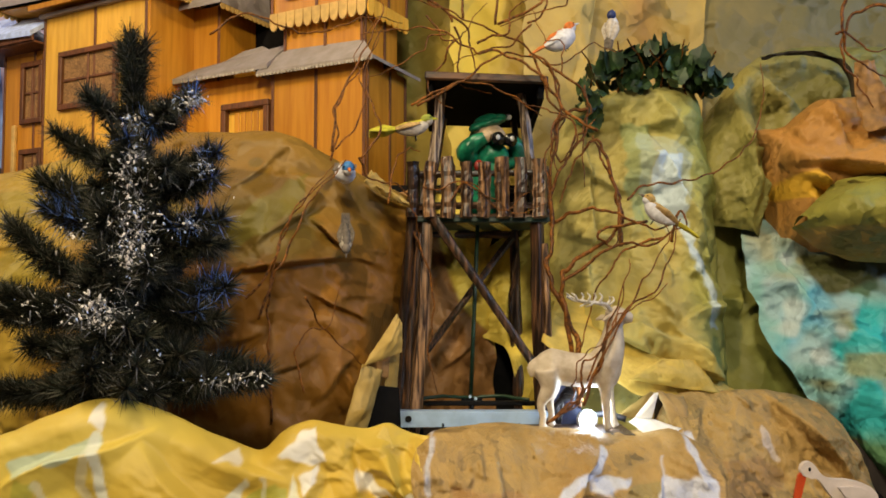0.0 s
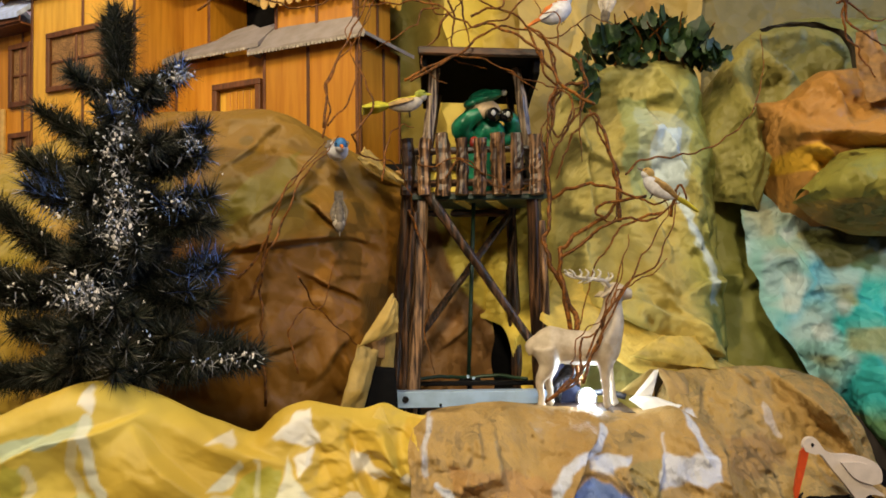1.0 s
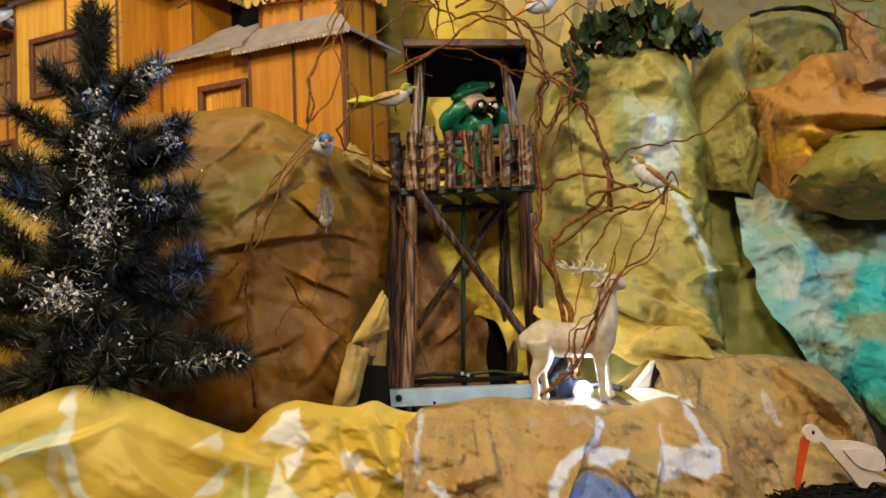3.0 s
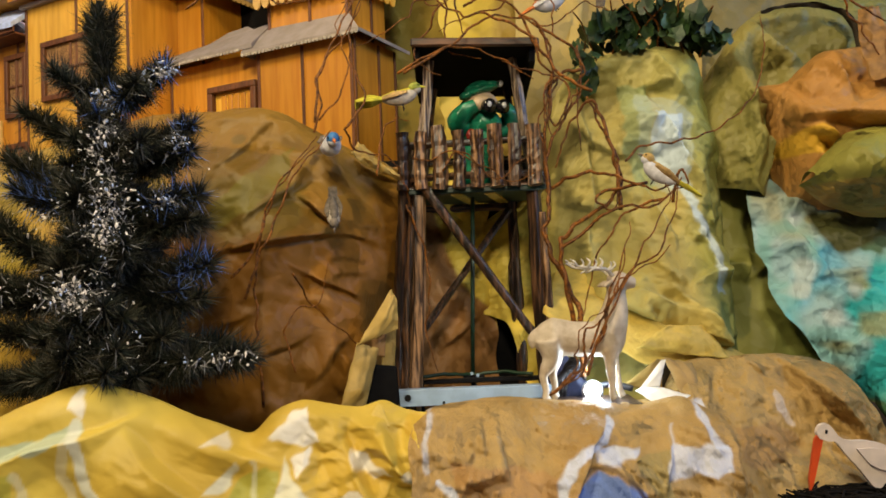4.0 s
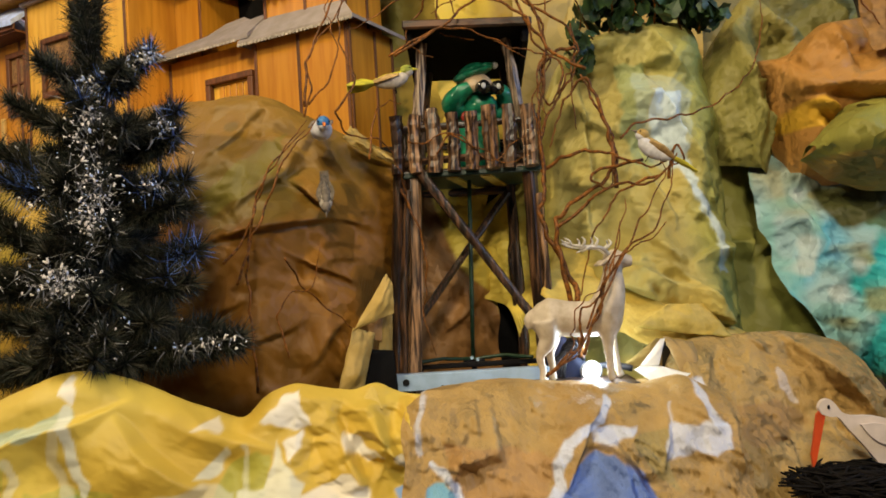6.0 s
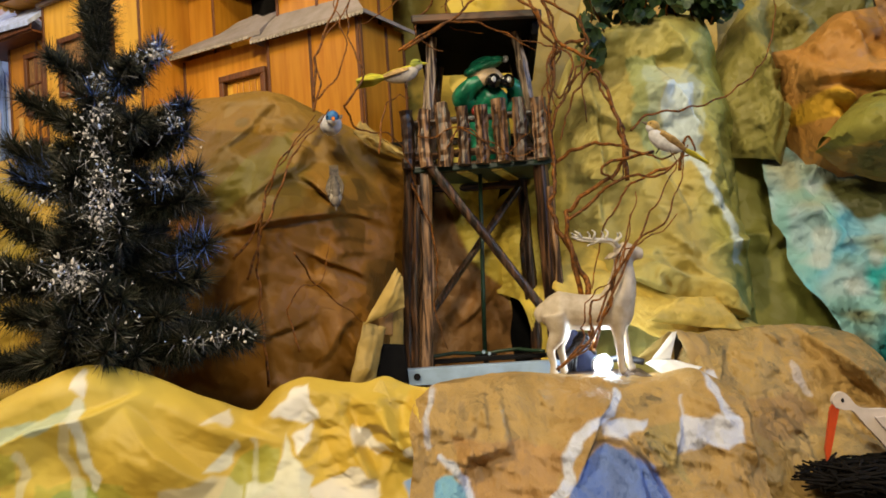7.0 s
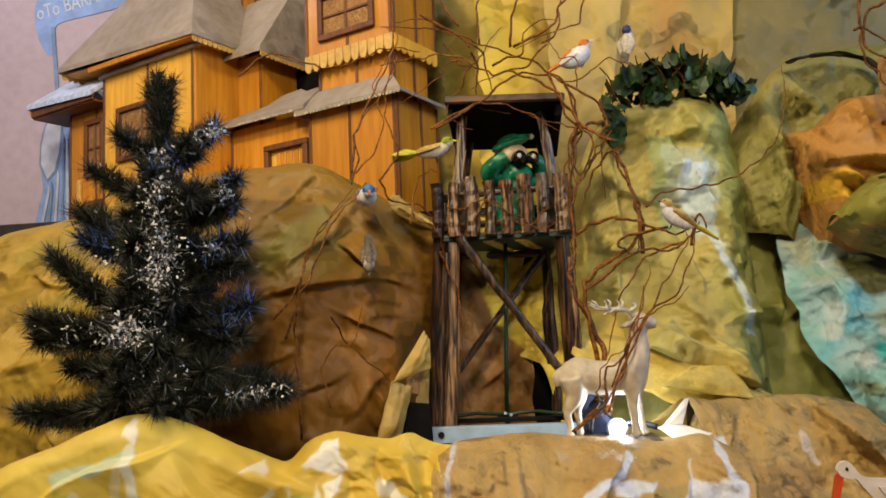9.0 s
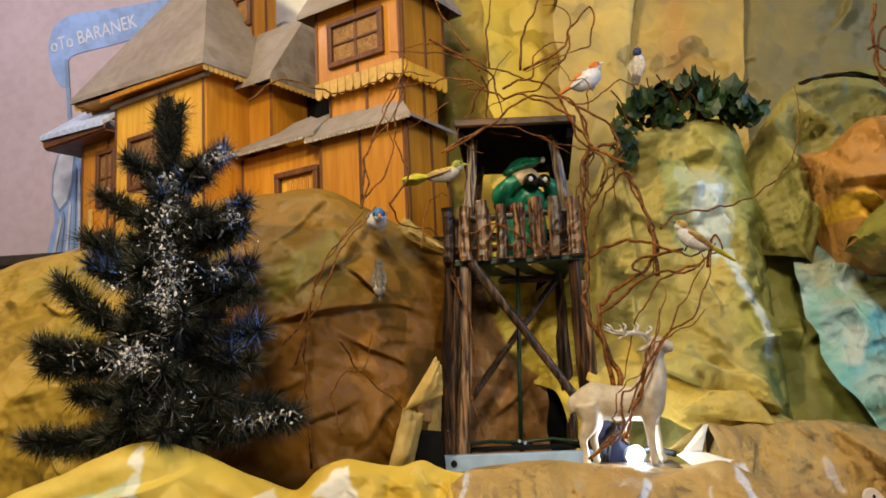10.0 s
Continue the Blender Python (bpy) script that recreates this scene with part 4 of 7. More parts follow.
def hanging(x0, x1, zb, y, paint, label, seed, slant=0.0, slant_right=0.0, relief=0.008, folds=((0.014, 4, 0.11),)):
    """One of the tall sheets that overlap in front of the backdrop."""
    return sheet("paper_curtain", x0, x1, zb, profile((x0, 2.80), (x1, 2.80)), (profile((x0, y - 0.03), (x1, y - 0.01)), profile((x0, y), (x1, y + 0.02)), profile((x0, y + 0.02), (x1, y + 0.04))),
                 paint, label, relief, 0.20, folds, 0.06, 0.02, 0.006, seed, mat=SMOOTH_PAPER, extra=3, fine=4, slant=slant, slant_right=slant_right)


def paint_tan(x, z):
    c = even(x, z, (0.44, 0.31, 0.085))
    c = mix(c, (0.46, 0.24, 0.070), 0.7 * np.clip(1 - np.abs(x - 0.56 + 0.03 * soft(x * 6, z * 6, 3)) / 0.07, 0, 1))
    return mix(c, (0.24, 0.26, 0.07), 0.7 * spot(x, z, 0.64, 2.02, 0.07, 0.06, 5))


def paint_pale(x, z):
    c = mix(even(x, z, (0.54, 0.42, 0.135)), (0.46, 0.33, 0.10), 0.4 + 0.8 * soft(x * 6, z * 4, 7))
    # lower part darkened: shadow of tower and rocks painted in
    return mix(c, (0.24, 0.18, 0.050), np.clip((1.97 + 0.02 * soft(x * 9, z * 9, 2) - z) / 0.06, 0, 1))


# the yellow sheet's right part has its shadow fold painted in
hanging(0.02, 0.285, 1.60, 2.235, lambda x, z: mix(even(x, z, (0.60, 0.45, 0.070)), (0.34, 0.235, 0.045), (x - 0.150 + 0.02 * soft(x * 8, z * 5, 4)) / 0.03), "bright yellow paper sheet hanging in folds", 61)
hanging(0.68, 1.50, 1.60, 2.27, lambda x, z: mix(even(x, z, (0.205, 0.165, 0.060)), (0.16, 0.14, 0.055), 0.5 + 0.8 * soft(x * 5, z * 4, 6)), "smooth dark olive paper sheet hanging behind the rocks", 62)
hanging(0.36, 0.775, 1.55, 2.225, paint_tan, "tan paper sheet with an orange fold", 63, slant_right=-0.08)
hanging(0.225, 0.560, 1.60, 2.175, paint_pale, "pale ochre paper sheet with a slanting edge", 64, slant_right=-0.30, folds=((0.008, 4, 0.16),))


# ---- wooden house ----
UX, UY = Vector((-0.883, 0.469, 0)), Vector((0.469, 0.883, 0))
HOUSE = Matrix(((UX.x, UY.x, 0, -0.192), (UX.y, UY.y, 0, 2.0), (0, 0, 1, 0), (0, 0, 0, 1)))
house = thing("wooden_house", "varnished pine model house with grey felt roofs and scalloped eaves", "model house", at=(-0.6, 2.25, 1.66))


def house_part(name, shape, mat, label="", parent=None, smooth=False):
    shape.v = [tuple(HOUSE @ Vector(p)) for p in shape.v]
    shape.f = [tuple(reversed(f)) for f in shape.f]
    return part(name, shape, mat, parent or house, label, smooth)


def wall_block(name, u0, u1, v0, v1, z0, z1, battens_front, battens_side, mat=None):
    """A storey: boarded faces, with brown battens over the joints and on the corners."""
    body = house_part(name, Shape().box((u0, v0, z0), (u1, v1, z1)), mat or WOOD)
    spots = [(u, v0, 0) for u in battens_front] + [(u0, v, 1) for v in battens_side]
    for a, b, side in spots:
        w = 0.0045
        s = Shape()
        if side:
            s.box((a - 0.004, b - w, z0), (a, b + w, z1 - 0.002), bevel=0.001)
        else:
            s.box((a - w, b - 0.004, z0), (a + w, b, z1 - 0.002), bevel=0.001)
        house_part("batten", s, BATTEN, parent=body)
    return body


def roof_face(corners, thick=0.012):
    """One slope of a roof, with thickness below."""
    n = len(corners)
    c = [Vector(p) for p in corners]
    low = [p - Vector((0, 0, thick)) for p in c]
    faces = [tuple(range(n)), tuple(range(2 * n - 1, n - 1, -1))] + [(i, i + n, (i + 1) % n + n, (i + 1) % n) for i in range(n)]
    return Shape().add(c + low, faces)


def scallops(a, b, parent, width=0.022, deep=0.03, mat=None):
    """A row of round-ended boards under an eave, from a to b."""
    a, b = Vector(a), Vector(b)
    n = max(1, round((b - a).length / width))
    way = (b - a) / n
    along = way.normalized()
    out = along.cross(Vector((0, 0, 1)))
    turn = Matrix((along, out, Vector((0, 0, 1)))).transposed().to_4x4()
    w = way.length
    outline = [(0.001, 0), (0.001, -deep * 0.55)] + [(w / 2 - (w / 2 - 0.001) * math.cos(k * math.pi / 6), -deep * 0.55 - deep * 0.45 * math.sin(k * math.pi / 6)) for k in range(1, 6)] + [(w - 0.001, -deep * 0.55), (w - 0.001, 0)]
    for i in range(n):
        house_part("fringe_board", Shape().prism(outline, 0.004, Matrix.Translation(a + way * i) @ turn), mat or FRINGE, parent=parent)


def house_window(u0, u1, z0, z1, v, parent, bars=True, side=False):
    """A framed window in a front face (or, with side, in a face that looks along u)."""
    def bx(a0, a1, c0, c1, d0, d1):
        return Shape().box((v - d1, a0, c0), (v - d0, a1, c1), bevel=0.0015) if side else Shape().box((a0, v - d1, c0), (a1, v - d0, c1), bevel=0.0015)
    w = 0.016
    pane = house_part("window_pane", bx(u0, u1, z0, z1, 0.001, 0.003), LATTICE, "brown woven lattice", parent)
    for box in ((u0 - w, u1 + w, z1, z1 + w), (u0 - w, u1 + w, z0 - w, z0), (u0 - w, u0, z0, z1), (u1, u1 + w, z0, z1)):
        house_part("window_frame", bx(*box, 0.0, 0.013), BATTEN, parent=parent)
    if bars:
        um, zm = (u0 + u1) / 2, (z0 + z1) / 2
        house_part("glazing_bar", bx(um - 0.004, um + 0.004, z0, z1, 0.003, 0.008), BATTEN, parent=parent)
        house_part("glazing_bar", bx(u0, u1, zm - 0.004, zm + 0.004, 0.003, 0.0075), BATTEN, parent=parent)
    return pane


# corner tower: lower storey, skirt roof, neck, overhanging upper storey
lower = wall_block("lower_wall", 0.0, 0.297, 0.0, 0.195, 1.60, 1.975, (0.004, 0.152, 0.293), (0.006, 0.112, 0.189))
neck = wall_block("neck_wall", 0.022, 0.275, 0.022, 0.185, 1.975, 2.14, (0.026, 0.14, 0.271), (0.028, 0.12))
for corners in (((-0.040, -0.032, 1.978), (0.325, -0.032, 1.980), (0.275, 0.022, 2.045), (0.022, 0.022, 2.038)),
                ((-0.040, 0.205, 1.972), (-0.040, -0.032, 1.978), (0.022, 0.022, 2.014), (0.022, 0.185, 2.006)),
                ((0.325, -0.032, 1.980), (0.325, 0.205, 1.980), (0.275, 0.185, 2.045), (0.275, 0.022, 2.045))):
    house_part("skirt_roof", roof_face(corners, 0.009), ROOF, "grey felt skirt roof")
scallops((0.325, -0.0335, 1.974), (-0.040, -0.0335, 1.972), lower, 0.0115, 0.008, ROOF_EDGE)
upper = wall_block("upper_wall", 0.0, 0.30, -0.002, 0.20, 2.12, 2.35, (0.004, 0.15, 0.296), (0.004, 0.104, 0.195))
scallops((0.302, -0.008, 2.137), (-0.004, -0.008, 2.137), upper, 0.0285, 0.048)
scallops((-0.006, 0.0, 2.137), (-0.006, 0.20, 2.137), upper, 0.0285, 0.045, WOOD_LIGHT)
house_window(0.07, 0.232, 2.185, 2.285, -0.002, upper)
for corners in (((-0.04, -0.04, 2.34), (0.335, -0.04, 2.34), (0.15, 0.10, 2.70)), ((-0.04, 0.24, 2.34), (-0.04, -0.04, 2.34), (0.15, 0.10, 2.70)), ((0.335, -0.04, 2.34), (0.335, 0.24, 2.34), (0.15, 0.10, 2.70)), ((0.335, 0.24, 2.34), (-0.04, 0.24, 2.34), (0.15, 0.10, 2.70))):
    house_part("tower_roof", roof_face(corners), ROOF, "grey felt pyramid roof")

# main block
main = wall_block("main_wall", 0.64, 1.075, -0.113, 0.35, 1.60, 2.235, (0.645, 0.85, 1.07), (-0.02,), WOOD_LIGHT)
# the side's shade is put in with a darker pine than the front
house_part("main_side", Shape().box((0.632, -0.112, 1.60), (0.64, 0.10, 2.23)), WOOD, "pine side boards, their shade put in as darker pine", main)
house_part("eave_board", Shape().box((0.605, -0.128, 2.214), (1.085, -0.1135, 2.227), bevel=0.002), ROOF, "grey cornice strip", main)
house_window(0.765, 0.980, 1.945, 2.085, -0.113, main)
RA = ((0.585, -0.165, 2.248), (1.25, -0.165, 2.276), (1.25, 0.42, 2.276), (0.585, 0.42, 2.248))
RT = ((0.83, 0.06, 2.66), (0.98, 0.06, 2.66), (0.98, 0.25, 2.66), (0.83, 0.25, 2.66))
for k in range(4):
    house_part("main_roof", roof_face((RA[k], RA[(k + 1) % 4], RT[(k + 1) % 4], RT[k]), 0.016), ROOF, "grey felt hipped roof")
house_part("roof_ridge", Shape().box((0.83, 0.06, 2.645), (0.98, 0.25, 2.662)), ROOF)
house_part("fascia", Shape().box((0.59, -0.160, 2.228), (1.09, -0.152, 2.244), bevel=0.001), WOOD, "plain pine fascia board", main)
scallops((1.244, 0.40, 2.262), (1.244, -0.155, 2.262), main, 0.020, 0.022)
scallops((0.588, -0.16, 2.232), (0.588, 0.04, 2.232), main, 0.018, 0.018)
house_part("roof_soffit", Shape().add([(0.60, -0.15, 2.228), (1.238, -0.15, 2.254), (1.238, 0.40, 2.254), (0.60, 0.40, 2.228), (0.60, -0.15, 2.232), (1.238, -0.15, 2.258), (1.238, 0.40, 2.258), (0.60, 0.40, 2.232)], ((0, 3, 2, 1), (4, 5, 6, 7), (0, 1, 5, 4), (1, 2, 6, 5), (2, 3, 7, 6), (3, 0, 4, 7))), WOOD, "pine soffit boards", main)

# second gabled block between main block and tower
second = wall_block("second_wall", 0.53, 0.64, 0.051, 0.35, 1.95, 2.22, (0.535,), ())
# black stands for the deep shade between the two blocks
house_part("recess_wall", Shape().box((0.29, 0.20, 1.60), (0.53, 0.35, 2.30)), BLACK, "recessed wall, its shade put in as black")
SP = (0.489, 0.16, 2.455)
for corners in (((0.475, -0.01, 2.215), (0.66, -0.01, 2.215), (0.72, 0.16, 2.455), SP), ((0.475, 0.36, 2.215), (0.475, -0.01, 2.215), SP, (0.489, 0.3, 2.455))):
    house_part("second_roof", roof_face(corners, 0.014), ROOF, "grey felt hipped roof")
scallops((0.476, -0.006, 2.204), (0.476, 0.20, 2.204), second, 0.018, 0.018)

# low middle wing with its door
low = wall_block("low_wall", 0.297, 0.632, 0.02, 0.051, 1.60, 1.99, (0.31, 0.628), ())
for corners in (((0.29, -0.03, 1.998), (0.635, -0.03, 1.998), (0.635, 0.06, 2.05), (0.29, 0.06, 2.075)),
                ((0.33, 0.045, 2.055), (0.53, 0.045, 2.045), (0.47, 0.08, 2.085), (0.40, 0.08, 2.09))):
    house_part("low_roof", roof_face(corners), ROOF, "grey felt lean-to roof")
house_part("door", Shape().box((0.325, 0.014, 1.66), (0.459, 0.0195, 1.897)), WOOD_LIGHT, "pale slatted door", low)
for box in ((0.459, 0.476, 1.66, 1.897), (0.308, 0.325, 1.66, 1.897), (0.308, 0.476, 1.897, 1.914)):
    house_part("door_frame", Shape().box((box[0], -0.004, box[2]), (box[1], 0.02, box[3]), bevel=0.002), BATTEN, parent=low)
for k in range(5):
    house_part("door_slat", Shape().box((0.330 + k * 0.0225, 0.009, 1.67), (0.346 + k * 0.0225, 0.014, 1.890), bevel=0.001), WOOD, parent=low)
scallops((0.632, -0.0315, 1.990), (0.330, -0.0315, 1.990), low, 0.0115, 0.007, ROOF_EDGE)

# left wing
wing = wall_block("wing_wall", 1.075, 1.31, -0.08, 0.25, 1.60, 2.155, (1.16, 1.305), ())
house_window(1.13, 1.20, 1.93, 2.09, -0.08, wing)
for corners in (((1.076, -0.16, 2.170), (1.44, -0.16, 2.190), (1.33, -0.02, 2.310), (1.076, -0.02, 2.285)), ((1.44, -0.16, 2.190), (1.44, 0.32, 2.190), (1.33, -0.02, 2.310))):
    house_part("wing_roof", roof_face(corners, 0.016), ROOF_BLUE_LIT, "felt roof with the blue light put in its colour")
house_part("fascia", Shape().box((1.078, -0.152, 2.145), (1.425, -0.146, 2.165), bevel=0.001), BATTEN, "dark brown fascia board", wing)
scallops((1.434, 0.30, 2.174), (1.434, -0.155, 2.174), wing, 0.020, 0.020)
house_window(1.13, 1.20, 1.62, 1.82, -0.08, wing, False)
house_part("corner_post", Shape().box((1.238, -0.092, 1.70), (1.254, -0.081, 1.915), bevel=0.002), FRINGE, "pale upright strip", wing)
house_part("wing_soffit", Shape().box((1.078, -0.145, 2.140), (1.425, 0.28, 2.146)), BATTEN, parent=wing)

# ridge turret with its small window
turret = wall_block("roof_turret", 0.70, 0.83, 0.14, 0.24, 2.38, 2.69, (0.704, 0.826), (0.19,))
house_window(0.722, 0.772, 2.50, 2.58, 0.14, turret, False)
for corners in (((0.67, 0.11, 2.67), (0.86, 0.11, 2.67), (0.765, 0.19, 2.79)), ((0.67, 0.27, 2.67), (0.67, 0.11, 2.67), (0.765, 0.19, 2.79)), ((0.86, 0.11, 2.67), (0.86, 0.27, 2.67), (0.765, 0.19, 2.79))):
    house_part("turret_roof", roof_face(corners), ROOF, "grey felt pyramid roof")

# ---- lookout tower of sticks ----
tower = thing("lookout_tower", "rustic lookout tower of dark split sticks with a railed deck", "lookout tower", at=(0.07, 1.8, 1.12))


def stick(name, a, b, r, mat=None, seed=0, parent=None, bend=0.006, taper=0.85, rough=0.14):
    rnd = random.Random(seed)
    a, b = Vector(a), Vector(b)
    n = 12
    off = Vector((rnd.uniform(-1, 1), rnd.uniform(-1, 1), 0)) * bend
    pts = [a.lerp(b, i / n) + off * math.sin(math.pi * i / n) + Vector((rnd.uniform(-1, 1), rnd.uniform(-1, 1), 0)) * bend * 0.18 for i in range(n + 1)]
    radii = [r * (1 + (taper - 1) * i / n) * (1 + 0.08 * rnd.uniform(-1, 1)) for i in range(n + 1)]
    return part(name, Shape().tube(pts, radii, 11, rough=rough, seed=seed), mat or BARK, parent or tower, smooth=False)


stick("leg", (-0.092, 1.695, 1.09), (-0.060, 1.70, 1.57), 0.016, BARK, 1)
stick("leg", (-0.078, 1.665, 1.09), (-0.048, 1.685, 1.52), 0.008, BARK, 32)
stick("leg", (-0.064, 1.68, 1.09), (-0.034, 1.705, 1.58), 0.015, BARK_LIGHT, 2)
stick("leg", (0.212, 1.70, 1.09), (0.197, 1.71, 1.58), 0.017, BARK, 3)
stick("leg", (0.222, 1.685, 1.09), (0.212, 1.70, 1.50), 0.009, BARK_LIGHT, 30)
stick("leg", (-0.06, 1.92, 1.09), (-0.04, 1.92, 1.58), 0.012, BARK, 4)
stick("leg", (0.178, 1.91, 1.09), (0.166, 1.92, 1.58), 0.012, BARK, 5)
stick("leg", (0.166, 1.90, 1.25), (0.174, 1.90, 1.50), 0.005, BARK, 31, bend=0.014)
stick("post", (-0.042, 1.715, 1.56), (-0.004, 1.735, 1.828), 0.0125, BARK_PALE, 6)
stick("post", (0.205, 1.715, 1.56), (0.168, 1.735, 1.828), 0.0125, BARK_PALE, 7)
stick("post", (-0.035, 1.915, 1.56), (0.005, 1.90, 1.82), 0.010, BARK, 8)
stick("post", (0.195, 1.915, 1.56), (0.165, 1.90, 1.82), 0.010, BARK, 9)
stick("brace", (-0.035, 1.685, 1.575), (0.205, 1.685, 1.225), 0.0105, BARK, 10, bend=0.003)
stick("brace", (0.160, 1.895, 1.525), (-0.064, 1.73, 1.235), 0.0085, BARK, 11, bend=0.003)
part("deck", Shape().box((-0.068, 1.69, 1.545), (0.222, 1.935, 1.556), bevel=0.002), GREENPAINT, tower, "dark green painted deck board")
for x in (0.030, 0.098):
    strip = Shape().box((x, 1.70, 1.541), (x + 0.022, 1.90, 1.5445))
    strip.v = [(p[0] + (p[1] - 1.70) * 0.20, p[1], p[2]) for p in strip.v]
    part("deck_strip", strip, YELLOWPAINT, tower, "ochre painted strip")
stick("deck_beam", (-0.075, 1.70, 1.552), (0.225, 1.70, 1.556), 0.010, BARK_ALONG, 12)
stick("deck_beam", (-0.07, 1.93, 1.535), (0.215, 1.93, 1.535), 0.010, BARK_ALONG, 13)
stick("rail", (-0.075, 1.692, 1.644), (0.225, 1.692, 1.650), 0.0075, BARK_ALONG, 14)
stick("rail", (-0.070, 1.692, 1.578), (0.225, 1.692, 1.580), 0.0075, BARK_ALONG, 15)
stick("rail", (-0.068, 1.69, 1.645), (-0.05, 1.925, 1.640), 0.007, BARK, 16)
stick("rail", (0.218, 1.69, 1.648), (0.205, 1.925, 1.640), 0.007, BARK, 17)
stick("rail", (-0.05, 1.925, 1.640), (0.205, 1.925, 1.640), 0.007, BARK_ALONG, 18)
rail_rnd = random.Random(4)
for i, x in enumerate((-0.062, -0.024, 0.006, 0.048, 0.086, 0.124, 0.160, 0.198)):
    top_z = 1.672 + rail_rnd.uniform(-0.006, 0.008)
    stick("baluster", (x + rail_rnd.uniform(-0.004, 0.004), 1.678, 1.553), (x, 1.678, top_z), 0.0142 + rail_rnd.uniform(-0.002, 0.0015), BARK_LIGHT if i not in (0,) else BARK, 20 + i, taper=0.95, rough=0.2, bend=0.003)
for i, y in enumerate((1.74, 1.79, 1.84, 1.89)):
    stick("baluster", (-0.064 + i * 0.004, y, 1.555), (-0.062 + i * 0.004, y, 1.665), 0.010, BARK, 40 + i, bend=0.003)
    stick("baluster", (0.222 - i * 0.003, y, 1.555), (0.220 - i * 0.003, y, 1.668), 0.010, BARK, 50 + i, bend=0.003)
roof_lay = Matrix.Translation((0.085, 1.80, 1.818)) @ Matrix.Rotation(radians(2.2), 4, "Y") @ Matrix.Rotation(radians(-8), 4, "X")
part("roof_board", Shape().box((-0.122, -0.135, 0.0), (0.130, 0.15, 0.010), bevel=0.002, m=roof_lay), BLACK, tower, "black roof board")
part("roof_trim", Shape().box((-0.124, -0.143, -0.004), (0.132, -0.133, 0.014), bevel=0.003, m=roof_lay), ROOF_TRIM, tower, "glossy brown edge strip")
part("roof_side", Shape().box((0.112, -0.12, -0.030), (0.126, 0.13, 0.0), bevel=0.002, m=roof_lay), BLACK, tower, "black side board")
part("roof_side", Shape().box((-0.118, -0.12, -0.024), (-0.106, 0.13, 0.0), bevel=0.002, m=roof_lay), BLACK, tower, "black side board")
part("drive_rod", Shape().tube([(0.060, 1.78, 1.165), (0.076, 1.78, 1.55)], 0.0045, 8), GREENPAINT, tower, "thin green drive rod", True)

# ---- steel bar and drive below the tower ----
bar = thing("steel_bar", "pale blue steel angle bar with dark bolts", "metal bar", at=(0.06, 1.62, 1.135))
part("rail_face", Shape().box((-0.090, 1.618, 1.133), (0.209, 1.622, 1.164), bevel=0.001), METAL, bar)
part("rail_top", Shape().box((-0.090, 1.623, 1.160), (0.209, 1.650, 1.164), bevel=0.001), METAL, bar)
for x in (-0.068, 0.196):
    part("bolt", Shape().tube([(x, 1.6185, 1.150), (x, 1.614, 1.150)], 0.0065, 10), BOLT, bar, "dark bolt head")
for x in (0.0, 0.09, 0.15):
    part("rivet", Shape().tube([(x, 1.6185, 1.136), (x, 1.616, 1.140)], 0.0025, 6), BOLT, bar)
drive = thing("drive_mechanism", "green wire linkage with small bolts", "mechanism", at=(0.06, 1.76, 1.10))
part("link_wire", Shape().tube(spline([(-0.05, 1.72, 1.176), (0.0, 1.74, 1.178), (0.06, 1.77, 1.172), (0.12, 1.76, 1.177), (0.18, 1.72, 1.174)], 5, 0.001), 0.0038, 7), GREENPAINT, drive, "", True)
part("cross_bar", Shape().box((-0.075, 1.742, 1.158), (0.205, 1.754, 1.168), bevel=0.002), BOLT, drive, "dark flat cross bar")
part("link_plate", Shape().box((0.04, 1.765, 1.16), (0.085, 1.795, 1.172), bevel=0.002), BOLT, drive)
part("foot_post", Shape().tube([(0.062, 1.78, 1.088), (0.062, 1.78, 1.165)], 0.006, 8), BOLT, drive)
for x, z in ((0.058, 1.176), (0.070, 1.172)):
    part("nut", Shape().tube([(x, 1.760, z), (x, 1.753, z)], 0.0036, 6), METAL, drive)
part("side_post", Shape().tube([(-0.045, 1.725, 1.088), (-0.045, 1.725, 1.178)], 0.004, 7), BOLT, drive)


# ---- wall painting ----
painting = thing("wall_painting", "pale blue painted ribbon and draped figure on mauve plaster", "wall painting", at=(-1.55, 2.776, 2.2))


def flat(name, outline, mat, label="", y=2.776):
    s = Shape().prism(list(reversed(outline)), 0.003, Matrix.Translation((0, y, 0)))
    return part(name, s, mat, painting, label)


ribbon = [(-1.668, 2.640), (-1.648, 2.700), (-1.600, 2.738), (-1.540, 2.750), (-1.48, 2.752), (-1.38, 2.757), (-1.24, 2.768), (-1.05, 2.79),
          (-1.05, 2.665), (-1.24, 2.645), (-1.373, 2.615), (-1.48, 2.598), (-1.565, 2.582), (-1.586, 2.555), (-1.582, 2.505), (-1.590, 2.462), (-1.618, 2.468), (-1.648, 2.520), (-1.664, 2.580)]
flat("ribbon", [(p.x, p.z) for p in spline([(x, 0, z) for x, z in ribbon + ribbon[:1]], 4)[:-1]], BANNER, "pale blue ribbon")
flat("staff", [(-1.600, 2.568), (-1.586, 2.568), (-1.556, 2.20), (-1.572, 2.20)], BANNER_DEEP, "thin blue staff", 2.773)
flat("robe", [(-1.606, 2.208), (-1.56, 2.225), (-1.53, 2.18), (-1.515, 2.0), (-1.505, 1.80), (-1.665, 1.78), (-1.625, 1.95), (-1.640, 2.076)], BANNER, "pale blue painted drapery")
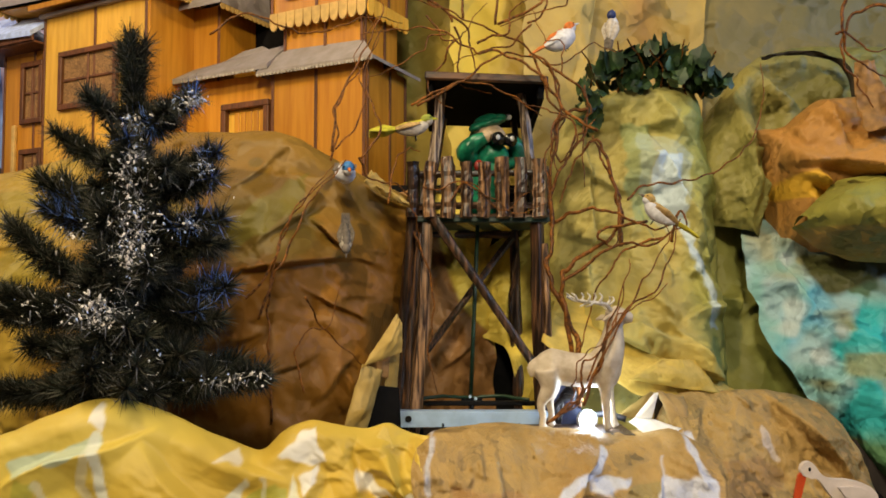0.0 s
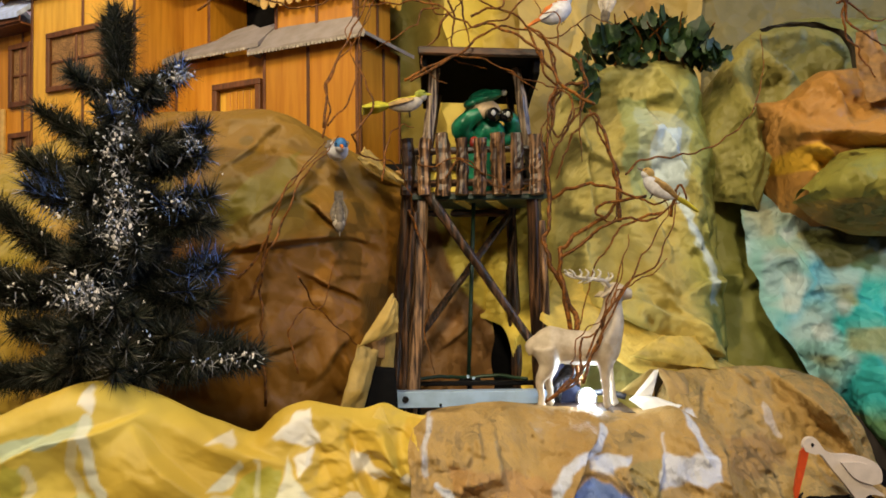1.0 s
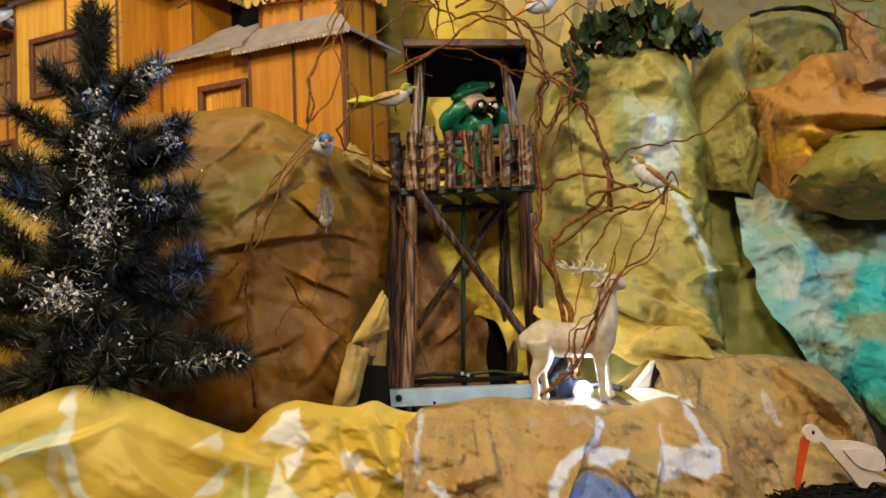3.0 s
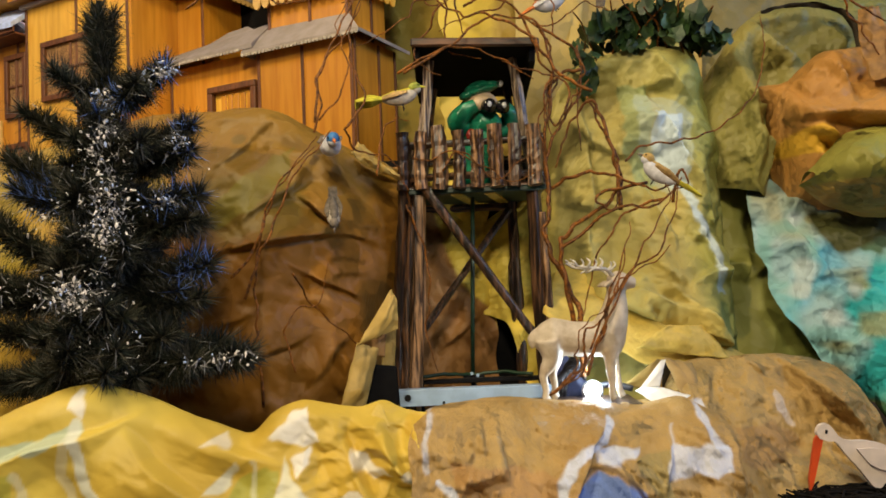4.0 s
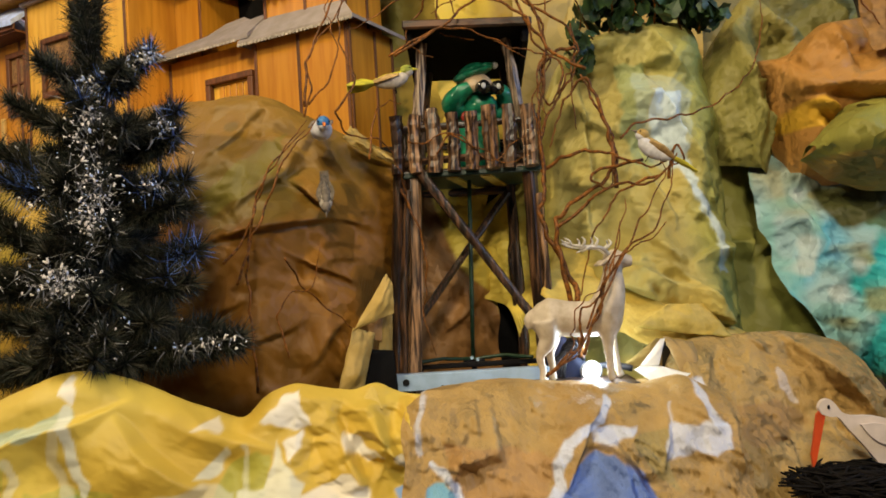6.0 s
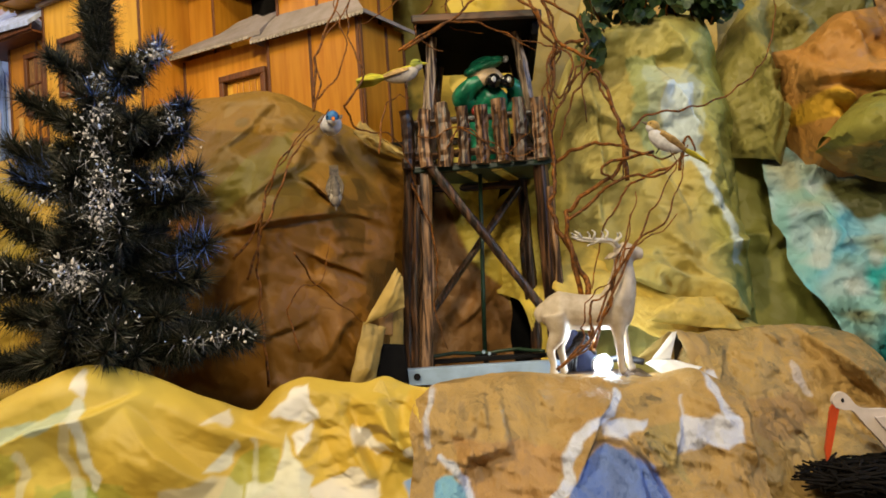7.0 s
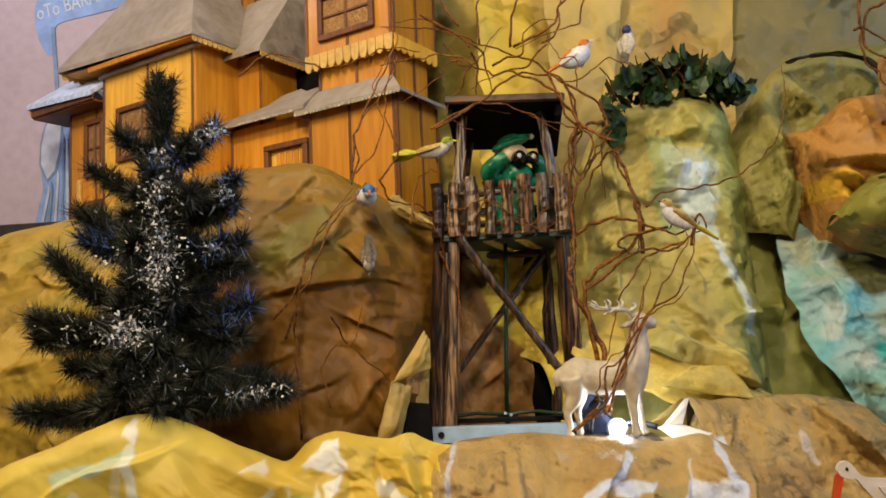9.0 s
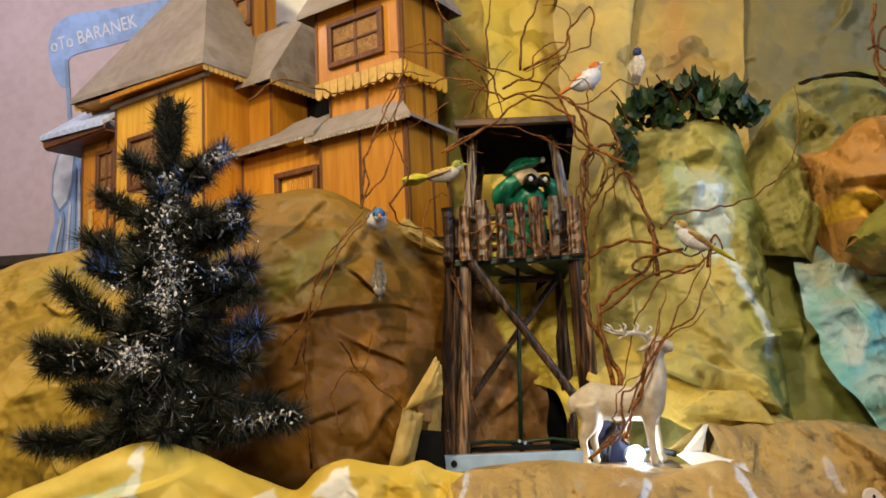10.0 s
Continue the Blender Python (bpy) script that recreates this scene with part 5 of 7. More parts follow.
flat("sleeve_edge", [(-1.595, 2.226), (-1.549, 2.192), (-1.554, 2.090), (-1.572, 2.012), (-1.608, 1.974), (-1.640, 2.040), (-1.638, 2.120), (-1.622, 2.188)], BANNER_DEEP, "blue outline of the painted sleeve", 2.774)
flat("sleeve", [(-1.595, 2.218), (-1.556, 2.188), (-1.561, 2.092), (-1.578, 2.020), (-1.607, 1.986), (-1.632, 2.044), (-1.630, 2.118), (-1.615, 2.182)], ROBE_LIGHT, "pale painted sleeve", 2.772)
for k, (lx, hx, low_z, top_z) in enumerate(((-1.632, -1.600, 1.80, 1.965), (-1.605, -1.590, 1.80, 1.975), (-1.580, -1.566, 1.80, 2.02), (-1.552, -1.548, 1.80, 2.16), (-1.530, -1.534, 1.80, 2.14))):
    flat("robe_fold", [(lx, low_z), (lx + 0.010, low_z), (hx + 0.007, top_z - 0.02), (hx, top_z)], ROBE_LIGHT if k % 2 == 0 and k < 5 else BANNER_DEEP, "brush line of the drapery", 2.770)


def lettering(text, size, at, turn, mat, parent):
    curve = bpy.data.curves.new("lettering", "FONT")
    curve.body, curve.size, curve.extrude = text, size, 0.0002
    curve.materials.append(mat)
    ob = bpy.data.objects.new("lettering", curve)
    scene.collection.objects.link(ob)
    me = bpy.data.meshes.new_from_object(ob.evaluated_get(bpy.context.evaluated_depsgraph_get()))
    bpy.data.objects.remove(ob)
    me.name = "lettering"
    return part("lettering", me, None, parent, "white painted letters", m=Matrix.Translation(at) @ Matrix.Rotation(radians(turn), 4, "Y") @ Matrix.Rotation(radians(90), 4, "X") @ Matrix.Diagonal((0.70, 1, 1, 1)))


lettering("oTo BARANEK", 0.078, (-1.652, 2.7725, 2.598), -12, LETTER, painting)
# white patch added for the bright glare at the top of the wall
part("pale_cloud", Shape().prism([(-0.74 + 0.26 * math.cos(k * math.pi / 8), 2.76 + 0.15 * math.sin(k * math.pi / 8) * (1 + 0.2 * math.sin(3 * k))) for k in range(15, -1, -1)], 0.003, Matrix.Translation((0, 2.776, 0))), TINWHITE, painting, "white patch put in for the bright glare above the house")
whole("plinth_edge", Shape().box((-1.76, 2.62, 1.60), (-0.9, 2.70, 1.80), bevel=0.004), DARKBOARD, "dark brown edging board below the wall painting", "edging", kind="structure")


# ---- artificial fir tree ----
def fir_tree(base, height):
    """Wire boughs wound with stiff needles like bottle brushes, snow sprayed on the front."""
    tree = thing("fir_tree", "small dark artificial fir tree with sprayed snow", "christmas tree", at=base)
    rnd = random.Random(12)
    bx, by, bz = base

    def stem(z):
        return Vector((-0.504 + 0.016 * math.sin(math.pi * (z - bz) / height), by, z))

    part("trunk", Shape().tube([stem(bz + height * k / 10 * 0.95) for k in range(11)], [0.011 * (1 - 0.08 * k) for k in range(11)], 8), TRUNK, tree, "", True)
    dark, olive, frosted, blue, wires, snow = [], [], [], [], Shape(), Shape()
    # boughs seen from the hall: height at the trunk, tip's x and z, how far the tip comes forward, how far its end turns up
    side_boughs = ((1.690, -0.562, 1.700, 0.03, 0.008), (1.700, -0.388, 1.697, 0.03, 0.012), (1.675, -0.418, 1.672, 0.04, 0.0),
                   (1.612, -0.612, 1.640, 0.03, 0.012), (1.600, -0.352, 1.606, 0.03, 0.014), (1.585, -0.352, 1.572, 0.04, 0.008), (1.590, -0.405, 1.598, 0.06, 0.0),
                   (1.525, -0.630, 1.556, 0.04, 0.020), (1.510, -0.616, 1.520, 0.05, 0.010), (1.520, -0.345, 1.505, 0.03, 0.010), (1.500, -0.345, 1.466, 0.03, 0.008),
                   (1.405, -0.668, 1.470, 0.05, 0.030), (1.390, -0.705, 1.392, 0.04, 0.008), (1.380, -0.690, 1.365, 0.05, 0.0), (1.410, -0.332, 1.400, 0.03, 0.010), (1.390, -0.345, 1.358, 0.04, 0.0),
                   (1.295, -0.272, 1.276, 0.05, 0.0), (1.290, -0.335, 1.268, 0.06, 0.0), (1.270, -0.728, 1.244, 0.04, 0.006), (1.330, -0.630, 1.318, 0.06, 0.0), (1.330, -0.380, 1.310, 0.06, 0.0),
                   (1.300, -0.560, 1.250, 0.08, 0.0), (1.300, -0.430, 1.250, 0.08, 0.0), (1.290, -0.605, 1.252, 0.05, 0.0), (1.280, -0.365, 1.258, 0.05, 0.0))
    boughs = []
    for z0, x1, z1, near, up in side_boughs:
        start = stem(z0)
        tip = Vector((x1, by - near, z1))
        boughs.append((start, tip, up))
        for k in range(2):
            boughs.append((start, start.lerp(tip, rnd.uniform(0.80, 0.98)) + Vector((0, rnd.uniform(-0.035, 0.035), rnd.uniform(-0.012, 0.012))), up))
    # short boughs that come towards the hall or lean back
    for k in range(46):
        z0 = bz + 0.110 + 0.385 * (k + 0.5) / 46
        room = 0.125 * (1 - (z0 - bz) / height) ** 0.75 + 0.02
        angle = rnd.uniform(-0.55, 0.55) + (math.pi if k % 4 == 3 else 0)
        start = stem(z0)
        boughs.append((start, start + Vector((math.sin(angle) * room, -math.cos(angle) * room, rnd.uniform(-0.03, 0.03))), rnd.uniform(0, 0.02)))
    # the leader at the top
    for k in range(3):
        boughs.append((stem(1.66 + 0.03 * k), stem(1.795) + Vector((-0.022 + 0.018 * k, rnd.uniform(-0.012, 0.012), 0.006 * k)), 0))
    boughs.append((stem(1.64), stem(1.815) + Vector((-0.008, 0, 0)), 0))
    boughs.append((stem(1.56), stem(1.70), 0))
    # where blue highlights are coloured into the needles
    blue_at = ((-0.586, 1.518), (-0.352, 1.536), (-0.366, 1.713), (-0.39, 1.70), (-0.355, 1.60), (-0.345, 1.40), (-0.475, 1.655), (-0.40, 1.50), (-0.37, 1.39))

    def line(start, tip, up, s):
        return start.lerp(tip, s) + Vector((0, 0, up * (2.2 * s * s - 1.2 * s) - 0.012 * math.sin(math.pi * s)))

    for start, tip, up in boughs:
        length = (tip - start).length
        steps = max(5, int(length / 0.0038))
        wires.tube([line(start, tip, up, k / 6) for k in range(7)], [0.0022 - 0.0002 * k for k in range(7)], 5)
        for i in range(steps):
            s = (i + 0.5) / steps
            q = line(start, tip, up, s)
            out = (line(start, tip, up, s + 0.02) - line(start, tip, up, s - 0.02)).normalized()
            for _ in range(36 if s > 0.2 else 16):
                around = Vector((rnd.gauss(0, 1), rnd.gauss(0, 1), rnd.gauss(0, 1))).normalized()
                way = (around + out * 0.65).normalized()
                reach = rnd.uniform(0.016, 0.046) * (1.0 if q.z < 1.58 else 0.86)
                tinge = sum(1 for cx, cz in blue_at if (q.x - cx) ** 2 + (q.z - cz) ** 2 < 0.028 ** 2) > 0 and rnd.random() < 0.20 and way.y < 0.2
                store = blue if tinge else frosted if rnd.random() < 0.012 else olive if rnd.random() < 0.34 else dark
                flat_side = way.orthogonal().normalized() * 0.00105
                foot = q + around * 0.001
                store.append((foot - flat_side, foot + flat_side, foot + way * reach))

    def grain(at, r, slot=0):
        snow.ball(at, (r * rnd.uniform(0.7, 2.6), r * rnd.uniform(0.6, 1.2), r * rnd.uniform(0.5, 1.1)), slot, rings=3, sides=5, m=Euler((rnd.uniform(0, 3), rnd.uniform(0, 3), rnd.uniform(0, 3))).to_matrix().to_4x4())

    # drifts of spray: x, z, half width, half height, grains, how near the trunk's axis they lie
    for cx, cz, w, h, count, near in ((-0.500, 1.372, 0.036, 0.022, 150, 0.10), (-0.457, 1.462, 0.026, 0.030, 110, 0.08), (-0.450, 1.515, 0.022, 0.024, 60, 0.07), (-0.462, 1.578, 0.024, 0.026, 60, 0.065),
                                      (-0.473, 1.612, 0.014, 0.012, 28, 0.05), (-0.483, 1.660, 0.016, 0.018, 34, 0.04), (-0.388, 1.698, 0.020, 0.008, 46, 0.035), (-0.430, 1.685, 0.016, 0.010, 24, 0.04),
                                      (-0.350, 1.270, 0.020, 0.009, 12, 0.06), (-0.300, 1.272, 0.030, 0.009, 26, 0.06), (-0.548, 1.484, 0.006, 0.005, 7, 0.06), (-0.386, 1.500, 0.018, 0.014, 26, 0.045),
                                      (-0.368, 1.590, 0.013, 0.016, 30, 0.045), (-0.600, 1.382, 0.040, 0.026, 14, 0.06), (-0.480, 1.480, 0.085, 0.110, 70, 0.07), (-0.440, 1.300, 0.060, 0.040, 24, 0.09)):
        front = near + (0.056 if near > 0.05 else 0.022)
        for _ in range(int(count * 0.80)):
            at = Vector((cx + rnd.gauss(0, w * 0.62), by - front * rnd.uniform(0.65, 1.0), cz + rnd.gauss(0, h * 0.62)))
            r = 0.0007 + 0.0018 * rnd.random() ** 2.4
            grain(at, r, 1 if rnd.random() < (0.7 if cx in (-0.388, -0.368, -0.483, -0.386, -0.430) else 0.15) else 0)
            if rnd.random() < 0.5:
                grain(at + Vector((rnd.uniform(-0.003, 0.003), 0.001, rnd.uniform(-0.003, 0.003))), r * 0.8)
        for _ in range(int(count * 0.8)):
            at = Vector((cx + rnd.gauss(0, w * 0.7), by - front * rnd.uniform(0.6, 0.98), cz + rnd.gauss(0, h * 0.7)))
            way = Vector((rnd.gauss(0, 1), -0.5, rnd.gauss(-0.2, 1))).normalized()
            frosted.append((at - way.orthogonal() * 0.0006, at + way.orthogonal() * 0.0006, at + way * rnd.uniform(0.008, 0.026)))
    for name, store, mat, label in (("needles", dark, NEEDLE, ""), ("faded_needles", olive, NEEDLE_LIT, "needles with highlights put in as olive colour"), ("frosted_needles", frosted, SNOW_NEEDLE, "frosted pale needles"), ("blue_needles", blue, NEEDLE_BLUE_LIT, "needle tips with blue light put in their colour")):
        s = Shape()
        s.v = [tuple(p) for tri in store for p in tri]
        s.f = [(3 * i, 3 * i + 1, 3 * i + 2) for i in range(len(store))]
        s.m = [0] * len(store)
        part(name, s, mat, tree, label)
    tagged(part("bough_wire", wires, TRUNK, tree, "dark wire of the boughs"), kind="stuff")
    part("snow", snow, [SNOW, SNOW_BLUE_LIT], tree, "clumps of sprayed snow")
    part("stand", Shape().tube([(bx, by, 1.085), (bx, by, bz + 0.03)], [0.05, 0.02], 12), TRUNK, tree)
    return tree


fir_tree((-0.500, 1.30, 1.145), 0.715)


# ---- curly willow twigs ----
vine_seed = [0]


def vine(points, radius):
    vine_seed[0] += 1
    n = vine_seed[0]
    pts = spline(points, 8, radius * 0.30, n)
    turn = random.Random(n + 100)
    wave, phase = turn.uniform(0.045, 0.085), turn.uniform(0, 6.28)
    run = 0.0
    for i in range(1, len(pts) - 1):
        run += (pts[i] - pts[i - 1]).length
        fade = min(1.0, i / 8, (len(pts) - 1 - i) / 8)
        a = 2 * math.pi * run / wave + phase
        pts[i] = pts[i] + Vector((math.cos(a), math.sin(a * 0.9 + 1), math.sin(a))) * (0.0014 + 0.0022 * (0.5 + 0.5 * math.sin(run * 37 + phase * 3))) * fade
    radii = [1.04 * radius * (1.0 - 0.66 * i / len(pts)) for i in range(len(pts))]
    ob = whole("willow_twig", Shape().tube(pts, radii, 7, rough=0.12, seed=n), VINE, "brown curly willow twig beside the lookout tower", "twig", "willow twigs", smooth=True)
    return ob


# curly willow shrub beside the tower
vine([(0.252, 1.520, 1.187), (0.257, 1.536, 1.276), (0.239, 1.551, 1.348), (0.211, 1.567, 1.412), (0.202, 1.582, 1.450), (0.215, 1.598, 1.504), (0.219, 1.613, 1.608), (0.249, 1.629, 1.664), (0.294, 1.644, 1.742), (0.292, 1.660, 1.825)], 0.0055)
vine([(0.255, 1.520, 1.197), (0.233, 1.530, 1.338), (0.224, 1.540, 1.420), (0.253, 1.550, 1.460), (0.308, 1.560, 1.494), (0.343, 1.570, 1.530), (0.343, 1.580, 1.584), (0.322, 1.590, 1.640), (0.296, 1.600, 1.709)], 0.0050)
vine([(0.224, 1.540, 1.420), (0.270, 1.532, 1.448), (0.317, 1.524, 1.485), (0.391, 1.516, 1.490), (0.430, 1.508, 1.517), (0.439, 1.500, 1.535)], 0.0035)
vine([(0.246, 1.435, 1.201), (0.275, 1.444, 1.279), (0.320, 1.453, 1.362), (0.382, 1.462, 1.407), (0.412, 1.471, 1.464), (0.428, 1.480, 1.523)], 0.0026)
vine([(0.272, 1.440, 1.270), (0.341, 1.450, 1.390), (0.375, 1.460, 1.446), (0.409, 1.470, 1.493), (0.404, 1.480, 1.524)], 0.0020)
vine([(0.255, 1.450, 1.242), (0.297, 1.467, 1.335), (0.335, 1.483, 1.430), (0.344, 1.500, 1.461)], 0.0020)
vine([(0.213, 1.620, 1.533), (0.265, 1.596, 1.559), (0.314, 1.572, 1.558), (0.360, 1.548, 1.536), (0.394, 1.524, 1.519), (0.434, 1.500, 1.525)], 0.0040)
vine([(0.391, 1.550, 1.535), (0.308, 1.550, 1.519), (0.295, 1.550, 1.501), (0.327, 1.550, 1.492), (0.343, 1.550, 1.548)], 0.0030)
vine([(0.353, 1.550, 1.576), (0.393, 1.583, 1.607), (0.475, 1.617, 1.620), (0.562, 1.650, 1.649), (0.644, 1.683, 1.718), (0.683, 1.717, 1.817), (0.692, 1.750, 1.898)], 0.0025)
vine([(0.422, 1.500, 1.491), (0.429, 1.500, 1.536), (0.443, 1.500, 1.547), (0.450, 1.500, 1.524), (0.426, 1.500, 1.514)], 0.0030)
vine([(0.415, 1.530, 1.500), (0.375, 1.535, 1.493), (0.334, 1.540, 1.465), (0.289, 1.545, 1.396), (0.263, 1.550, 1.296)], 0.0030)
# stems rising before the stag
vine([(0.182, 1.445, 1.168), (0.224, 1.445, 1.201), (0.256, 1.445, 1.233), (0.279, 1.445, 1.274), (0.285, 1.445, 1.307), (0.303, 1.445, 1.348), (0.335, 1.445, 1.372), (0.379, 1.470, 1.390), (0.405, 1.470, 1.415)], 0.0026)
vine([(0.190, 1.445, 1.171), (0.230, 1.445, 1.216), (0.230, 1.445, 1.242), (0.247, 1.445, 1.288), (0.278, 1.445, 1.307), (0.296, 1.445, 1.344)], 0.0018)
vine([(0.194, 1.445, 1.175), (0.245, 1.445, 1.219), (0.242, 1.445, 1.253), (0.254, 1.445, 1.280), (0.281, 1.445, 1.300), (0.314, 1.445, 1.372), (0.322, 1.445, 1.419)], 0.0026)
vine([(0.186, 1.445, 1.171), (0.215, 1.445, 1.190), (0.239, 1.445, 1.206), (0.245, 1.445, 1.243)], 0.0022)
# tangle over the tower roof
vine([(0.219, 1.620, 1.511), (0.214, 1.625, 1.626), (0.236, 1.630, 1.743), (0.219, 1.635, 1.853), (0.153, 1.640, 1.909), (0.084, 1.645, 1.942), (0.014, 1.650, 1.975), (-0.058, 1.655, 2.003), (-0.169, 1.660, 2.019)], 0.0032)
vine([(0.307, 1.600, 1.718), (0.245, 1.609, 1.760), (0.194, 1.617, 1.837), (0.117, 1.626, 1.883), (0.058, 1.634, 1.891), (-0.011, 1.643, 1.937), (-0.109, 1.651, 1.937), (-0.172, 1.660, 1.932)], 0.0032)
vine([(-0.051, 1.600, 1.769), (0.043, 1.620, 1.827), (0.104, 1.640, 1.877), (0.152, 1.660, 1.892), (0.246, 1.680, 1.875), (0.311, 1.700, 1.923), (0.372, 1.720, 1.912)], 0.0028)
vine([(-0.080, 1.650, 2.035), (0.037, 1.650, 1.954), (0.058, 1.650, 1.896), (0.067, 1.650, 1.852)], 0.0028)
vine([(0.115, 1.700, 1.966), (0.197, 1.700, 2.004), (0.224, 1.700, 2.053), (0.273, 1.700, 2.097), (0.260, 1.700, 2.011), (0.208, 1.700, 1.996), (0.121, 1.700, 1.962)], 0.0030)
vine([(0.342, 1.560, 1.486), (0.336, 1.568, 1.585), (0.312, 1.576, 1.677), (0.291, 1.584, 1.692), (0.258, 1.592, 1.651), (0.230, 1.600, 1.575)], 0.0040)
vine([(-0.065, 1.620, 1.775), (0.019, 1.625, 1.818), (0.078, 1.630, 1.821), (0.134, 1.635, 1.800), (0.201, 1.640, 1.757)], 0.0030)
vine([(0.109, 1.680, 1.959), (0.120, 1.680, 2.041), (0.154, 1.680, 2.103), (0.170, 1.680, 2.153)], 0.0030)
vine([(0.042, 1.700, 1.979), (0.042, 1.700, 2.057), (0.058, 1.700, 2.161)], 0.0030)
vine([(0.002, 1.680, 2.014), (-0.044, 1.680, 2.083), (-0.078, 1.680, 2.166)], 0.0030)
vine([(0.218, 1.650, 1.858), (0.239, 1.643, 1.805), (0.227, 1.635, 1.721), (0.205, 1.627, 1.662), (0.219, 1.620, 1.579)], 0.0028)
vine([(0.293, 1.640, 1.770), (0.258, 1.636, 1.764), (0.227, 1.632, 1.732), (0.236, 1.628, 1.660), (0.276, 1.624, 1.714), (0.306, 1.620, 1.746)], 0.0035)
vine([(0.187, 1.660, 1.889), (0.218, 1.650, 1.797), (0.246, 1.640, 1.750), (0.219, 1.630, 1.697), (0.231, 1.620, 1.633)], 0.0030)
vine([(0.203, 1.640, 1.868), (0.274, 1.640, 1.820), (0.299, 1.640, 1.776), (0.284, 1.640, 1.718), (0.287, 1.640, 1.612)], 0.0030)
# twigs hanging over the hill
vine([(-0.201, 1.460, 1.654), (-0.192, 1.485, 1.749), (-0.148, 1.510, 1.855), (-0.115, 1.535, 1.943), (-0.141, 1.560, 1.977)], 0.0024)
vine([(-0.148, 1.460, 1.640), (-0.115, 1.485, 1.699), (-0.138, 1.510, 1.763), (-0.142, 1.535, 1.839), (-0.118, 1.560, 1.917)], 0.0024)
vine([(-0.291, 1.400, 1.174), (-0.299, 1.408, 1.298), (-0.302, 1.416, 1.397), (-0.281, 1.424, 1.498), (-0.240, 1.432, 1.569), (-0.195, 1.440, 1.625)], 0.0025)
vine([(-0.339, 1.400, 1.387), (-0.301, 1.413, 1.437), (-0.265, 1.427, 1.539), (-0.198, 1.440, 1.609)], 0.0026)
vine([(-0.318, 1.402, 1.352), (-0.290, 1.410, 1.430), (-0.262, 1.420, 1.492), (-0.236, 1.434, 1.560), (-0.210, 1.446, 1.590), (-0.176, 1.470, 1.640)], 0.0022)
vine([(-0.237, 1.400, 1.391), (-0.213, 1.467, 1.333), (-0.164, 1.533, 1.276), (-0.127, 1.600, 1.235)], 0.0018)
vine([(-0.237, 1.400, 1.227), (-0.253, 1.405, 1.296), (-0.236, 1.410, 1.330), (-0.197, 1.415, 1.344), (-0.180, 1.420, 1.411)], 0.0018)
vine([(-0.466, 1.600, 1.912), (-0.394, 1.610, 1.959), (-0.275, 1.620, 1.921), (-0.154, 1.630, 1.958), (-0.083, 1.640, 1.949)], 0.0025)
vine([(-0.105, 1.550, 1.567), (-0.094, 1.573, 1.649), (-0.072, 1.597, 1.681), (-0.046, 1.620, 1.681)], 0.0020)
vine([(-0.158, 1.520, 1.652), (-0.138, 1.555, 1.615), (-0.081, 1.590, 1.605), (-0.053, 1.625, 1.540), (-0.048, 1.660, 1.485)], 0.0020)
vine([(-0.205, 1.475, 1.640), (-0.196, 1.50, 1.69), (-0.205, 1.52, 1.75), (-0.178, 1.54, 1.80), (-0.150, 1.56, 1.845), (-0.128, 1.58, 1.905), (-0.152, 1.59, 1.95)], 0.0022)
vine([(-0.196, 1.475, 1.660), (-0.165, 1.50, 1.705), (-0.148, 1.52, 1.760), (-0.160, 1.54, 1.815), (-0.170, 1.56, 1.86), (-0.130, 1.58, 1.94)], 0.0018)
# runners on the tower front
vine([(-0.060, 1.660, 1.523), (-0.028, 1.665, 1.438), (-0.019, 1.670, 1.345), (-0.030, 1.675, 1.277), (-0.011, 1.680, 1.192)], 0.0025)
vine([(0.016, 1.660, 1.587), (0.041, 1.660, 1.621), (0.064, 1.660, 1.613), (0.097, 1.660, 1.582), (0.131, 1.660, 1.568), (0.162, 1.660, 1.595), (0.191, 1.660, 1.611)], 0.0020)
vine([(-0.041, 1.660, 1.614), (-0.006, 1.660, 1.610), (0.042, 1.660, 1.627), (0.098, 1.660, 1.593), (0.154, 1.660, 1.560), (0.218, 1.660, 1.585)], 0.0020)
# twigs at the upper rocks
vine([(0.820, 1.620, 2.013), (0.812, 1.630, 1.947), (0.827, 1.640, 1.892), (0.871, 1.650, 1.859), (0.928, 1.660, 1.838)], 0.0040)
vine([(0.910, 1.620, 1.981), (0.857, 1.628, 1.975), (0.824, 1.636, 1.943), (0.817, 1.644, 1.881), (0.854, 1.652, 1.825), (0.886, 1.660, 1.780)], 0.0035)
vine([(0.804, 1.640, 1.927), (0.831, 1.647, 1.929), (0.880, 1.653, 1.896), (0.930, 1.660, 1.904)], 0.0030)

# finer shoots in the tangle, grown by chance inside the same bush
shoot_rnd = random.Random(21)
for k in range(11):
    x, z, y = (shoot_rnd.uniform(-0.05, 0.30), shoot_rnd.uniform(1.84, 1.98), shoot_rnd.uniform(1.63, 1.70)) if k < 9 else (shoot_rnd.uniform(0.21, 0.34), shoot_rnd.uniform(1.50, 1.86), shoot_rnd.uniform(1.58, 1.68))
    turn, shoot = shoot_rnd.uniform(0, 6.28), [(x, y, z)]
    for _ in range(6):
        turn += shoot_rnd.gauss(0, 0.55)
        x, z, y = x + 0.032 * math.cos(turn), z + 0.032 * math.sin(turn), y + shoot_rnd.uniform(-0.008, 0.008)
        shoot.append((x, y, z))
    vine(shoot, shoot_rnd.uniform(0.0016, 0.0028))


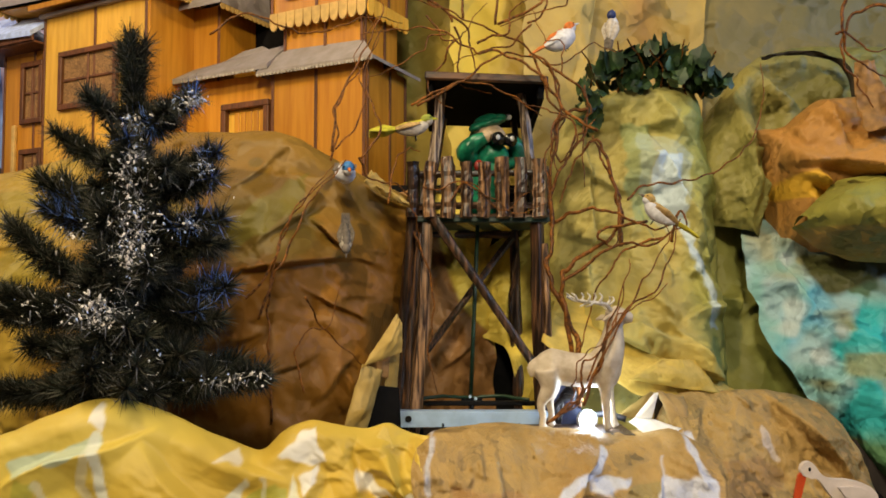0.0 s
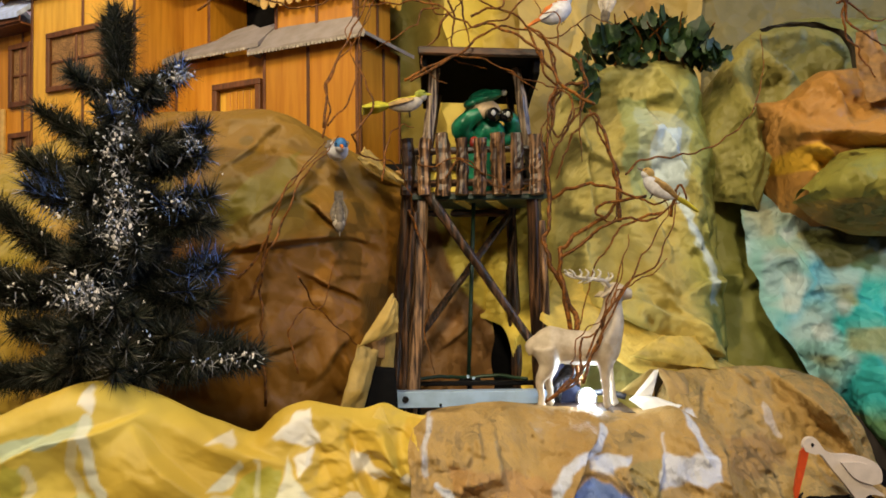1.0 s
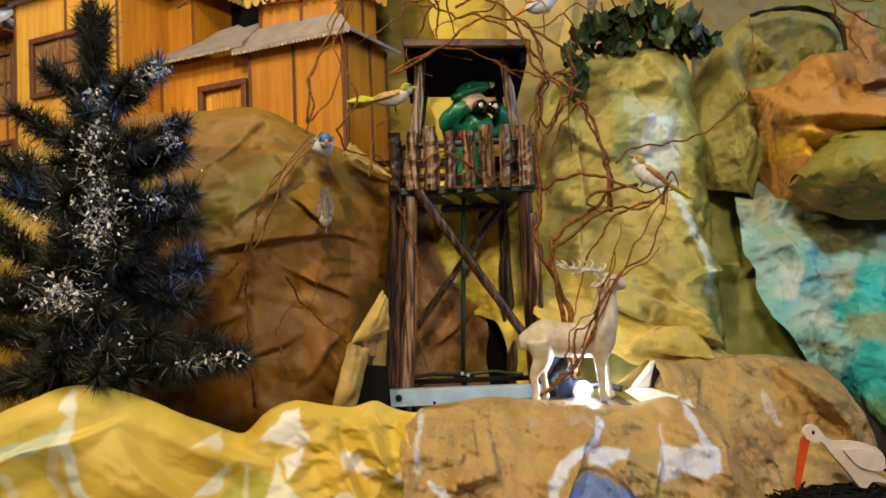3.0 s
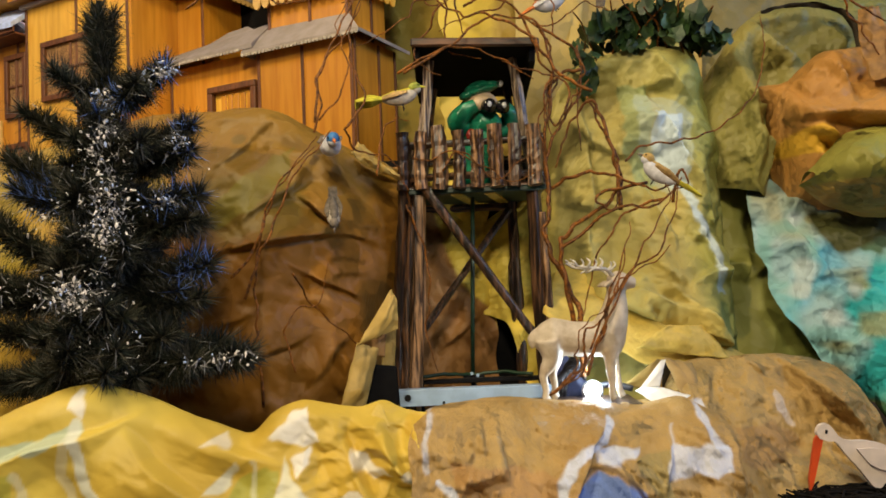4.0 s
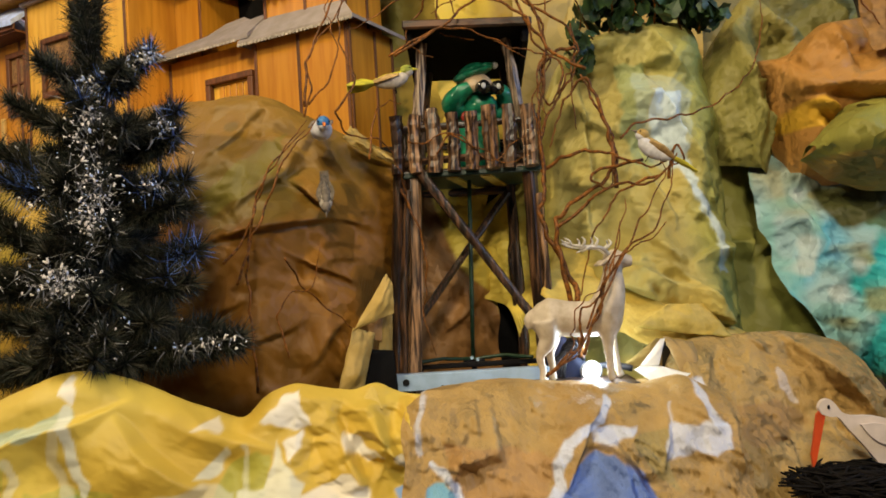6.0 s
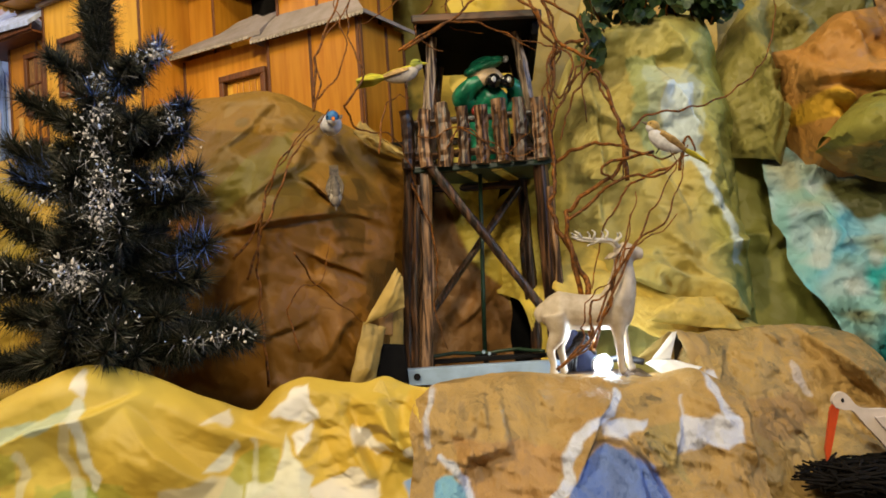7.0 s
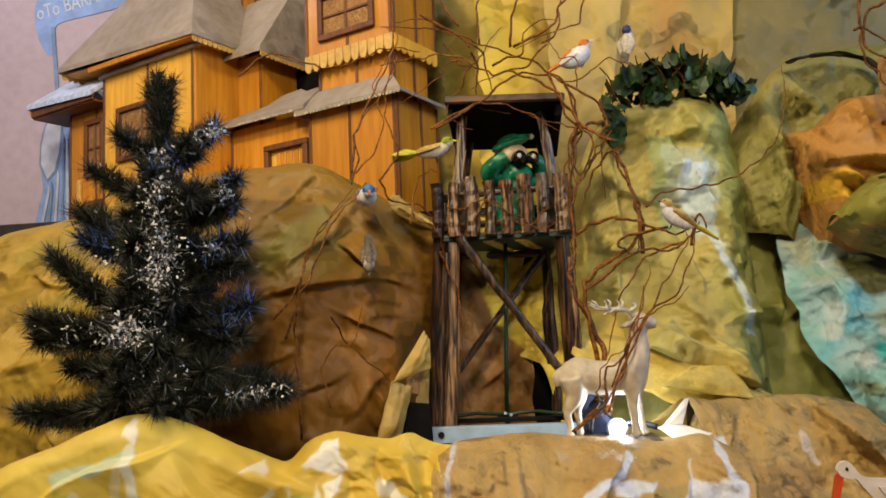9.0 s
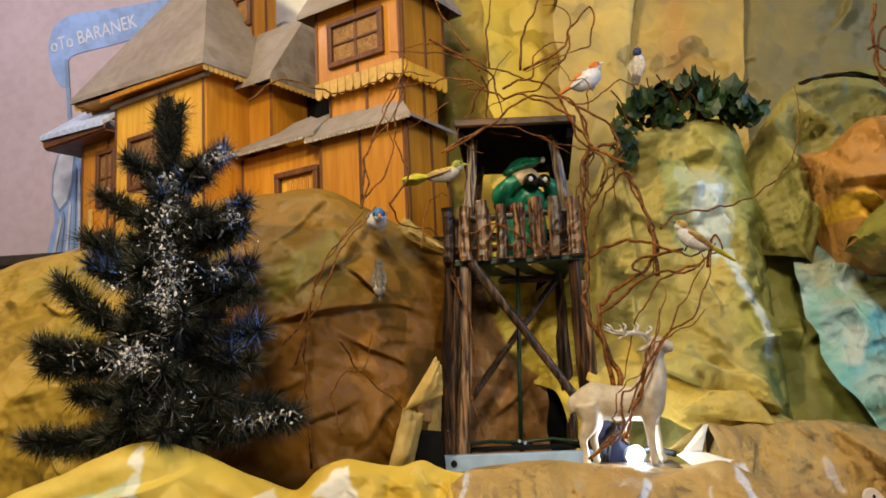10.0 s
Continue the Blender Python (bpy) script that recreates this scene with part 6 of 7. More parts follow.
# ---- stag ----
def stag(at):
    """A cast figure, one closed skin made from rounded masses."""
    s = Shape()
    def limb(points, radii, squash=1.0):
        s.tube(spline(points, 6), np.interp(np.linspace(0, 1, (len(points) - 1) * 6 + 1), np.linspace(0, 1, len(radii)), radii).tolist(), 14, squash=squash)
    # trunk along x, head to the right
    limb([(0.004, 0, 0.113), (0.030, 0, 0.114), (0.070, 0, 0.108), (0.115, 0, 0.106), (0.150, 0, 0.112), (0.168, 0, 0.118)], [0.014, 0.034, 0.032, 0.032, 0.036, 0.020])
    s.ball((0.026, 0, 0.110), (0.030, 0.026, 0.032))
    s.ball((0.146, 0, 0.106), (0.028, 0.025, 0.036))
    # neck and head
    limb([(0.142, 0, 0.115), (0.156, 0, 0.150), (0.161, 0, 0.185), (0.160, 0, 0.205)], [0.036, 0.0275, 0.019, 0.017])
    limb([(0.147, 0, 0.203), (0.165, 0, 0.208), (0.185, 0, 0.205), (0.200, 0, 0.203)], [0.012, 0.0185, 0.0135, 0.0095])
    for side in (-1, 1):
        limb([(0.154, 0.010 * side, 0.208), (0.142, 0.026 * side, 0.203), (0.130, 0.036 * side, 0.198)], [0.004, 0.009, 0.003], 0.6)
    # legs, hind then fore
    for side, dx in ((-1, 0.0), (1, 0.022)):
        limb([(0.024 + dx * 0.3, 0.016 * side, 0.108), (0.026 + dx * 0.5, 0.018 * side, 0.075), (0.010 + dx, 0.019 * side, 0.048), (0.014 + dx, 0.019 * side, 0.022), (0.012 + dx, 0.019 * side, 0.006), (0.018 + dx, 0.019 * side, 0.0)], [0.026, 0.018, 0.009, 0.007, 0.007, 0.0085])
        limb([(0.142 + dx * 0.3, 0.015 * side, 0.100), (0.140 + dx * 0.6, 0.016 * side, 0.065), (0.142 + dx * 0.8, 0.016 * side, 0.030), (0.142 + dx, 0.016 * side, 0.008), (0.147 + dx, 0.016 * side, 0.0)], [0.020, 0.011, 0.0075, 0.007, 0.0085])
    limb([(0.004, 0, 0.125), (-0.008, 0, 0.110), (-0.007, 0, 0.092)], [0.007, 0.009, 0.003])
    ob = new("stag_skin", s.mesh("stag_skin", DEER, True))
    m = ob.modifiers.new("skin", "REMESH")
    m.mode, m.voxel_size, m.use_smooth_shade = "VOXEL", 0.0032, True
    m = ob.modifiers.new("soften", "SMOOTH")
    m.factor, m.iterations = 0.5, 5
    skin = bpy.data.meshes.new_from_object(ob.evaluated_get(bpy.context.evaluated_depsgraph_get()))
    bpy.data.objects.remove(ob)
    body = Shape()
    body.add([v.co for v in skin.vertices], [tuple(p.vertices) for p in skin.polygons])
    for side in (-1, 1):
        stem = spline([(0.154, 0.008 * side, 0.217), (0.140, 0.020 * side, 0.229), (0.115, 0.032 * side, 0.232), (0.085, 0.034 * side, 0.236), (0.070, 0.028 * side, 0.243)], 5)
        body.tube(stem, [0.0042 - 0.0024 * i / len(stem) for i in range(len(stem))], 7, 1)
        for i, lean, length in ((3, 0.012, 0.018), (8, 0.006, 0.018), (12, 0.004, 0.016), (16, -0.004, 0.012), (10, -0.008, -0.008)):
            p = Vector(stem[i])
            body.tube(spline([p, p + Vector((lean, 0.004 * side, length * 0.6)), p + Vector((lean * 1.3 - 0.006, -0.002 * side, length))], 3), [0.0030 - 0.0003 * k for k in range(7)], 6, 1)
        body.ball((0.187, 0.010 * side, 0.2045), (0.002, 0.0015, 0.002), 2, rings=5, sides=7)
    return whole("stag_figure", body, [DEER, ANTLER, GLOSSBLACK], "cream cast stag figure with grey antlers on the paper ledge", "figurine", smooth=True, m=Matrix.Translation(at) @ Matrix.Diagonal((0.90, 0.95, 0.985, 1)))


stag((0.168, 1.50, 1.152))
whole("turning_plate", Shape().box((0.10, 1.44, 1.140), (0.34, 1.56, 1.1495), bevel=0.003), BARK, "thin dark wooden strip below the stag", "board")


# ---- lamp by the stag ----
lamp = thing("spot_lamp", "glowing round cold white spot lamp with a black cable", "spot lamp", at=(0.270, 1.545, 1.150))
part("lamp_body", Shape().tube([(0.270, 1.575, 1.159), (0.270, 1.556, 1.159), (0.270, 1.549, 1.160)], [0.010, 0.017, 0.0182], 20), BOLT, lamp, "dark lamp housing", True)
# reflector ring added to grade the lamp's glow outwards
part("reflector", Shape().tube([(0.270, 1.5475, 1.1600), (0.270, 1.5395, 1.1600), (0.270, 1.5390, 1.1600), (0.270, 1.5465, 1.1600)], [0.012, 0.0200, 0.0188, 0.0105], 28), REFLECTOR, lamp, "bright lamp reflector", True)
# face made larger than the lamp so its shape takes in the glare
face = Shape().ball((0.270, 1.5430, 1.1600), (0.0180, 0.0070, 0.0180), rings=10, sides=24)
part("lamp_face", face, LED, lamp, "glowing white lamp face", True)
part("lamp_foot", Shape().box((0.260, 1.555, 1.135), (0.280, 1.575, 1.160), bevel=0.002), BOLT, lamp)
beam_data = bpy.data.lights.new("lamp_beam", "POINT")
beam_data.energy, beam_data.color, beam_data.shadow_soft_size = 1.35, (0.70, 0.86, 1.0), 0.018
beam = new("lamp_beam", beam_data)
beam.location = (0.294, 1.514, 1.200)

cable = thing("lamp_cable", "bundle of shiny dark cable beside the lamp", "cable", at=(0.225, 1.56, 1.15))
for k in range(5):
    pts = spline([(0.20 + 0.006 * k, 1.575, 1.148), (0.215 + 0.004 * k, 1.56, 1.185 + 0.006 * k), (0.245, 1.555 - 0.004 * k, 1.198 + 0.004 * k), (0.262, 1.57, 1.18)], 5, 0.0015, k)
    part("strand", Shape().tube(pts, 0.0042, 7), CABLE, cable, smooth=True)
whole("cable_run", Shape().tube(spline([(0.275, 1.56, 1.165), (0.31, 1.56, 1.168), (0.345, 1.55, 1.160)], 5), 0.006, 8), CABLE, "black cable lying on the paper ledge", "cable", smooth=True)


# ---- torn white card and curled paper by the boulder ----
def paper_scrap(name, corners, mat, label, seed=0, bulge=0.012, n=14):
    """A crumpled four-cornered scrap of paper, with thickness."""
    a, b, c, d = (Vector(p) for p in corners)
    rnd = random.Random(seed)
    normal = (b - a).cross(d - a).normalized()
    s = Shape()
    top, low = [], []
    for j in range(n + 1):
        for i in range(n + 1):
            u, v = i / n, j / n
            p = a.lerp(b, u).lerp(d.lerp(c, u), v)
            lift = bulge * math.sin(math.pi * u) * math.sin(math.pi * v) + bulge * 0.35 * noise.noise(Vector((u * 4, v * 4, seed)))
            q = p + normal * lift + Vector((0, 0, 0.25 * bulge * noise.noise(Vector((u * 7, v * 7, seed + 3)))))
            top.append(q)
            low.append(q - normal * 0.0012)
    m = n + 1
    faces = []
    for j in range(n):
        for i in range(n):
            k = j * m + i
            faces += [(k, k + 1, k + m + 1, k + m), (k + m * m + m, k + m * m + m + 1, k + m * m + 1, k + m * m)]
    rim = [i for i in range(m)] + [j * m + n for j in range(1, m)] + [n * m + i for i in range(n - 1, -1, -1)] + [j * m for j in range(n - 1, 0, -1)]
    faces += [(rim[i], rim[i] + m * m, rim[(i + 1) % len(rim)] + m * m, rim[(i + 1) % len(rim)]) for i in range(len(rim))]
    s.add(top + low, faces)
    return whole(name, s, mat, label, "paper", smooth=True)


for stock in (PAPER, ROCK_PAPER, KRAFT, SMOOTH_PAPER, SATIN_PAPER):
    stock.node_tree.nodes["Principled BSDF"].inputs["Specular IOR Level"].default_value = 0.32
VINE.node_tree.nodes["Principled BSDF"].inputs["Specular IOR Level"].default_value = 0.22
BLACK.node_tree.nodes["Principled BSDF"].inputs["Specular IOR Level"].default_value = 0.12
NEEDLE.node_tree.nodes["Principled BSDF"].inputs["Specular IOR Level"].default_value = 0.25
SCRAP = material("tan paper", TAN, 0.65, grain=90, vary=0.08, bump=0.3)
OCHRE = material("ochre paper", (0.42, 0.285, 0.075), 0.65, grain=90, vary=0.08, bump=0.3)
OCHRE_YELLOW = material("yellow ochre paper", (0.56, 0.40, 0.075), 0.62, grain=90, vary=0.08, bump=0.3)
OCHRE_PLAIN = material("plain ochre paper", (0.46, 0.31, 0.075), 0.62, grain=60, vary=0.08, bump=0.15)
# these two carry shade in their colour: flap insides and a rock's edge
BROWN_SHADE = material("brown paper", (0.26, 0.135, 0.035), 0.65, grain=90, vary=0.12, bump=0.3)
SHADEPAPER = material("paper dark as shade", (0.030, 0.022, 0.010), 0.9, grain=90, vary=0.15, bump=0.3)
ORANGEPAPER = material("orange paper", (0.30, 0.15, 0.035), 0.6, grain=60, vary=0.25, bump=0.4)
crease_relief(ORANGEPAPER, ((14, 0.3), (40, 0.2)))
crease_relief(SCRAP, ((14, 0.3), (40, 0.15)))
crease_relief(BROWN_SHADE, ((14, 0.3), (40, 0.15)))
crease_relief(OCHRE, ((9, 0.36), (28, 0.22)))
crease_relief(OCHRE_YELLOW, ((9, 0.30), (28, 0.16), (90, 0.12)))
paper_scrap("white_card", ((0.336, 1.487, 1.166), (0.378, 1.440, 1.134), (0.430, 1.482, 1.154), (0.369, 1.530, 1.170)), TINWHITE, "torn white card in the lamp's light", 2, 0.006)
paper_scrap("white_card", ((0.346, 1.502, 1.166), (0.384, 1.510, 1.168), (0.402, 1.530, 1.212), (0.394, 1.530, 1.212)), TINWHITE, "upturned white paper tip in the lamp's light", 12, 0.004)
paper_scrap("navy_paper", ((0.195, 1.63, 1.115), (0.29, 1.60, 1.115), (0.262, 1.615, 1.195), (0.205, 1.64, 1.245)), NAVY, "dark navy paper behind the lamp", 9, 0.008)
paper_scrap("curled_paper", ((0.330, 1.56, 1.165), (0.400, 1.56, 1.150), (0.403, 1.56, 1.208), (0.392, 1.55, 1.212)), OCHRE, "curled tip of ochre paper", 4, 0.006)
paper_scrap("curled_paper", ((0.424, 1.520, 1.150), (0.480, 1.54, 1.14), (0.460, 1.57, 1.20), (0.401, 1.54, 1.215)), SCRAP, "curled tip of brown paper", 5, 0.012)
# shade inside the curl, put in as a dark scrap
paper_scrap("dark_paper", ((0.386, 1.575, 1.150), (0.435, 1.575, 1.150), (0.425, 1.570, 1.190), (0.405, 1.565, 1.208)), SHADEPAPER, "inside of the curled paper, its shade put in as colour", 6, 0.004)


def paper_strip(name, left, right, curl, mat, label, n=26):
    """A long strip of paper between two edges, rolled over along its right edge, with thickness."""
    le, ri = spline(left, 8), spline(right, 8)
    rows = len(le)
    top = []
    for j in range(rows):
        v = j / (rows - 1)
        for i in range(n + 1):
            u = i / n
            p = le[j].lerp(ri[j], u)
            roll = max(0.0, u - 0.55) / 0.45
            p = p + Vector((-curl * 0.9 * roll ** 2 * math.sin(math.pi * v), -curl * math.sin(math.pi * min(1, u * 1.1)) - curl * 0.6 * math.sin(math.pi * roll), 0.006 * noise.noise(Vector((u * 4, v * 9, 2)))))
            top.append(p + Vector((0, 0.012 * noise.noise(Vector((u * 2.5, v * 6, 5))), 0)))
    low = [p + Vector((0.0004, 0.0014, 0)) for p in top]
    m = n + 1
    total = rows * m
    faces = []
    for j in range(rows - 1):
        for i in range(n):
            k = j * m + i
            faces += [(k, k + 1, k + m + 1, k + m), (k + m + total, k + m + 1 + total, k + 1 + total, k + total)]
    rim = list(range(m)) + [j * m + n for j in range(1, rows)] + [(rows - 1) * m + i for i in range(n - 1, -1, -1)] + [j * m for j in range(rows - 2, 0, -1)]
    faces += [(rim[i], rim[i] + total, rim[(i + 1) % len(rim)] + total, rim[(i + 1) % len(rim)]) for i in range(len(rim))]
    return whole(name, Shape().add(top + low, faces), mat, label, "paper", smooth=True)


paper_scrap("paper_flap", ((-0.190, 1.532, 1.130), (-0.147, 1.552, 1.125), (-0.114, 1.562, 1.250), (-0.152, 1.545, 1.264)), OCHRE, "rolled lower end of an ochre paper flap", 31, 0.014, 20)
paper_scrap("paper_flap", ((-0.152, 1.540, 1.258), (-0.078, 1.570, 1.284), (-0.078, 1.572, 1.338), (-0.088, 1.566, 1.358)), OCHRE_PLAIN, "pointed ochre paper flap folded over beside the tower", 32, 0.012, 20)
# the flap's inner side takes its shade from a browner colour
paper_scrap("paper_flap", ((-0.146, 1.568, 1.238), (-0.106, 1.588, 1.232), (-0.100, 1.590, 1.300), (-0.140, 1.566, 1.282)), BROWN_SHADE, "inside of a curled paper flap, its shade put in as brown", 33, 0.006, 18)
paper_scrap("paper_flap", ((-0.115, 1.590, 1.205), (-0.090, 1.606, 1.200), (-0.084, 1.608, 1.292), (-0.102, 1.600, 1.294)), OCHRE, "narrow pale edge of the curled paper flap", 34, 0.004)
# black scrap added for the dark below the flap
paper_scrap("dark_paper", ((-0.175, 1.566, 1.110), (-0.080, 1.594, 1.110), (-0.085, 1.592, 1.214), (-0.126, 1.576, 1.220)), BLACK, "black sheet added for the shade beneath the curled flap", 35, 0.003)
paper_scrap("paper_point", ((-0.114, 1.285, 1.160), (-0.076, 1.285, 1.154), (-0.088, 1.300, 1.184), (-0.094, 1.300, 1.188)), OCHRE_YELLOW, "small upright point of yellow paper on the ledge", 36, 0.003)
# dark strip added where the fold at the rock's top is in shade
paper_strip("paper_flap", [(0.747, 1.885, 1.944), (0.798, 1.885, 1.954), (0.866, 1.885, 1.953), (0.924, 1.885, 1.936), (0.952, 1.885, 1.897), (0.960, 1.885, 1.847)], [(0.746, 1.895, 1.948), (0.796, 1.895, 1.963), (0.871, 1.895, 1.963), (0.929, 1.895, 1.945), (0.96, 1.895, 1.904), (0.965, 1.895, 1.849)], 0.010, SHADEPAPER, "dark strip for the shade under the paper rock's top edge")
paper_strip("paper_flap", [(0.871, 1.7, 1.885), (0.864, 1.69, 1.838), (0.865, 1.68, 1.779), (0.875, 1.67, 1.733)], [(0.921, 1.72, 1.89), (0.936, 1.71, 1.842), (0.959, 1.7, 1.803), (0.959, 1.69, 1.735)], 0.020, ORANGEPAPER, "curled orange paper on top of the rocks")
paper_scrap("paper_fold", ((0.363, 1.590, 1.229), (0.552, 1.630, 1.196), (0.513, 1.650, 1.263), (0.425, 1.600, 1.269)), OCHRE_YELLOW, "folded ochre paper facet at the foot of the rock", 42, 0.010, 18)["kind"] = "structure"
paper_strip("paper_rim", [(-0.140, 1.575, 1.638), (-0.119, 1.590, 1.620), (-0.098, 1.610, 1.602), (-0.068, 1.635, 1.580)], [(-0.152, 1.560, 1.610), (-0.124, 1.575, 1.593), (-0.101, 1.600, 1.583), (-0.066, 1.630, 1.566)], 0.003, OCHRE_PLAIN, "pale folded rim of the paper hill")["kind"] = "structure"
paper_scrap("paper_ledge", ((0.20, 1.66, 1.30), (0.46, 1.60, 1.155), (0.62, 1.68, 1.19), (0.26, 1.84, 1.40)), OCHRE_YELLOW, "sloping ochre paper ledge below the rocks", 8, 0.03, 26)["kind"] = "structure"


# ---- artificial birds ----
def bird(at, yaw, pitch, size, colours, label, tail=1.0, slim=1.0, wing=None, fan=1.0, legs=True, broad=1.0):
    """A craft bird. It looks along +x before it is turned. colours: back, belly, head, tail, beak."""
    lay = Matrix.Translation(at) @ Matrix.Rotation(radians(yaw), 4, "Z") @ Matrix.Rotation(radians(-pitch), 4, "Y") @ Matrix.Scale(size, 4)
    root = thing("craft_bird", label, "craft bird", "craft birds", at)

    def blob(s, points, radii, slot=0, squash=1.0, sides=12):
        s.tube(spline(points, 5), np.interp(np.linspace(0, 1, (len(points) - 1) * 5 + 1), np.linspace(0, 1, len(radii)), radii).tolist(), sides, slot, squash=squash)
        return s

    body = Shape()
    blob(body, [(-0.034, 0, 0.004), (-0.018, 0, 0.001), (0.004, 0, 0), (0.022, 0, 0.004), (0.034, 0, 0.012)], [0.004, 0.012 * slim, 0.0165 * slim, 0.014 * slim, 0.006], 1)
    blob(body, [(-0.034, 0, 0.009), (-0.012, 0, 0.0085), (0.012, 0, 0.008), (0.026, 0, 0.013)], [0.003, 0.011 * slim, 0.0125 * slim, 0.006], 0, 0.85)
    part("body", body, [FEATHER[colours[0]], FEATHER[colours[1]]], root, "", True, lay)
    head = Shape().ball((0.033, 0, 0.016), (0.0125, 0.0108, 0.0110), 0).ball((0.034, 0, 0.0125), (0.0112, 0.0100, 0.0095), 1)
    part("head", head, [FEATHER[colours[2]], FEATHER[colours[1]]], root, "", True, lay)
    part("beak", blob(Shape(), [(0.043, 0, 0.016), (0.050, 0, 0.015), (0.056, 0, 0.0135)], [0.0034, 0.0022, 0.0004], sides=8), FEATHER[colours[4]], root, "", True, lay)
    for side in (-1, 1):
        part("eye", Shape().ball((0.040, 0.0085 * side, 0.0185), (0.0016, 0.0014, 0.0016), rings=5, sides=7), GLOSSBLACK, root, "black bead eye", True, lay)
        part("wing", blob(Shape(), [(0.016, 0.0125 * side, 0.009), (-0.006, 0.0145 * side, 0.008), (-0.030, 0.0085 * side, 0.006), (-0.044, 0.004 * side, 0.005)], [0.004, 0.0085, 0.006, 0.001], 0, 0.35), FEATHER[wing or colours[0]], root, "", True, lay)
        if legs:
            part("leg", blob(Shape(), [(0.004, 0.005 * side, -0.013), (0.004, 0.006 * side, -0.024)], [0.0012, 0.0010], sides=5), GLOSSBLACK, root, "", True, lay)
    plume = Shape()
    for k in range(-2, 3):
        blob(plume, [(-0.028, 0.002 * k, 0.005), (-0.050 * tail, 0.0035 * k * fan, 0.006 - 0.0018 * k * (fan - 1)), (-0.078 * tail, 0.0042 * k * fan, 0.004 - 0.003 * k * (fan - 1))], [0.004, 0.0052 * broad, 0.0014 * broad], 0, 0.35, 8)
    part("tail", plume, FEATHER[colours[3]], root, "", True, lay)
    return root


bird((-0.062, 1.63, 1.727), 8, 10, 1.0, ("yellow", "pale", "lime", "yellow", "yellow"), "yellow green craft bird with a long tail beside the tower", 1.12, 0.85, "tan", 1.7, broad=2.5)
bird((-0.184, 1.515, 1.622), -74, -20, 1.1, ("tan", "white", "blue", "grey", "orange"), "small craft bird with a blue cap on a twig", 0.8, 1.1, "grey", legs=False)
bird((-0.178, 1.485, 1.498), -80, -72, 0.78, ("grey", "pale", "grey", "grey", "grey"), "small pale craft bird clinging to the paper hill", 0.80, legs=False)
bird((0.248, 1.70, 1.930), 12, 30, 1.05, ("orange", "white", "orange", "orange", "white"), "orange and white craft bird on a twig", 0.95, 1.28, "white")
bird((0.368, 1.75, 1.970), 62, 64, 0.92, ("pale", "white", "navy", "grey", "grey"), "white craft bird with a navy head on a twig", 0.8)
bird((0.400, 1.50, 1.541), 172, 34, 0.95, ("gold", "white", "gold", "yellow", "grey"), "tan craft bird with a yellow tail on the willow", 1.10, 0.95, "tan")


# ---- puppet in the lookout ----
def puppet(at, yaw):
    s = Shape()
    def blob(points, radii, slot, squash=1.0):
        s.tube(spline(points, 5), np.interp(np.linspace(0, 1, (len(points) - 1) * 5 + 1), np.linspace(0, 1, len(radii)), radii).tolist(), 14, slot, squash=squash)
    blob([(0, 0, -0.165), (0, 0, -0.10), (0, 0, -0.04), (0, 0, -0.012)], [0.045, 0.046, 0.042, 0.022], 0)
    for side in (-1, 1):
        blob([(0.042 * side, 0, -0.04), (0.062 * side, -0.015, -0.030), (0.052 * side, -0.035, -0.012), (0.026 * side, -0.046, 0.002)], [0.022, 0.023, 0.018, 0.012], 0)
        s.ball((0.029 * side, -0.046, 0.001), (0.015, 0.014, 0.014) if side < 0 else (0.008, 0.009, 0.010), 1)
        blob([(0.0155 * side, -0.036, -0.002), (0.016 * side, -0.060, -0.005), (0.016 * side, -0.074, -0.007)], [0.010, 0.0135, 0.0150], 2)
        s.ball((0.0175 * side, -0.0745, -0.004), (0.0052, 0.003, 0.0062), 3)
    s.ball((0, -0.055, -0.006), (0.020, 0.014, 0.009), 2)
    s.ball((0, -0.022, -0.034), (0.036, 0.030, 0.030), 0)
    s.ball((0, -0.006, 0.008), (0.037, 0.037, 0.031), 1)
    s.ball((0, 0.018, 0.006), (0.038, 0.030, 0.031), 0)
    # flat beret sloping down to one side, its raised end with a white bobble
    s.ball((-0.004, -0.006, 0.039), (0.045, 0.038, 0.0105), 0, Matrix.Rotation(radians(-17), 4, "Y"))
    s.ball((-0.010, -0.006, 0.046), (0.028, 0.028, 0.0125), 0, Matrix.Rotation(radians(-22), 4, "Y"))
    s.ball((0.020, -0.010, 0.053), (0.022, 0.020, 0.0085), 0, Matrix.Rotation(radians(-8), 4, "Y"))
    s.ball((-0.038, -0.010, 0.027), (0.014, 0.020, 0.009), 0, Matrix.Rotation(radians(-30), 4, "Y"))
    s.ball((0.045, -0.012, 0.057), (0.0075, 0.0075, 0.0075), 4)
    s.ball((-0.040, -0.032, -0.062), (0.012, 0.008, 0.014), 5)
    return whole("hunter_puppet", s, [HATGREEN, FACE, GLOSSBLACK, LENS, SNOW, RED], "glazed green puppet with black field glasses on the deck", "puppet", smooth=True, m=Matrix.Translation(at) @ Matrix.Rotation(radians(yaw), 4, "Z"))


puppet((0.100, 1.79, 1.732), 26)


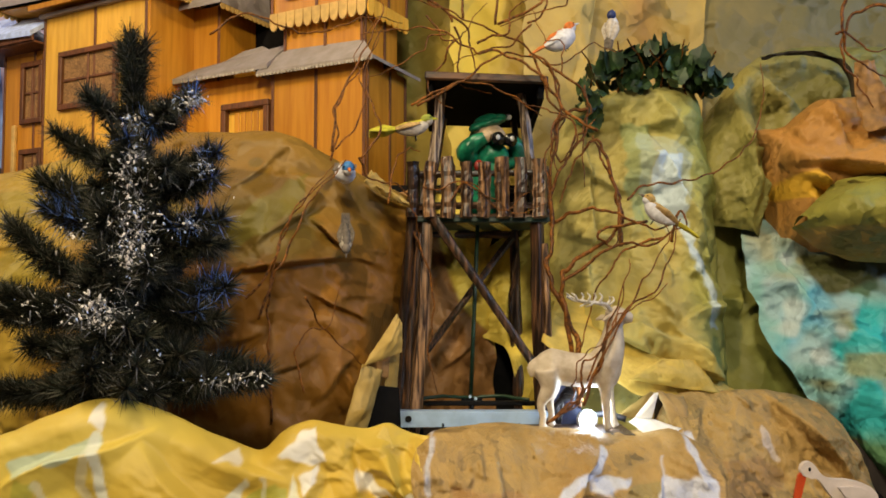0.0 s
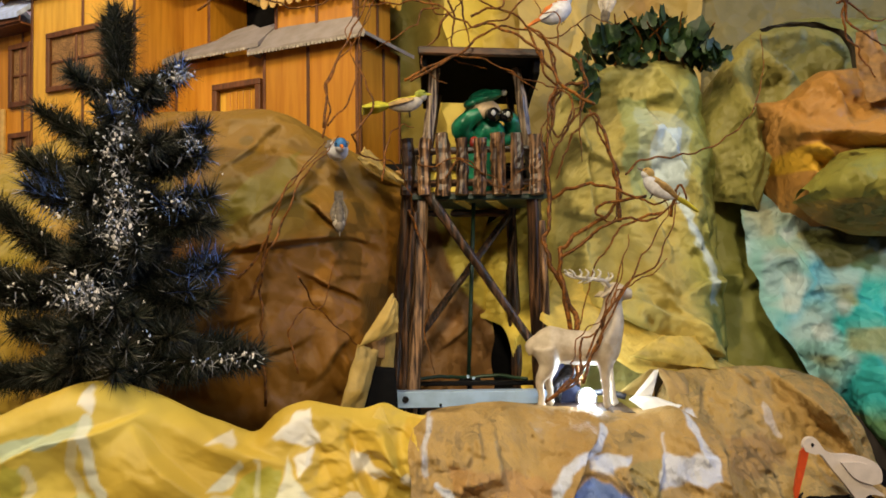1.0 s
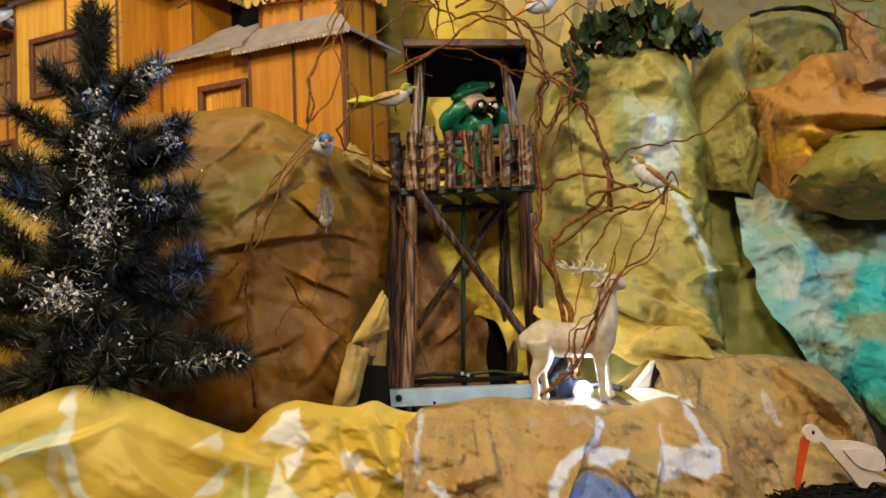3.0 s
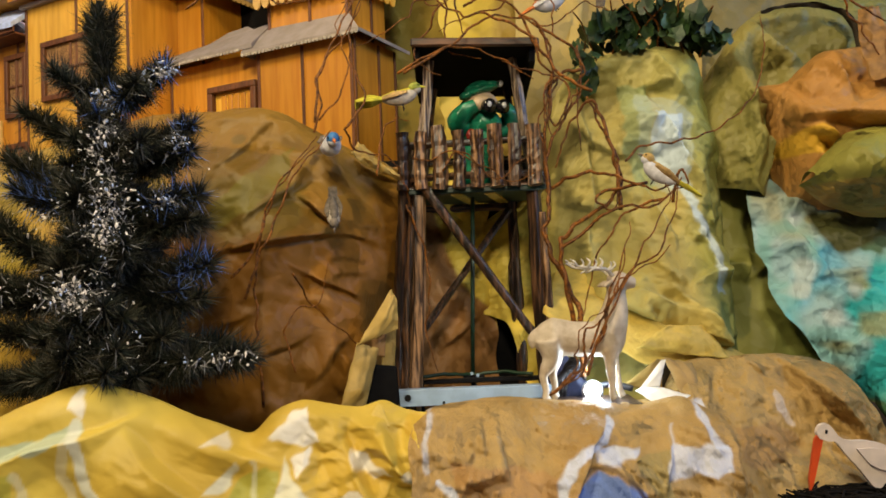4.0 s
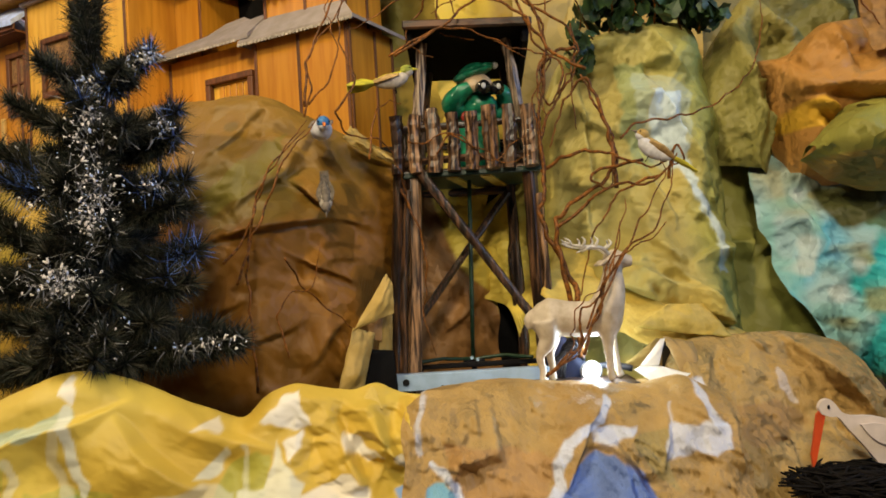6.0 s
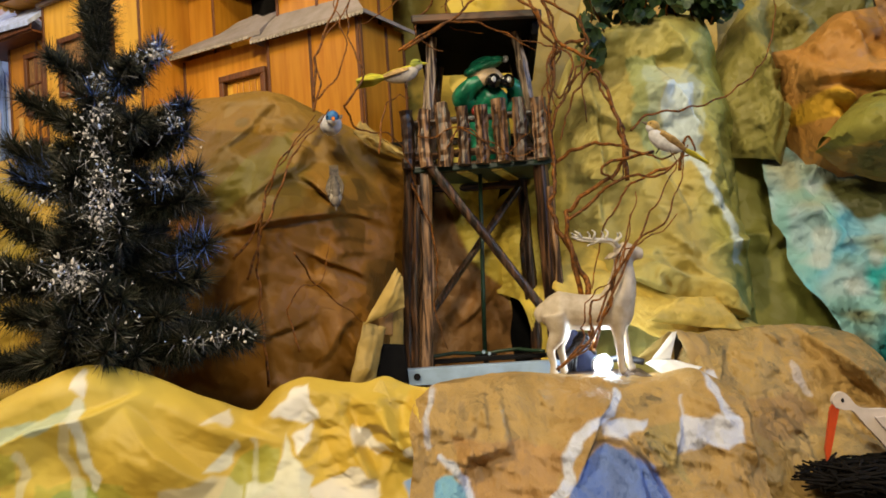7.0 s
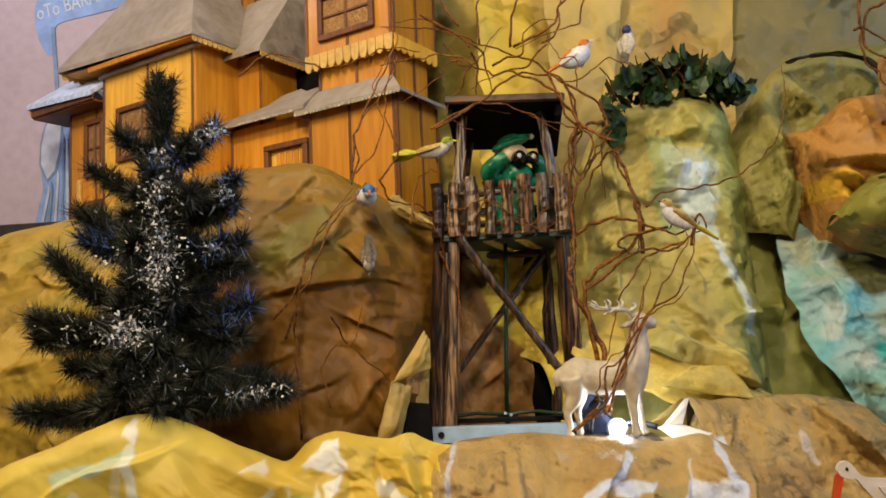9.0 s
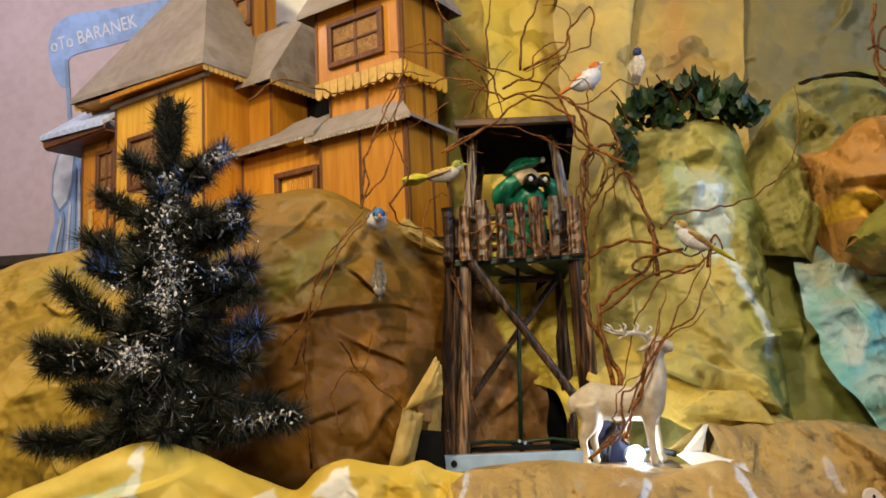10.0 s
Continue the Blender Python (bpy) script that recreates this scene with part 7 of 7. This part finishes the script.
# ---- ivy on the pillar ----
def ivy(count=250):
    plant = thing("ivy_plant", "dark green artificial ivy lying over the paper rock", "ivy", at=(0.48, 1.85, 1.86))
    rnd = random.Random(7)
    outline = [(0, 0), (0.007, -0.006), (0.016, -0.005), (0.021, 0.002), (0.020, 0.010), (0.023, 0.017), (0.018, 0.024), (0.010, 0.029), (0.005, 0.036), (0, 0.041), (-0.005, 0.036), (-0.010, 0.029), (-0.018, 0.024), (-0.023, 0.017), (-0.020, 0.010), (-0.021, 0.002), (-0.016, -0.005), (-0.007, -0.006)]
    leaf = Shape()
    leaf.add([(0, 0.012, 0.003)] + [(x, y, -0.10 * abs(x)) for x, y in outline], [(0, 1 + i, 1 + (i + 1) % len(outline)) for i in range(len(outline))])
    leaf.add([(0, 0.012, 0.0015)] + [(x, y, -0.10 * abs(x) - 0.0008) for x, y in outline], [(0, 1 + (i + 1) % len(outline), 1 + i) for i in range(len(outline))])
    mesh = leaf.mesh("leaf", LEAF)
    for k in range(count):
        s = rnd.random()
        x = 0.32 + 0.32 * s
        crest = 1.865 + 0.085 * math.sin(math.pi * min(1, max(0, (s - 0.02) / 0.9))) ** 0.8
        z = 1.86 + (crest + 0.015 - 1.86) * rnd.random() ** 0.8
        if s < 0.14:
            z = 1.90 - rnd.random() * 0.13
        y = 1.86 + rnd.uniform(-0.06, 0.07)
        lay = Matrix.Translation((x, y, z)) @ Euler((rnd.uniform(0.4, 2.0), rnd.uniform(-0.6, 0.6), rnd.uniform(-2.6, 2.6))).to_matrix().to_4x4() @ Matrix.Scale(rnd.choice((0.55, 0.65, 0.75, 0.85, 1.0, 1.15)), 4)
        part("leaf", mesh, None, plant, m=lay)
    for k in range(9):
        x = 0.34 + 0.033 * k
        pts = spline([(x, 1.88, 1.85), (x + rnd.uniform(-0.03, 0.03), 1.84, 1.91), (x + rnd.uniform(-0.05, 0.05), 1.80, 1.93 + rnd.uniform(0, 0.04))], 4, 0.002, k)
        part("stem", Shape().tube(pts, 0.0018, 5), VINE, plant)
    return plant


ivy()


# ---- stork on its nest ----
def stork(at):
    s = Shape()
    lay = Matrix.Translation(at)
    def rounded(outline):
        return [(p.x, p.z) for p in spline([(x, 0, z) for x, z in outline + outline[:1]], 4)[:-1]]

    neck = rounded([(-0.012, 0.004), (-0.016, 0.014), (-0.010, 0.025), (0.002, 0.027), (0.011, 0.018), (0.020, 0.006), (0.036, -0.001), (0.060, -0.002), (0.084, -0.007), (0.104, -0.016), (0.114, -0.030), (0.113, -0.049), (0.098, -0.054), (0.118, -0.071), (0.092, -0.069), (0.076, -0.081), (0.049, -0.047), (0.030, -0.024), (0.014, -0.003), (0.002, -0.001)])
    s.prism(neck[::-1], 0.010, lay, 0)
    s.prism([(-0.011, 0.012), (-0.006, 0.000), (-0.025, -0.070), (-0.031, -0.080), (-0.032, -0.060), (-0.019, 0.004)], 0.006, lay @ Matrix.Translation((0, 0.002, 0)), 1)
    s.ball(Vector(at) + Vector((-0.001, -0.001, 0.015)), (0.0025, 0.0015, 0.0035), 2, rings=5, sides=8)
    wing = rounded([(0.045, -0.014), (0.075, -0.014), (0.100, -0.024), (0.112, -0.045), (0.095, -0.051), (0.066, -0.040)])
    s.prism(rounded([(0.112, -0.022), (0.126, -0.034), (0.142, -0.060), (0.128, -0.062), (0.112, -0.052), (0.094, -0.050), (0.106, -0.044), (0.112, -0.034)])[::-1], 0.008, lay @ Matrix.Translation((0, 0.003, 0)), 2)
    s.prism(wing[::-1], 0.004, lay @ Matrix.Translation((0, -0.005, 0)), 0)
    s.prism([(0.084, -0.088), (0.090, -0.088), (0.092, -0.10), (0.086, -0.10)][::-1], 0.006, lay @ Matrix.Translation((0, 0.002, 0)), 0)
    return whole("stork_figure", s, [WHITEPAINT, ORANGE, GLOSSBLACK], "flat white wooden stork with an orange beak and black tail", "figurine", m=Matrix())


stork((0.621, 1.395, 1.085))


def nest(centre, rx, ry, h):
    base = thing("twig_nest", "round nest of dark twigs on the paper rock", "nest", at=centre)
    rnd = random.Random(3)
    c = Vector(centre)
    s = Shape()
    for k in range(420):
        a = rnd.uniform(0, 2 * math.pi)
        r = math.sqrt(rnd.random())
        p = c + Vector((rx * r * math.cos(a), ry * r * math.sin(a), h * (0.5 + 0.5 * math.sqrt(max(0, 1 - r * r))) * rnd.uniform(0.3, 1.0)))
        t = a + math.pi / 2 + rnd.gauss(0, 0.5)
        w = Vector((math.cos(t), math.sin(t), rnd.gauss(0, 0.15))) * rnd.uniform(0.02, 0.055)
        s.tube([p - w, p + Vector((0, 0, 0.004)), p + w], [0.0016, 0.0022, 0.0010], 5)
    tagged(part("twig_layer", s, NEST, base), kind="stuff")
    part("core", Shape().ball(c + Vector((0, 0, 0.005)), (rx * 0.9, ry * 0.9, h * 0.75), rings=8, sides=20), NEST, base)
    part("rim_strip", Shape().tube(spline([c + Vector((-0.10, -ry * 0.9, -0.002)), c + Vector((-0.02, -ry * 1.0, -0.004)), c + Vector((0.09, -ry * 0.9, -0.010))], 5), 0.003, 6), BARK_LIGHT, base, "pale peeled twig")
    return base


nest((0.660, 1.37, 0.972), 0.115, 0.085, 0.035)
